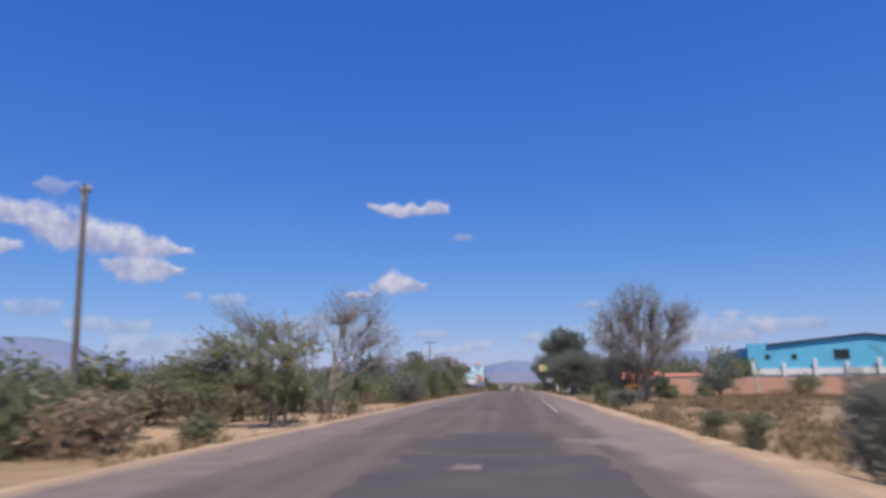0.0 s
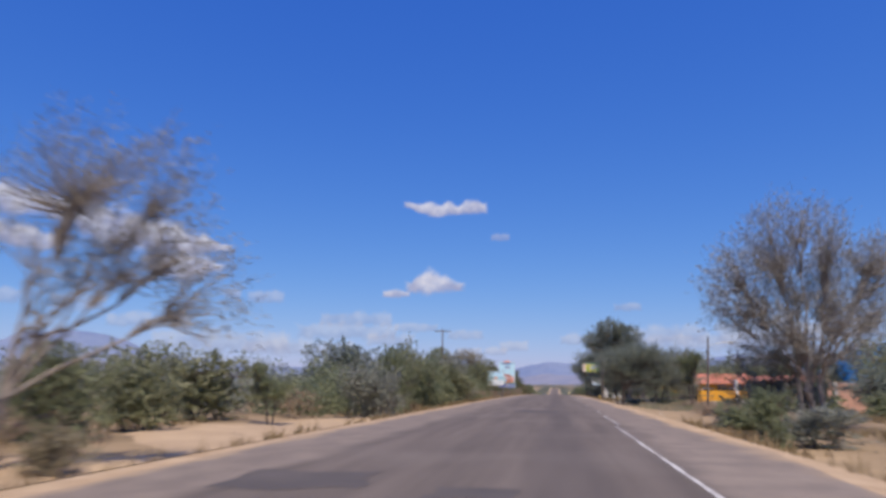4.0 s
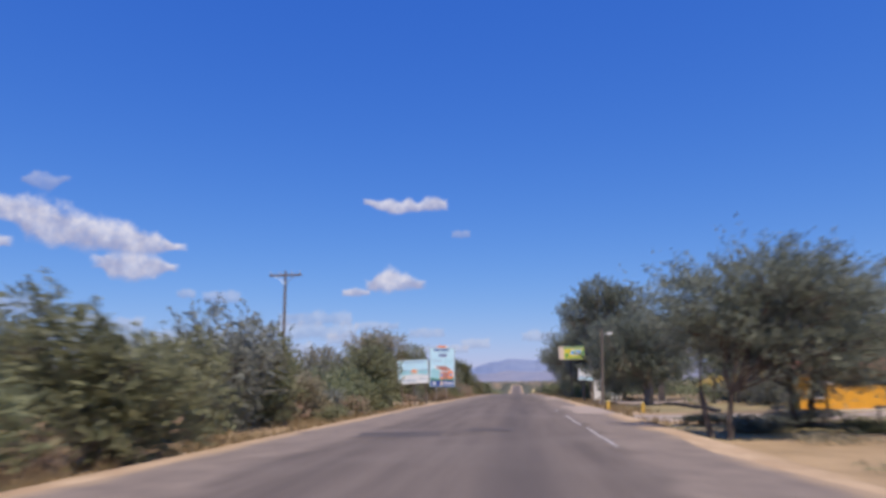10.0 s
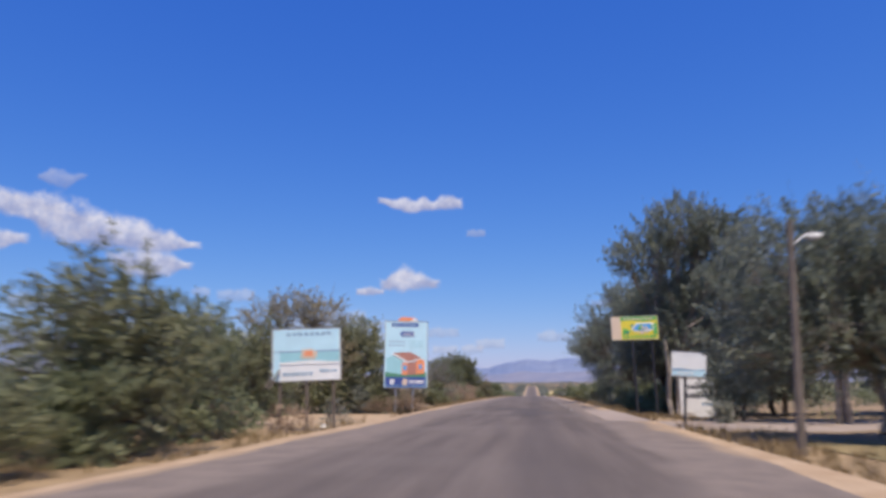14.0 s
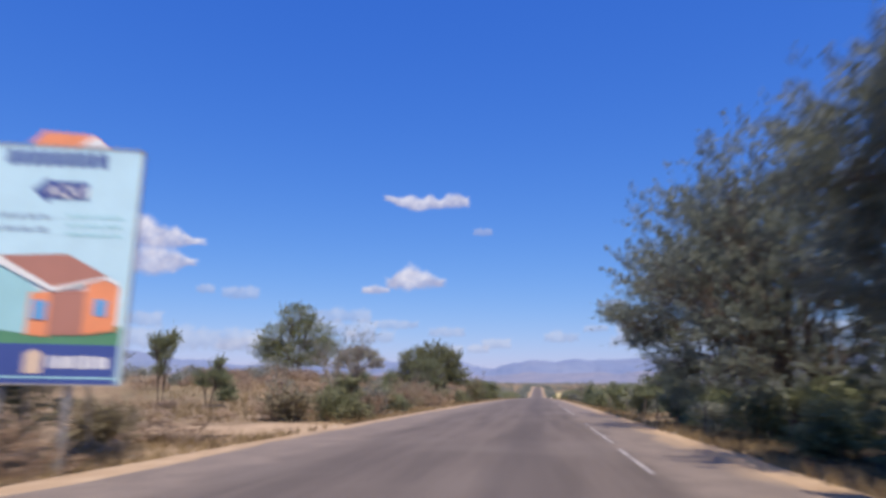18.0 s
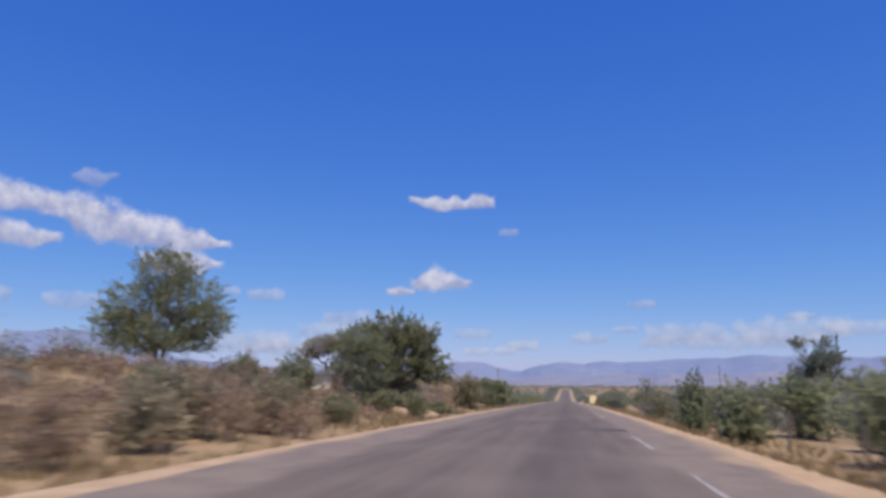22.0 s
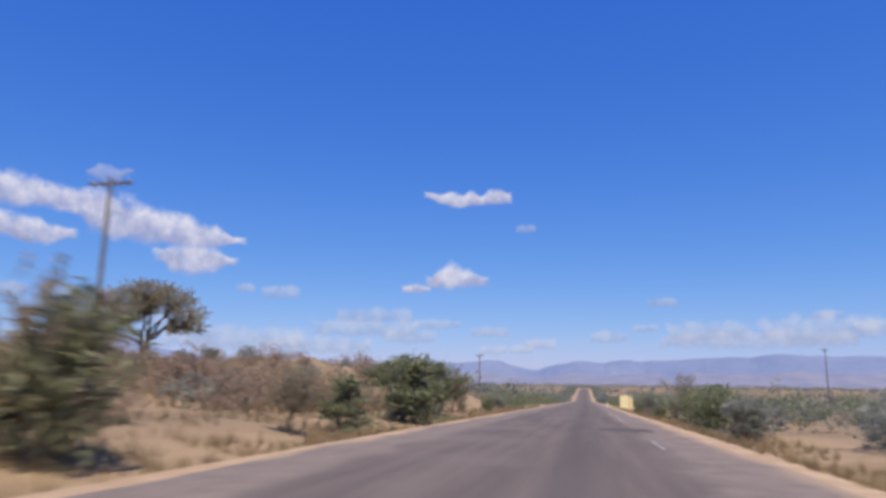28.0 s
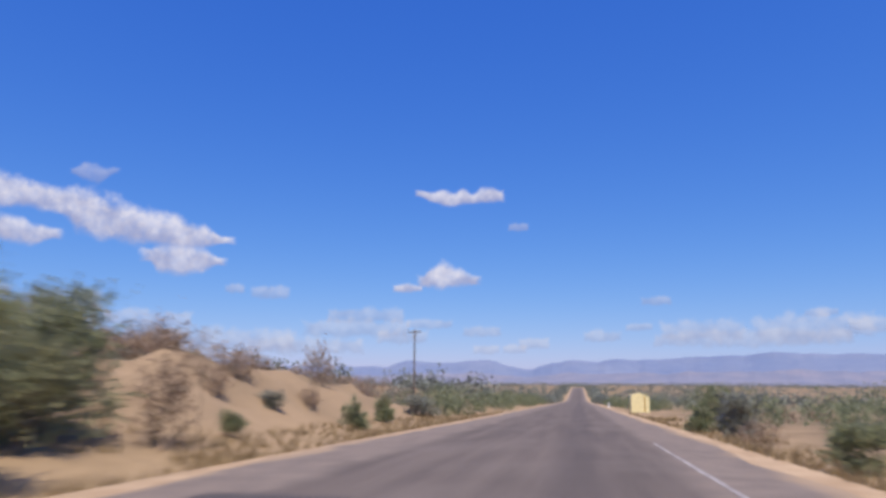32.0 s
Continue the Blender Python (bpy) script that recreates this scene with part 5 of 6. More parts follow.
woods("scrubland", spots(36, 11, 18, 202, 240, 3.0, 2.3) + spots(120, 15, 40, 205, 420, 3.6, 2.4) + spots(100, -17, -10.4, 388, 560, 3.0, 2.3) + spots(70, 8, 16, 440, 560, 3.0, 2.2) + spots(300, -21, -12, 0, 150, 3.2, 2.6) + spots(60, 11.5, 40, 195, 420, 3.0, 2.2) + spots(60, 14, 60, 130, 200, 4.5, 4.0) + spots(110, 36, 80, 195, 440, 4.0, 2.8), 240, 0.13, GREEN, "dusty green thorn scrub beyond the verge")
woods("dry_scrub", spots(200, -40, -10.5, 0, 182, 2.2, 1.3) + spots(230, -50, -12.5, 196, 262, 2.4, 1.3) + spots(200, -50, -16, 273, 345, 2.4, 1.3) + spots(120, -60, -17, 345, 440, 2.6, 1.6) + spots(60, -34, -17, 318, 346, 2.4, 1.4) + spots(60, 9.5, 40, 195, 420, 2.2, 1.0), 285, 0.08, DRY, "brown dry scrub and thickets on the plain", 4.0)
for mat, count, label in ((BROWN_LEAF, 46, "low brown weeds on the open verge"), (GREEN, 26, "low green weeds on the open verge")):
    woods("weeds", [(x, y, 2.4, 0.3) for x, y in zip(rng.uniform(7.6, 21, count), rng.uniform(87, 102, count))], 170, 0.05, mat, label, 3.0)
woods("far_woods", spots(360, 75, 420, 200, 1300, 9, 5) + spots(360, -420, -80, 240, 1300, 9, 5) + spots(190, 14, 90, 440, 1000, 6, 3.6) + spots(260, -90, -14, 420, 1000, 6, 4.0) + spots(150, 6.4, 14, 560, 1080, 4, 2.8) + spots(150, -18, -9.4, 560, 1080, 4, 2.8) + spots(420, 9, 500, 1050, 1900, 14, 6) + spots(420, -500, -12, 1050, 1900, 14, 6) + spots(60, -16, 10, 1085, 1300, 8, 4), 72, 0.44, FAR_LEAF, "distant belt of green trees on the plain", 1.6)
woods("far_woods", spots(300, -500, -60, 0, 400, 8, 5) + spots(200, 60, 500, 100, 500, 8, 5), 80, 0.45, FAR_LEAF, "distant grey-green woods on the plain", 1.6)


def on_track(x, y):
    """Whether a drive, a track or bare shaded earth lies there."""
    return (-16.5 < x < -8.4 and 21 < y < 68) or (-24 < x < -8.6 and 262 < y < 290) or (x > 4 and (115 < y < 126 or 149 < y < 160)) or (4 < x < 16 and 62 < y < 112) or (x < -7 and (153 < y < 169 or 184.5 < y < 194.5))


def grass_field(name, count, areas, height, label):
    """Dry grass in tufts of a few bent blades."""
    base, tips = [], []
    for (x0, x1, y0, y1), share in areas:
        n = int(count * share)
        xy = np.stack([rng.uniform(x0, x1, n), rng.uniform(y0, y1, n)], 1)
        for x, y in xy:
            if noise.noise((x * 0.25, y * 0.25, 4.4)) > -0.12 and not on_track(x, y):
                z = ground_height(x, y)
                for k in range(4):
                    base.append((x + rng.normal() * 0.05, y + rng.normal() * 0.05, z))
                    h = height * rng.uniform(0.4, 1.3)
                    tips.append((rng.normal() * 0.35 * h, rng.normal() * 0.35 * h, h))
    base, tips = np.array(base), np.array(tips)
    n = len(base)
    w = np.stack([rng.normal(size=n), rng.normal(size=n), np.zeros(n)], 1)
    w *= 0.025 / (np.linalg.norm(w, axis=1)[:, None] + 1e-6)
    v = np.stack([base - w, base + w, base + tips], 1).reshape(-1, 3)
    me = bpy.data.meshes.new(name)
    me.from_pydata(v.tolist(), [], np.arange(3 * n).reshape(-1, 3).tolist())
    tagged(link(name, me, STRAW), label, "grass", kind="stuff")


# strews near-black leaves that stand in for shade below the crowns
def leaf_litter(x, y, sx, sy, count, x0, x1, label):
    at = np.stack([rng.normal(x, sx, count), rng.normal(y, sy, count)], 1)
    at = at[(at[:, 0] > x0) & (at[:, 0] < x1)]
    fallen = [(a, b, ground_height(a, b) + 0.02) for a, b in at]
    tagged(link("leaf_litter", leaf_mesh("leaf_litter", fallen, 0.13, 0.85, 1.6), SHADE_LITTER), label, "leaf litter", kind="stuff")


leaf_litter(-15.8, 277.8, 2.2, 4.2, 20000, -25, -9.4, "fallen leaves and twigs darkened as shade under the tree")
leaf_litter(10.2, 182.0, 2.2, 9.0, 24000, 6.2, 18, "fallen leaves darkened as shade under the roadside grove")
grass_field("dry_grass", 7000, [((-44, -9.6, 194, 352), 1.0)], 0.7, "tall straw-coloured grass on the rising field")
grass_field("dry_grass", 22000, [((-13, -7.6, 0, 400), 0.45), ((4.6, 9, 0, 400), 0.35), ((-34, -11, 195, 350), 0.22), ((9, 34, 30, 88), 0.5), ((6.5, 20, 4, 30), 0.1), ((-30, -13, 40, 64), 0.08)], 0.34, "straw-coloured dry grass along the verges")
for pool in masters.values():
    for ob, size in pool:
        for child in list(ob.children):
            bpy.data.objects.remove(child)
        bpy.data.objects.remove(ob)

# ---- road repairs and markings ----
road_sheet("asphalt_patch", -2.3, 1.5, 7.0, 13.6, PATCH, 0.3, 0.6)
road_sheet("asphalt_patch", -2.1, 0.8, 13.9, 18.8, PATCH, 0.3, 1.7)
road_sheet("asphalt_patch", -2.6, 0.4, 16.1, 17.8, PATCH, 0.3, 3.4)
road_sheet("asphalt_patch", -1.9, -0.8, 37.4, 38.4, PATCH, 0.3, 5.1)
road_sheet("asphalt_patch", -5.1, -2.9, 38.0, 39.9, PATCH, 0.3, 6.8)
road_sheet("asphalt_patch", -1.8, -0.8, 34.7, 36.6, PATCH, 0.3, 8.5)
road_sheet("asphalt_patch", -2.5, -0.2, 65.1, 68.2, PATCH, 0.3, 10.2)
road_sheet("asphalt_patch", -1.1, -0.5, 83.0, 83.9, PATCH, 0.3, 11.9)
road_sheet("asphalt_patch", -4.8, -2.4, 99.2, 101.5, PATCH, 0.3, 13.6)
road_sheet("asphalt_patch", -1.7, -0.3, 101.1, 102.7, PATCH, 0.3, 15.3)
road_sheet("asphalt_patch", -2.7, 0.0, 162.4, 166.6, PATCH, 0.3, 17.0)
road_sheet("asphalt_patch", -1.6, 0.7, 156.3, 159.8, PATCH, 0.3, 18.7)
road_sheet("asphalt_patch", -2.1, -0.2, 152.8, 154.7, PATCH, 0.3, 20.4)
road_sheet("asphalt_patch", 0.4, 2.4, 235.7, 238.7, PATCH, 0.3, 22.1)
road_sheet("asphalt_patch", -5.0, -3.0, 264.3, 266.4, PATCH, 0.3, 23.8)
road_sheet("asphalt_patch", 0.7, 2.8, 310.3, 313.6, PATCH, 0.3, 25.5)
road_sheet("asphalt_patch", -4.1, -2.5, 327.5, 329.1, PATCH, 0.3, 27.2)
road_sheet("asphalt_patch", -2.0, -1.7, 314.1, 316.4, PATCH, 0.3, 28.9)
road_sheet("asphalt_patch", -5.4, -3.3, 334.4, 337.9, PATCH, 0.3, 30.6)
road_sheet("asphalt_patch", -4.2, -3.3, 205.0, 206.2, PATCH, 0.3, 32.3)
road_sheet("asphalt_patch", 1.3, 1.6, 194.5, 196.0, PATCH, 0.3, 34.0)
road_sheet("edge_line", 1.912, 2.014, 55, 63, FAINT_WHITE, 0.035, 17.1)
road_sheet("edge_line", 1.962, 2.064, 66, 69, FAINT_WHITE, 0.035, 20.5)
road_sheet("edge_line", 1.912, 2.014, 79, 81, FAINT_WHITE, 0.035, 24.5)
road_sheet("edge_line", 1.962, 2.064, 96, 103, FAINT_WHITE, 0.035, 29.8)
road_sheet("edge_line", 1.912, 2.014, 104.5, 112.5, FAINT_WHITE, 0.035, 32.4)
road_sheet("edge_line", 1.912, 2.014, 118, 120, FAINT_WHITE, 0.035, 36.6)
road_sheet("edge_line", 2.012, 2.114, 163, 166, FAINT_WHITE, 0.035, 50.5)
road_sheet("edge_line", 2.012, 2.114, 171, 176, FAINT_WHITE, 0.035, 53.0)
road_sheet("edge_line", 2.062, 2.164, 178, 186, FAINT_WHITE, 0.035, 55.2)
road_sheet("edge_line", 2.062, 2.164, 187, 189, FAINT_WHITE, 0.035, 58.0)
road_sheet("edge_line", 2.112, 2.214, 200, 214, FAINT_WHITE, 0.035, 62.0)
road_sheet("edge_line", 2.162, 2.264, 215.5, 221, FAINT_WHITE, 0.035, 66.8)
road_sheet("edge_line", 2.212, 2.314, 227, 233, FAINT_WHITE, 0.035, 70.4)
road_sheet("edge_line", 2.212, 2.314, 252, 258, FAINT_WHITE, 0.035, 78.1)
road_sheet("edge_line", 2.212, 2.314, 262, 266, FAINT_WHITE, 0.035, 81.2)
road_sheet("edge_line", 2.112, 2.214, 300, 304, FAINT_WHITE, 0.035, 93.0)
road_sheet("edge_line", 2.212, 2.314, 322, 352, FAINT_WHITE, 0.035, 99.8)
road_sheet("edge_line", 1.69, 1.775, 32.0, 36.2, WORN_WHITE, 0.03, 6.5)
road_sheet("edge_line", 1.71, 1.795, 36.3, 47.5, WORN_WHITE, 0.03, 8.8)
road_sheet("edge_line", 1.72, 1.82, 47.7, 54.0, FAINT_WHITE, 0.03, 12.2)
road_sheet("worn_patch", 1.5, 2.5, 15.9, 17.3, WORN, 0.4, 41.0)
road_sheet("worn_patch", 2.3, 3.0, 17.8, 19.4, WORN, 0.35, 43.0)
road_sheet("worn_patch", -1.2, -0.6, 11.2, 11.8, WORN, 0.2, 45.0)
road_sheet("worn_patch", 1.0, 1.6, 16.6, 17.1, WORN, 0.25, 47.0)


road_sheet("gravel_apron", 2.6, 4.6, 114.0, 126.5, DUSTY, 0.5, 71.0, 0.012)
road_sheet("gravel_apron", 2.7, 4.6, 149.0, 164.0, DUSTY, 0.25, 75.0, 0.012)
# ---- tracks and drives ----
def side_track(name, x0, x1, y0, y1, mat, label, seed):
    nx, ny = 44, 14
    bm = bmesh.new()
    rows = []
    for j in range(ny + 1):
        row = []
        for i in range(nx + 1):
            u, v = (i / nx) ** 2, j / ny
            x = x0 + (x1 - x0) * u
            flare = (1 + 0.5 * (1 - u) ** 2) * (1 - 0.55 * smooth(0.6, 1.0, u))
            mid = (y0 + y1) / 2 + 3.5 * smooth(0.35, 1.2, u) * math.sin(seed)
            y = mid + (y0 - mid + (y1 - y0) * v) * flare + 0.5 * noise.noise((x * 0.4, seed, v * 2))
            edge = min(v, 1 - v)
            z = max(ground_height(x, y), on_road(max(-6.9, min(4.0, x)), y) - 0.04 if -7.6 < x < 4.7 else -99)
            row.append(bm.verts.new((x, y, z + 0.035 - (0.06 if edge < 0.01 else 0))))
        rows.append(row)
    for j in range(ny):
        for i in range(nx):
            bm.faces.new((rows[j][i], rows[j][i + 1], rows[j + 1][i + 1], rows[j + 1][i]))
    bmesh.ops.recalc_face_normals(bm, faces=bm.faces)
    tagged(part(name, bm, mat), label, "track", kind="structure")


side_track("driveway", 4.8, 34, 116.6, 122.6, DUSTY, "pale gravel driveway joining the road", 2.0)
side_track("lawn", 8.2, 36, 129.5, 144.0, LAWN, "patchy half-dry lawn beside the driveway", 11.0)
side_track("lawn_verge", 5.6, 17, 104.5, 111.5, LAWN, "patchy half-dry grass under the roadside trees", 13.0)
side_track("driveway_lane", 4.8, 22, 151.0, 158.0, DUSTY, "pale gravel lane between the hoardings", 3.0)
side_track("track", -7.7, -34, 156.0, 166.0, TRACK_SAND, "pale sandy track leading off the road", 5.0)
side_track("sandy_verge", -8.0, -15.5, 48.0, 66.0, TRACK_SAND, "bare pale sand between the road and the bushes", 17.0)
side_track("sandy_verge", -8.0, -16.5, 23.0, 44.0, TRACK_SAND, "bare orange-tan sand under the roadside acacias", 19.0)
side_track("sandy_bank", -8.2, -17, 265.0, 272.0, TRACK_SAND, "bare orange-tan bank below the broad tree", 23.0)
side_track("track_sandy", -7.7, -60, 187.0, 191.5, TRACK_SAND, "bare sandy track across the dry field", 7.0)


# ---- poles ----
def pole(x, y, height, label, lean=(0.0, 0.0), arm=0.0, lamp_side=0.0, r=0.13, mat=None, reach=0.45):
    z = ground_height(x, y)
    root = thing("street_lamp" if lamp_side else "utility_pole", pose(x, y, z, lean[0], lean[1], 0), label, "street lamp" if lamp_side else "pole")
    part("shaft", tube((0, 0, -0.4), (0, 0, height), r, r * 0.66, 14), mat or POLE_WOOD, root)
    if arm:
        cross = part("crossarm", box(-arm, arm, -0.06, 0.06, height - 0.35, height - 0.22, 0.01), POLE_WOOD, root)
        for s in (-0.9, -0.35, 0.4, 0.9):
            bm = tube((s * arm, 0, height - 0.22), (s * arm, 0, height - 0.14), 0.035, 0.05, 8)
            tube((s * arm, 0, height - 0.14), (s * arm, 0, height - 0.03), 0.05, 0.025, 8, bm)
            part("insulator", bm, STEEL, cross)
        for s in (-1, 1):
            part("brace", tube((0, -0.07, height - 0.95), (s * arm * 0.6, -0.07, height - 0.3), 0.02, 0.02, 6), STEEL, root)
    if lamp_side:
        h = height - 0.55
        bm = bmesh.new()
        last = Vector((0, 0, h - 0.25))
        for k in range(1, 6):
            u = k / 5
            p = Vector((lamp_side * u * reach, 0, h - 0.25 + 0.38 * math.sin(u * 1.5)))
            tube(last, p, 0.03, 0.03, 8, bm)
            last = p
        part("lamp_arm", bm, STEEL, root)
        a, b = sorted((lamp_side * (reach - 0.05), lamp_side * (reach + 0.4)))
        head = part("lamp_head", box(a, b, -0.11, 0.11, h + 0.07, h + 0.2, 0.03), WHITE, root)
        part("lens", box(a + 0.12, b - 0.12, -0.08, 0.08, h + 0.01, h + 0.07, 0.02), TIN, head)
    return root


pole(-16.25, 24.0, 9.6, "tall weathered wooden utility pole in the scrub", (0, -1.6), arm=0.22, r=0.135)
pole(-16.0, 125.7, 9.8, "wooden utility pole with a crossarm above the bushes", arm=1.15)
pole(-58.0, 196.0, 11.0, "distant wooden utility pole with a crossarm", arm=1.1)
pole(-21.2, 306.0, 10.6, "wooden utility pole with a crossarm beside the dry bank", arm=1.1)
pole(-19.6, 410.0, 9.2, "wooden utility pole rising over dry scrub", arm=0.8)
pole(43.5, 418.0, 11.5, "slim utility pole across the plain", arm=0.6)
pole(12.9, 93.3, 6.4, "slim wooden pole with a long-armed street lamp", (0, 3.6), lamp_side=1.0, r=0.11, reach=1.7)
pole(6.8, 139.0, 6.5, "wooden pole carrying a street lamp at the driveway", (0, 2.6), lamp_side=1.0, r=0.13)


# ---- hoardings ----
def art(parent, name, points, mat, layer, label=""):
    """A printed shape, (x, z) corners on the sheet, a hair proud of the layer below."""
    return part(name, slab(points, 0.006), mat, parent, label, (0, -0.005 * layer, 0))


def bars(parent, x0, x1, z, height, count, mat, layer, seed):
    """Writing too faint to read, as plain bars."""
    r = random.Random(seed)
    x, total = x0, x1 - x0
    for i in range(count):
        w = total / count * r.uniform(0.6, 0.85)
        low = height * r.uniform(0, 0.12)
        lean = w * r.uniform(-0.15, 0.15)
        art(parent, "lettering", ((x, z + low), (x + w, z + low * 0.5), (x + w + lean, z + height * r.uniform(0.8, 1.0)), (x + lean, z + height)), mat, layer)
        x += total / count


def panel(root, w, h, mat, edge, depth=0.06):
    sheet = part("sheet", box(-w / 2, w / 2, 0.002, depth, 0, h, 0.008), mat, root)
    for a in (rect(-w / 2 - 0.04, -w / 2, -0.04, h + 0.04), rect(w / 2, w / 2 + 0.04, -0.04, h + 0.04), rect(-w / 2, w / 2, -0.04, 0), rect(-w / 2, w / 2, h, h + 0.04)):
        part("frame_rail", slab(a, depth + 0.03), edge, root, "", (0, -0.012, 0))
    return sheet


def legs(root, xs, top, foot, mat, r=0.07, y=0.12):
    for x in xs:
        part("leg", tube((x, y, foot), (x, y, top), r, r, 10), mat, root)


def housing_hoarding():
    x, y, z0, w, h = -10.05, 171.4, 0.38, 3.3, 5.05
    root = thing("billboard", pose(x, y, z0, 0, 0.8, 15), "tall pale blue billboard showing a painted house on two posts", "billboard")
    face = panel(root, w, h, SIGN_SKY, TIN)
    foot = ground_height(x, y) - z0 - 0.3
    legs(root, (-0.75, 0.6), h - 0.2, foot, STEEL, 0.08, 0.17)
    for s in (-0.75, 0.6):
        part("brace", tube((s, 0.2, h * 0.6), (s, 2.0, foot), 0.04, 0.04, 8), STEEL, root)
    part("cross_rail", box(-w / 2, w / 2, 0.1, 0.17, 1.2, 1.3), STEEL, root)
    part("cross_rail", box(-w / 2, w / 2, 0.1, 0.17, 3.7, 3.8), STEEL, root)
    # the roof-shaped crest that stands over the top edge
    part("crest", slab(((-0.72, h + 0.04), (0.95, h + 0.04), (0.62, h + 0.32), (-0.45, h + 0.36)), 0.05), SIGN_ORANGE, root, "orange and white crest")
    art(face, "crest_panel", ((0.3, h + 0.05), (0.92, h + 0.05), (0.62, h + 0.3)), SIGN_PALE, 4)
    for i in range(9):
        art(face, "logo_block", rect(-1.12 + i * 0.232, -0.94 + i * 0.232, h - 0.42, h - 0.1), SIGN_NAVY, 1)
    art(face, "arrow", ((-0.52, h - 0.98), (-0.2, h - 1.26), (-0.2, h - 1.16), (0.6, h - 1.16), (0.6, h - 0.76), (-0.2, h - 0.76), (-0.2, h - 0.68)), SIGN_NAVY, 1)
    words = bpy.data.curves.new("arrow_text", "FONT")
    words.body, words.size, words.align_x, words.extrude = "AQUI", 0.36, "CENTER", 0.004
    text = new("arrow_text", words)
    text.data.materials.append(SIGN_PALE)
    text.parent = face
    text.matrix_basis = pose(0.2, -0.016, h - 1.1, 90, 0, 0)
    bars(face, -1.35, -0.05, h - 1.62, 0.12, 5, SIGN_SLATE, 1, 1)
    bars(face, -1.35, -0.05, h - 1.9, 0.12, 4, SIGN_SLATE, 1, 2)
    for k in range(3):
        bars(face, 0.25, 1.4, h - 1.56 - 0.2 * k, 0.07, 6, SIGN_TEAL, 1, 3 + k)
    # the painted house
    art(face, "print", ((-1.5, 1.1), (1.5, 1.2), (1.5, 2.0), (-1.5, 2.0)), SIGN_PALE, 1)
    art(face, "print", rect(-1.57, 1.57, 0.8, 1.2), SIGN_GREEN, 2)
    art(face, "print", ((-1.5, 1.15), (-0.1, 0.98), (-0.1, 1.9), (-1.0, 2.45), (-1.5, 2.2)), SIGN_TEAL, 3)
    art(face, "print", ((-0.3, 0.98), (0.15, 0.95), (0.15, 1.9), (-0.3, 1.85)), SIGN_ORANGE, 4)
    art(face, "print", ((0.12, 0.98), (0.85, 1.0), (0.85, 1.95), (0.12, 1.9)), SIGN_ROOF, 5)
    art(face, "print", ((0.8, 1.0), (1.45, 1.1), (1.45, 2.05), (1.05, 2.3), (0.8, 2.1)), SIGN_ORANGE, 6)
    art(face, "print", ((-1.0, 2.62), (0.35, 2.7), (1.2, 2.25), (0.15, 1.98)), SIGN_ROOF, 7)
    art(face, "print", ((-1.05, 2.64), (0.15, 1.98), (0.15, 1.88), (-1.1, 2.5)), SIGN_PALE, 8)
    art(face, "print", ((0.15, 1.98), (1.2, 2.25), (1.45, 2.12), (1.45, 2.04), (1.15, 2.18), (0.15, 1.88)), SIGN_PALE, 8)
    art(face, "print", rect(-0.22, 0.06, 1.3, 1.7), SIGN_BLUE, 8)
    art(face, "print", rect(1.0, 1.25, 1.4, 1.75), SIGN_BLUE, 8)
    art(face, "print", rect(-1.57, 1.57, 0.0, 0.8), SIGN_NAVY, 3)
    art(face, "print", rect(-1.2, -0.9, 0.25, 0.62), SIGN_PALE, 4)
    art(face, "print", ((-0.25, 0.2), (0.1, 0.2), (0.1, 0.6), (-0.08, 0.7), (-0.25, 0.6)), SIGN_BEIGE, 4)
    bars(face, 0.22, 1.42, 0.3, 0.27, 9, SIGN_PALE, 4, 8)
    art(face, "print", rect(-1.57, 1.57, 0.1, 0.14), SIGN_TEAL, 4)


def seaside_hoarding():
    x, y, z0, w, h = -10.55, 149.3, 0.92, 3.05, 2.32
    root = thing("billboard", pose(x, y, z0, 0, -2.0, 12), "white and sea-blue billboard on rough posts in the bushes", "billboard")
    face = panel(root, w, h, SIGN_PALE, TIN)
    foot = ground_height(x, y) - z0 - 0.3
    legs(root, (-1.2, 0.0, 1.2), h - 0.1, foot, POLE_WOOD, 0.07)
    part("brace", tube((-1.5, -0.1, 0.35), (-1.75, -0.5, -0.3), 0.045, 0.045, 8), POLE_WOOD, root)
    part("brace", tube((-1.2, -0.1, 0.5), (-1.6, -0.5, -0.35), 0.045, 0.045, 8), POLE_WOOD, root)
    art(face, "print", rect(-1.5, 1.5, 1.3, 2.3), SIGN_SKY, 1)
    art(face, "print", rect(-1.5, 1.5, 0.82, 1.3), SIGN_TEAL, 1)
    art(face, "print", rect(-1.5, 1.5, 1.27, 1.34), SIGN_SLATE, 2)
    art(face, "print", rect(-1.5, -1.2, 0.02, 2.28), SIGN_SKY, 2)
    art(face, "print", ((-0.25, 0.98), (0.4, 0.95), (0.5, 1.25), (0.2, 1.42), (-0.2, 1.38)), SIGN_BEIGE, 3)
    art(face, "print", ((-0.1, 1.1), (0.25, 1.08), (0.3, 1.3), (-0.05, 1.33)), SIGN_ORANGE, 4)
    art(face, "print", ((-1.2, 0.82), (0.2, 0.9), (1.5, 0.78), (1.5, 0.7), (-1.2, 0.72)), SIGN_PALE, 4)
    bars(face, -0.9, 1.2, 2.02, 0.16, 8, SIGN_SLATE, 3, 21)
    bars(face, -1.05, 0.3, 0.22, 0.16, 7, SIGN_SLATE, 3, 22)
    bars(face, 0.6, 1.4, 0.34, 0.14, 5, SIGN_SLATE, 3, 23)


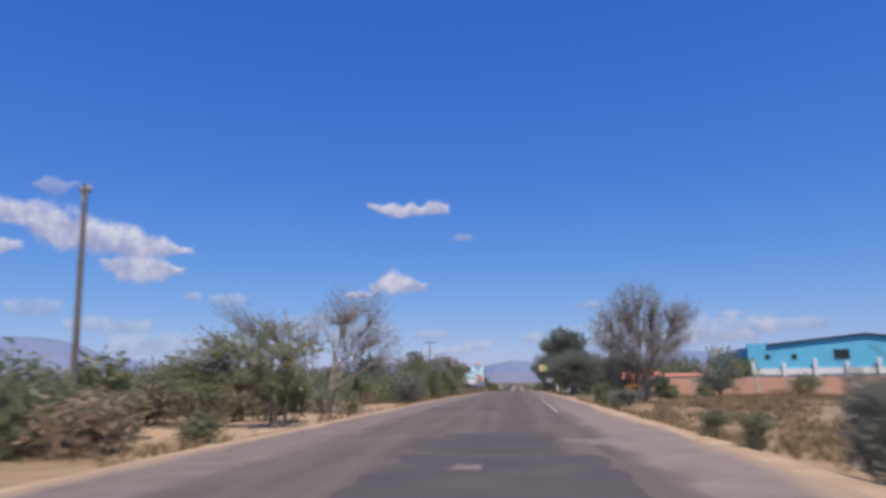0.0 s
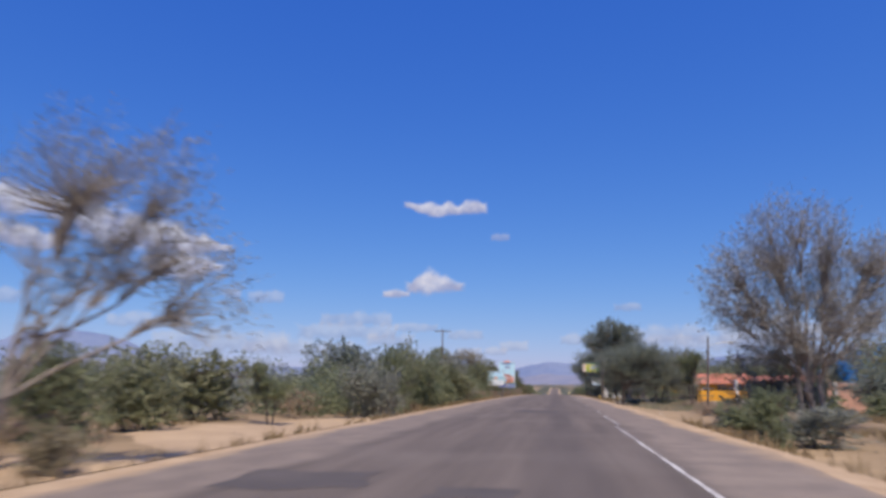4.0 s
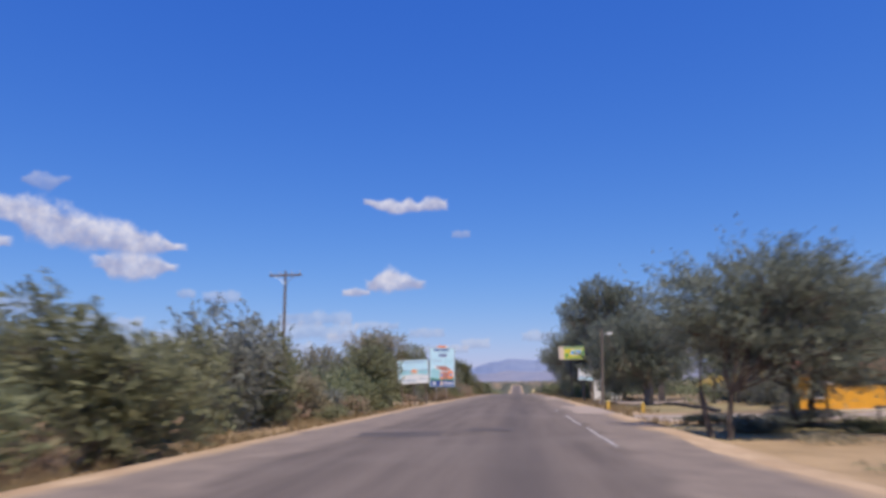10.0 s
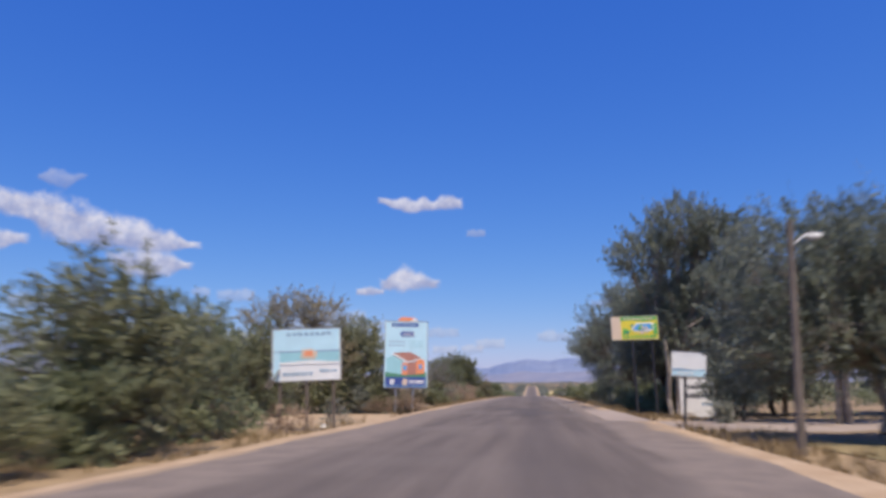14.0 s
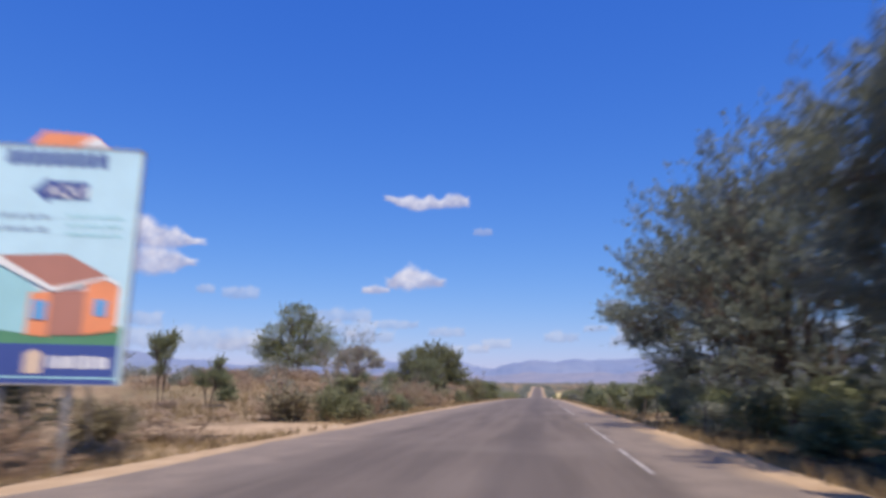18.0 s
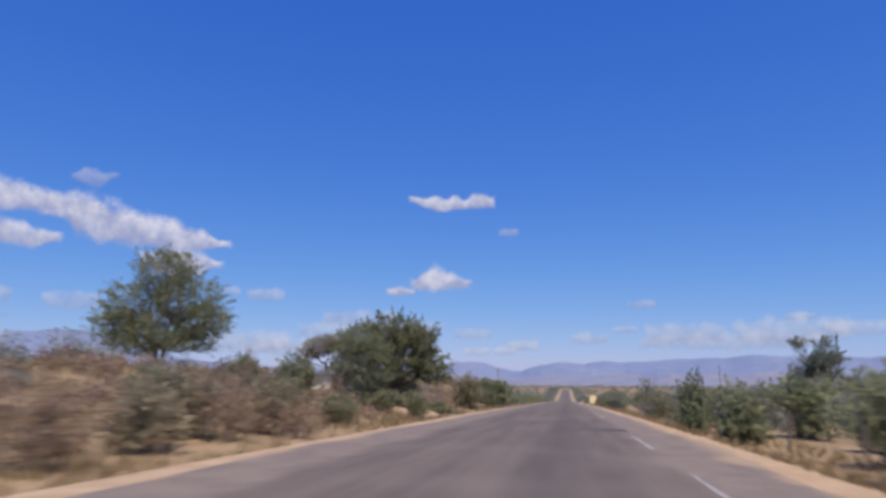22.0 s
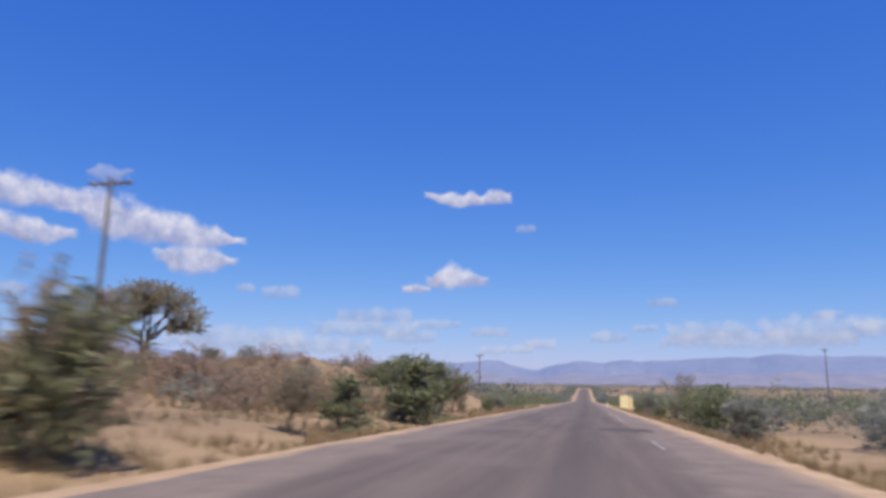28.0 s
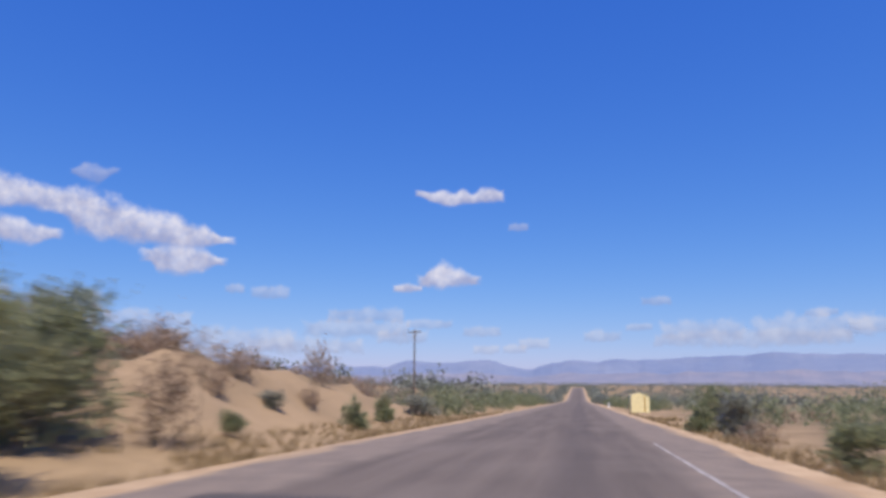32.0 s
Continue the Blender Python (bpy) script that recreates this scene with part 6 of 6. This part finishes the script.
def tropical_sign():
    x, y, z0, w, h = 6.65, 166.6, 3.55, 3.1, 1.55
    root = thing("billboard", pose(x, y, z0, 0, -1.2, 4), "yellow and green billboard with a blue pool before dark trees", "billboard")
    face = panel(root, w, h, SIGN_YELLOW, TIN)
    foot = ground_height(x, y) - z0 - 0.3
    legs(root, (-0.2, 1.1), h - 0.1, foot, DARK_METAL, 0.07)
    art(face, "print", rect(-1.54, -0.92, 0.02, 1.52), SIGN_BEIGE, 1)
    art(face, "print", ((-0.9, 1.25), (-0.1, 1.3), (0.6, 1.2), (1.5, 1.3), (1.5, 1.52), (-0.9, 1.52)), SIGN_LEAF, 1)
    art(face, "print", ((-0.35, 0.55), (0.1, 1.1), (1.1, 1.12), (1.5, 0.95), (1.5, 0.6), (0.5, 0.5)), SIGN_PALE, 2)
    art(face, "print", ((-0.2, 0.6), (0.15, 1.02), (1.05, 1.05), (1.25, 0.7), (0.5, 0.58)), SIGN_BLUE, 3)
    art(face, "print", ((-0.85, 0.3), (-0.45, 0.38), (-0.3, 0.6), (-0.75, 0.8)), SIGN_LEAF, 2)
    art(face, "print", ((1.2, 0.35), (1.5, 0.3), (1.5, 1.2), (1.3, 1.0)), SIGN_LEAF, 4)
    art(face, "print", ((-0.7, 0.9), (-0.4, 1.0), (-0.45, 1.15), (-0.8, 1.1)), SIGN_YELLOW, 2)
    art(face, "print", rect(0.2, 0.6, 0.36, 0.55), SIGN_BEIGE, 4)
    blot = random.Random(33)
    for i in range(14):                         # blurred leaves and huts printed over the pool
        a, b, s = blot.uniform(-0.75, 1.3), blot.uniform(0.4, 1.2), blot.uniform(0.05, 0.12)
        art(face, "print", ((a - s, b - s * 0.5), (a + s * 0.3, b - s), (a + s, b + s * 0.2), (a + s * 0.2, b + s), (a - s * 0.7, b + s * 0.7)), (SIGN_LEAF, SIGN_GREEN, SIGN_YELLOW, SIGN_BEIGE)[i % 4], 5 + i % 3)
    bars(face, -0.8, 1.45, 0.08, 0.2, 9, SIGN_LEAF, 4, 31)
    bars(face, -0.75, 1.3, 1.33, 0.12, 7, SIGN_BEIGE, 3, 32)


def small_board():
    x, y, z0, w, h = 6.8, 152.0, 1.0, 1.5, 1.1
    root = thing("signboard", pose(x, y, z0, 0, 4, -8), "white signboard with grey hills on a single post", "sign")
    face = panel(root, w, h, SIGN_PALE, TIN, 0.05)
    foot = ground_height(x, y) - z0 - 0.3
    legs(root, (-0.15,), h - 0.1, foot, DARK_METAL, 0.06)
    art(face, "print", ((-0.72, 0.02), (0.72, 0.02), (0.72, 0.36), (0.1, 0.3), (-0.72, 0.32)), SIGN_SKY, 1)
    art(face, "print", ((-0.72, 0.3), (-0.4, 0.36), (0.4, 0.28), (0.72, 0.38), (0.72, 0.28), (-0.72, 0.22)), SIGN_SLATE, 2)
    bars(face, -0.5, 0.25, 0.1, 0.08, 6, SIGN_PALE, 3, 41)


def painted_wall():
    x, y, w, h = 10.45, 164.5, 3.1, 2.4
    z = ground_height(x, y)
    root = thing("sign_wall", pose(x, y, z, 0, 0, -4), "whitewashed sign wall with black painted lettering, weathered", "wall sign")
    face = part("wall", box(-w / 2, w / 2, 0.002, 0.15, -0.3, h, 0.02), WHITE, root)
    part("coping", box(-w / 2 - 0.03, w / 2 + 0.03, -0.02, 0.18, h + 0.002, h + 0.06, 0.01), STONE, root)
    bars(face, -1.3, 0.7, 1.7, 0.32, 9, SIGN_BLACK, 1, 51)
    bars(face, -1.2, 1.25, 1.15, 0.34, 11, SIGN_BLACK, 1, 52)
    bars(face, -0.3, 1.2, 0.72, 0.13, 6, SIGN_SLATE, 1, 53)
    # grey patches at the upper right and along the foot
    art(face, "grey_patch", ((0.6, 1.5), (0.85, 1.42), (1.1, 1.7), (1.3, 1.66), (1.38, 2.34), (0.8, 2.36), (0.7, 1.9)), RENDERED, 2)
    art(face, "grey_patch", ((-1.5, 0.02), (-0.9, 0.02), (-0.7, 0.2), (-1.1, 0.34), (-1.5, 0.28)), RENDERED, 2)
    art(face, "grey_patch", ((0.2, 0.02), (1.5, 0.02), (1.5, 0.45), (1.1, 0.3), (0.7, 0.36), (0.4, 0.16)), RENDERED, 2)


housing_hoarding()
seaside_hoarding()
tropical_sign()
small_board()
painted_wall()


# ---- buildings ----
def blue_warehouse():
    x, y = 29.5, 92.5
    z = ground_height(x, y)
    w, d, eave, apex = 27.0, 20.0, 5.7, 7.3
    root = thing("warehouse", pose(x, y, z, 0, 0, -4), "sky-blue gabled warehouse with white posts along its base", "warehouse")
    part("facade", slab(((0, 0), (w, 0), (w, eave), (w * 0.52, apex), (2.6, eave + 0.55), (2.6, eave + 0.75), (0, eave + 0.75)), 0.3), BLUE, root)
    part("side_wall", box(0.002, 0.3, 0.302, d, 0, eave), BLUE, root)
    part("side_wall", box(w - 0.3, w - 0.002, 0.302, d, 0, eave), BLUE, root)
    part("back_wall", slab(((0.3, 0), (w - 0.3, 0), (w - 0.3, eave), (w * 0.52, apex), (0.3, eave)), 0.3), BLUE, root, "", (0, d, 0))
    for (xa, za), (xb, zb) in (((2.3, eave + 0.5), (w * 0.52, apex + 0.05)), ((w * 0.52, apex + 0.05), (w + 0.4, eave - 0.05))):
        roof = part("roof", slab(((xa, za), (xb, zb), (xb, zb + 0.14), (xa, za + 0.14)), d + 0.6), DARK_METAL, root, "dark sheet-metal roof", (0, -0.35, 0))
    for a, b, c, e in ((2.0, 2.6, 4.5, 5.0), (5.2, 5.8, 4.4, 5.0), (10.2, 12.0, 4.3, 5.5), (17.0, 19.2, 3.6, 5.5)):
        wi = part("window", slab(rect(a, b, c, e), 0.06), DARK_GLASS, root, "", (0, -0.03, 0))
        for r in (rect(a - 0.08, a, c - 0.08, e + 0.08), rect(b, b + 0.08, c - 0.08, e + 0.08), rect(a, b, c - 0.08, c), rect(a, b, e, e + 0.08)):
            part("window_frame", slab(r, 0.08), BLUE_DARK, wi, "", (0, -0.03, 0))
    # diagonal shadow across the facade, painted as a darker blue strip
    part("shadow_band", slab(((14.0, 5.9), (15.2, 5.9), (17.2, 3.8), (16.4, 3.8)), 0.02), BLUE_DARK, root, "", (0, -0.014, 0))
    part("base_rail", box(0.4, w, -0.25, -0.05, 2.45, 3.25), WHITE, root)
    for i in range(8):
        part("post", box(0.1 + i * 3.7, 0.55 + i * 3.7, -0.6, -0.27, 0, 4.4 if i % 2 == 0 else 4.0, 0.03), WHITE, root)


def brick_wall():
    x, y = 17.5, 87.5
    root = thing("boundary_wall", pose(x, y, ground_height(24, y), 0, 0, -3), "terracotta brick boundary wall with pale pilasters", "wall")
    part("core", box(0, 44, 0.03, 0.17, -0.4, 2.3), RENDERED, root)
    unit = box(-0.49, 0.49, 0, 0.03, 0, 0.185, 0.006)
    me = bpy.data.meshes.new("brick")
    unit.to_mesh(me)
    unit.free()
    me.materials.append(BRICK)
    for row in range(12):
        for col in range(22):
            b = new("brick", me)
            b.parent = root
            b.matrix_basis = pose(0.5 + col * 1.0 + (0.5 if row % 2 else 0), -0.002, -0.05 + row * 0.196)
    far = bmesh.new()
    for row in range(12):
        box(22.6, 44, 0.0, 0.03, -0.05 + row * 0.196, 0.135 + row * 0.196, 0, far)
    part("brick_courses", far, BRICK, root)
    for i in range(13):
        part("pilaster", box(i * 3.6, i * 3.6 + 0.28, -0.1, -0.006, -0.4, 2.4, 0.02), RENDERED, root)
    part("coping", box(-0.1, 44.1, -0.03, 0.23, 2.302, 2.37, 0.01), STONE, root)


def orange_house():
    x, y = 18.5, 124.5
    z = ground_height(x + 3, y)
    wall = thing("garden_wall", pose(x, y, z - 0.42, 0, 0, 22), "low orange-yellow garden wall on a pale plinth", "wall")
    part("plinth", box(0, 11.5, -0.06, 0.24, -0.3, 0.55, 0.02), STONE, wall)
    part("panel", box(0.35, 5.2, 0, 0.18, 0.552, 1.95, 0.015), ORANGE, wall)
    part("panel", box(5.62, 8.0, 0, 0.18, 0.902, 2.0, 0.015), ORANGE, wall)
    part("lower_panel", box(5.62, 8.0, 0.02, 0.16, 0.552, 0.898, 0.01), RENDERED, wall)
    part("panel", box(8.42, 9.4, 0, 0.18, 0.552, 2.9, 0.015), ORANGE, wall)
    for a, h in ((0.0, 2.05), (5.2, 3.3), (8.0, 3.0), (11.1, 2.9)):
        post = part("pillar", box(a, a + 0.4 if a else 0.34, -0.08, 0.3, 0.56, h, 0.02), WHITE if a else ORANGE, wall)
        part("cap", box(a - 0.05, a + 0.45, -0.13, 0.35, h + 0.002, h + 0.1, 0.02), STONE, post)
    gate = part("gate", box(9.62, 11.08, 0.05, 0.1, 0.57, 2.5), DARK_METAL, wall)
    for i in range(7):
        part("gate_bar", box(9.7 + i * 0.2, 9.74 + i * 0.2, 0.0, 0.045, 0.57, 2.6), DARK_METAL, gate)
    root = thing("house", pose(x + 0.9, y + 6.6, z - 0.2, 0, 0, -15), "single-storey orange house with a red tiled roof", "house")
    w, d, e = 6.0, 6.0, 2.75
    part("wall", box(0, w, 0, 0.2, -0.3, e), ORANGE, root)
    part("wall", box(0, w, d - 0.2, d, -0.3, e), ORANGE, root)
    for a in (0, w - 0.2):
        part("wall", slab(((0, -0.3), (d - 0.4, -0.3), (d - 0.4, e), ((d - 0.4) / 2, e + 1.0), (0, e)), 0.2), ORANGE, root, "", pose(a + 0.2, 0.2, 0, 0, 0, 90))
    for s in (0, 1):
        roof = part("roof", box(-0.5, w + 0.5, 0, 3.75, -0.06, 0.0), TILE, root, "red clay tiled roof", pose(0, -0.5, e - 0.14, 21.5) if s == 0 else pose(w, d + 0.5, e - 0.14, 21.5, 0, 180))
        for i in range(15):
            part("ridge_tile", tube((-0.35 + i * 0.48, 0, 0.02), (-0.35 + i * 0.48, 3.75, 0.02), 0.09, 0.09, 6), TILE, roof)
    for a in (0.8, 4.2):
        wi = part("window", box(a, a + 1.3, -0.03, -0.004, 0.9, 1.9), DARK_GLASS, root)
        part("window_frame", box(a - 0.1, a + 1.4, -0.05, -0.032, 1.902, 2.0), WHITE, wi)
        part("window_sill", box(a - 0.1, a + 1.4, -0.12, -0.004, 0.8, 0.898), WHITE, wi)
    part("door", box(2.6, 3.6, -0.03, -0.004, 0.0, 2.05), DARK_METAL, root)


def dark_shed():
    x, y = 22.1, 112.0
    z = ground_height(x, y)
    root = thing("shed", pose(x, y, z, 0, 0, 0), "dark sheet-metal shed under a rusty red roof", "shed")
    w, d, h = 8.5, 4.0, 2.5
    part("wall", box(0, w, 0, 0.08, -0.3, h), DARK_METAL, root)
    part("wall", box(0, w, d - 0.08, d, -0.3, h), DARK_METAL, root)
    for a in (0.0, w - 0.08):
        part("wall", box(a, a + 0.08, 0.082, d - 0.082, -0.3, h), DARK_METAL, root)
    for i in range(26):
        part("rib", box(0.1 + i * 0.32, 0.2 + i * 0.32, -0.03, -0.002, -0.3, h - 0.02), DARK_METAL, root)
    part("roof", box(-0.4, w + 0.4, -0.6, d + 0.4, 0, 0.08), TILE, root, "rusty red sheet roof", pose(0, 0, h + 0.12, 6, 0, 0))


def white_hut():
    x, y = -27.9, 281.0
    z = ground_height(x, y) - 0.4
    root = thing("hut", pose(x, y, z, 0, 0, -8), "small whitewashed hut with an open tin-roofed porch", "hut")
    part("wall", box(0, 2.4, 0, 2.6, -0.4, 2.0, 0.02), WHITE, root)
    part("door", box(2.42, 3.1, 0.3, 0.36, -0.3, 1.7), DARK_METAL, root)
    part("roof", box(-0.3, 5.4, -0.4, 3.0, 0, 0.06), TIN, root, "corrugated tin roof", pose(0, 0, 2.06, 0, -1.5, 0))
    for a, b in ((5.1, 0.0), (5.1, 2.5), (3.6, 0.0)):
        part("post", tube((a, b, -0.4), (a, b, 2.08), 0.06, 0.06, 8), POLE_WOOD, root)
    part("back_panel", box(2.42, 5.0, 2.45, 2.55, -0.4, 1.4), DARK_METAL, root)


def cream_shelter():
    x, y = 8.3, 430.0
    z = ground_height(x, y)
    root = thing("shelter", pose(x, y, z, 0, 0, 6), "cream-yellow painted roadside shelter of two slabs", "shelter")
    part("front_slab", slab(((-1.25, -0.3), (0.55, -0.3), (0.55, 2.45), (0.25, 2.7), (-0.75, 2.6), (-1.25, 2.2)), 0.5), CREAM, root)
    part("side_slab", slab(((0.72, -0.3), (1.3, -0.3), (1.3, 2.1), (0.72, 2.35)), 1.6), CREAM, root)
    part("recess", box(0.56, 0.715, 0.3, 1.5, -0.3, 2.2), YELLOW, root)
    part("back_slab", box(-1.2, 0.7, 1.3, 1.6, -0.3, 2.2), CREAM, root)
    part("top_slab", box(-1.2, 1.25, 0.52, 1.62, 2.36, 2.46, 0.01), CREAM, root)


def water_tower():
    x, y = 47.5, 172.0
    z = ground_height(x, y)
    root = thing("water_tower", pose(x, y, z), "white water tank on a slim frame above the trees", "water tower")
    part("tank", tube((0, 0, 7.8), (0, 0, 9.9), 1.15, 1.15, 20), WHITE, root)
    part("deck", box(-1.4, 1.4, -1.4, 1.4, 7.6, 7.798), STEEL, root)
    for a in (-1.4, 1.4):
        for b in (-1.4, 1.4):
            part("leg", tube((a * 1.2, b * 1.2, -0.3), (a * 0.9, b * 0.9, 7.6), 0.1, 0.1, 8), STEEL, root)
        part("brace", tube((a, -1.6, 3.0), (a, 1.5, 7.0), 0.05, 0.05, 6), STEEL, root)


blue_warehouse()
brick_wall()
orange_house()
dark_shed()
white_hut()
cream_shelter()
water_tower()


# ---- small roadside things ----
def bollard(x, y, h):
    root = thing("bollard", pose(x, y, ground_height(x, y), 0, 2, 0), "squat yellow-painted concrete bollard by the driveway", "bollard", "bollards at the driveway")
    part("shaft", box(-0.1, 0.1, -0.1, 0.1, -0.2, h, 0.025), YELLOW, root)
    part("cap", box(-0.115, 0.115, -0.115, 0.115, h + 0.002, h + 0.05, 0.02), CREAM, root)


bollard(5.7, 126.7, 0.62)
bollard(7.95, 126.9, 0.62)


def palm(x, y, h, crown):
    root = thing("palm", pose(x, y, ground_height(x, y)), "small palm with drooping golden-brown fronds", "palm", "palms by the drive")
    bm = bmesh.new()
    for k in range(6):
        tube((0.03 * k, 0, -0.2 + (h + 0.2) * k / 6), (0.03 * k + 0.03, 0, -0.2 + (h + 0.2) * (k + 1) / 6), 0.2 - 0.012 * k, 0.2 - 0.02 * k, 10, bm)
    part("trunk", bm, PALE_BARK, root)
    for f in range(22):
        a, lift = f * 2.4, rng.uniform(0.1, 1.0)
        bm = bmesh.new()
        last = None
        for k in range(9):
            u = k / 8
            c = Vector((0.18 + crown * u * math.cos(lift * 0.8) * math.cos(a), crown * u * math.cos(lift * 0.8) * math.sin(a), h + crown * (lift * u - (0.55 + lift * 0.5) * u * u)))
            wdt = 0.2 * math.sin(math.pi * min(1, u * 0.85 + 0.12))
            side = Vector((-math.sin(a), math.cos(a), 0)) * wdt
            row = [bm.verts.new(c - side - Vector((0, 0, wdt * 0.7))), bm.verts.new(c), bm.verts.new(c + side - Vector((0, 0, wdt * 0.7)))]
            if last:
                bm.faces.new((last[0], last[1], row[1], row[0]))
                bm.faces.new((last[1], last[2], row[2], row[1]))
            last = row
        part("frond", bm, GOLD, root)


palm(17.6, 146.0, 2.1, 1.9)
palm(21.2, 146.5, 2.8, 2.5)
palm(19.5, 145.0, 1.7, 1.7)


def rail_fence(x, y, length, h):
    root = thing("rail_fence", pose(x, y, ground_height(x + length / 2, y), 0, 0, 7), "low rail of rough grey poles on the verge", "fence")
    for u in (0.0, 0.52, 1.0):
        part("post", tube((u * length, 0, -0.3), (u * length + 0.03, 0, h), 0.05, 0.045, 8), POLE_WOOD, root)
    part("rail", tube((-0.15, -0.07, h - 0.08), (length + 0.2, -0.07, h - 0.02), 0.045, 0.04, 8), POLE_WOOD, root)
    for a in (0.5, 0.72):
        part("prop", tube((length * a, -0.15, -0.1), (length * a - 0.45, -0.12, h * 1.9), 0.03, 0.025, 6), POLE_WOOD, root)


rail_fence(11.9, 105.0, 4.0, 0.9)
# a straight row of low dark blocks beside the lawn
kerb = thing("garden_kerb", pose(12.5, 126.0, 0), "low dark strip of blocks along the lawn", "kerb")
for i in range(17):
    z = ground_height(12.5, 126.5 + i)
    part("strip_block", box(-0.14, 0.14, i + 0.02, i + 0.98, z - 0.2, z + 0.24 + 0.02 * (i % 3), 0.03), DARK_STONE, kerb)


def fence_post(x, y):
    root = tagged(part("fence_post", tube((0, 0, -0.3), (0.04, 0, 1.35), 0.055, 0.045, 8), POLE_WOOD), "rough wooden fence post on the verge", "fence post", "fence posts along the field")
    root.matrix_basis = pose(x, y, ground_height(x, y), rng.uniform(-4, 4), rng.uniform(-4, 4), 0)


for i in range(14):
    fence_post(7.4 + rng.normal() * 0.15, 190.0 + i * 6.2)


def litter(x, y, s, mat, label):
    bm = bmesh.new()
    bmesh.ops.create_icosphere(bm, subdivisions=2, radius=s)
    for v in bm.verts:
        v.co *= 1 + 0.5 * noise.noise(v.co * (2.2 / s) + Vector((x, y, 0)))
        v.co.z *= 0.6
    ob = tagged(part("litter" if mat is WHITE else "stone", bm, mat), label, "litter" if mat is WHITE else "stone")
    ob.matrix_basis = pose(x, y, ground_height(x, y) + s * 0.2, 0, 0, 40 * x)


for x, y, s in ((-11.6, 128.5, 0.28), (-10.9, 128.0, 0.22), (-12.2, 127.4, 0.18), (-10.6, 152.5, 0.2), (-13.0, 283.0, 0.22)):
    litter(x, y, s, WHITE, "crumpled white plastic bag on the verge")
for i in range(40):
    left = rng.random() < 0.55
    litter(rng.uniform(-11, -7.8) if left else rng.uniform(4.9, 7.5), rng.uniform(8, 390), rng.uniform(0.05, 0.12), STONE, "pale stone on the dusty verge")
post = thing("marker_post", pose(5.6, 470.0, ground_height(5.6, 470.0)), "short white roadside marker post", "marker post")
part("shaft", box(-0.15, 0.15, -0.1, 0.1, -0.2, 1.0, 0.03), WHITE, post)
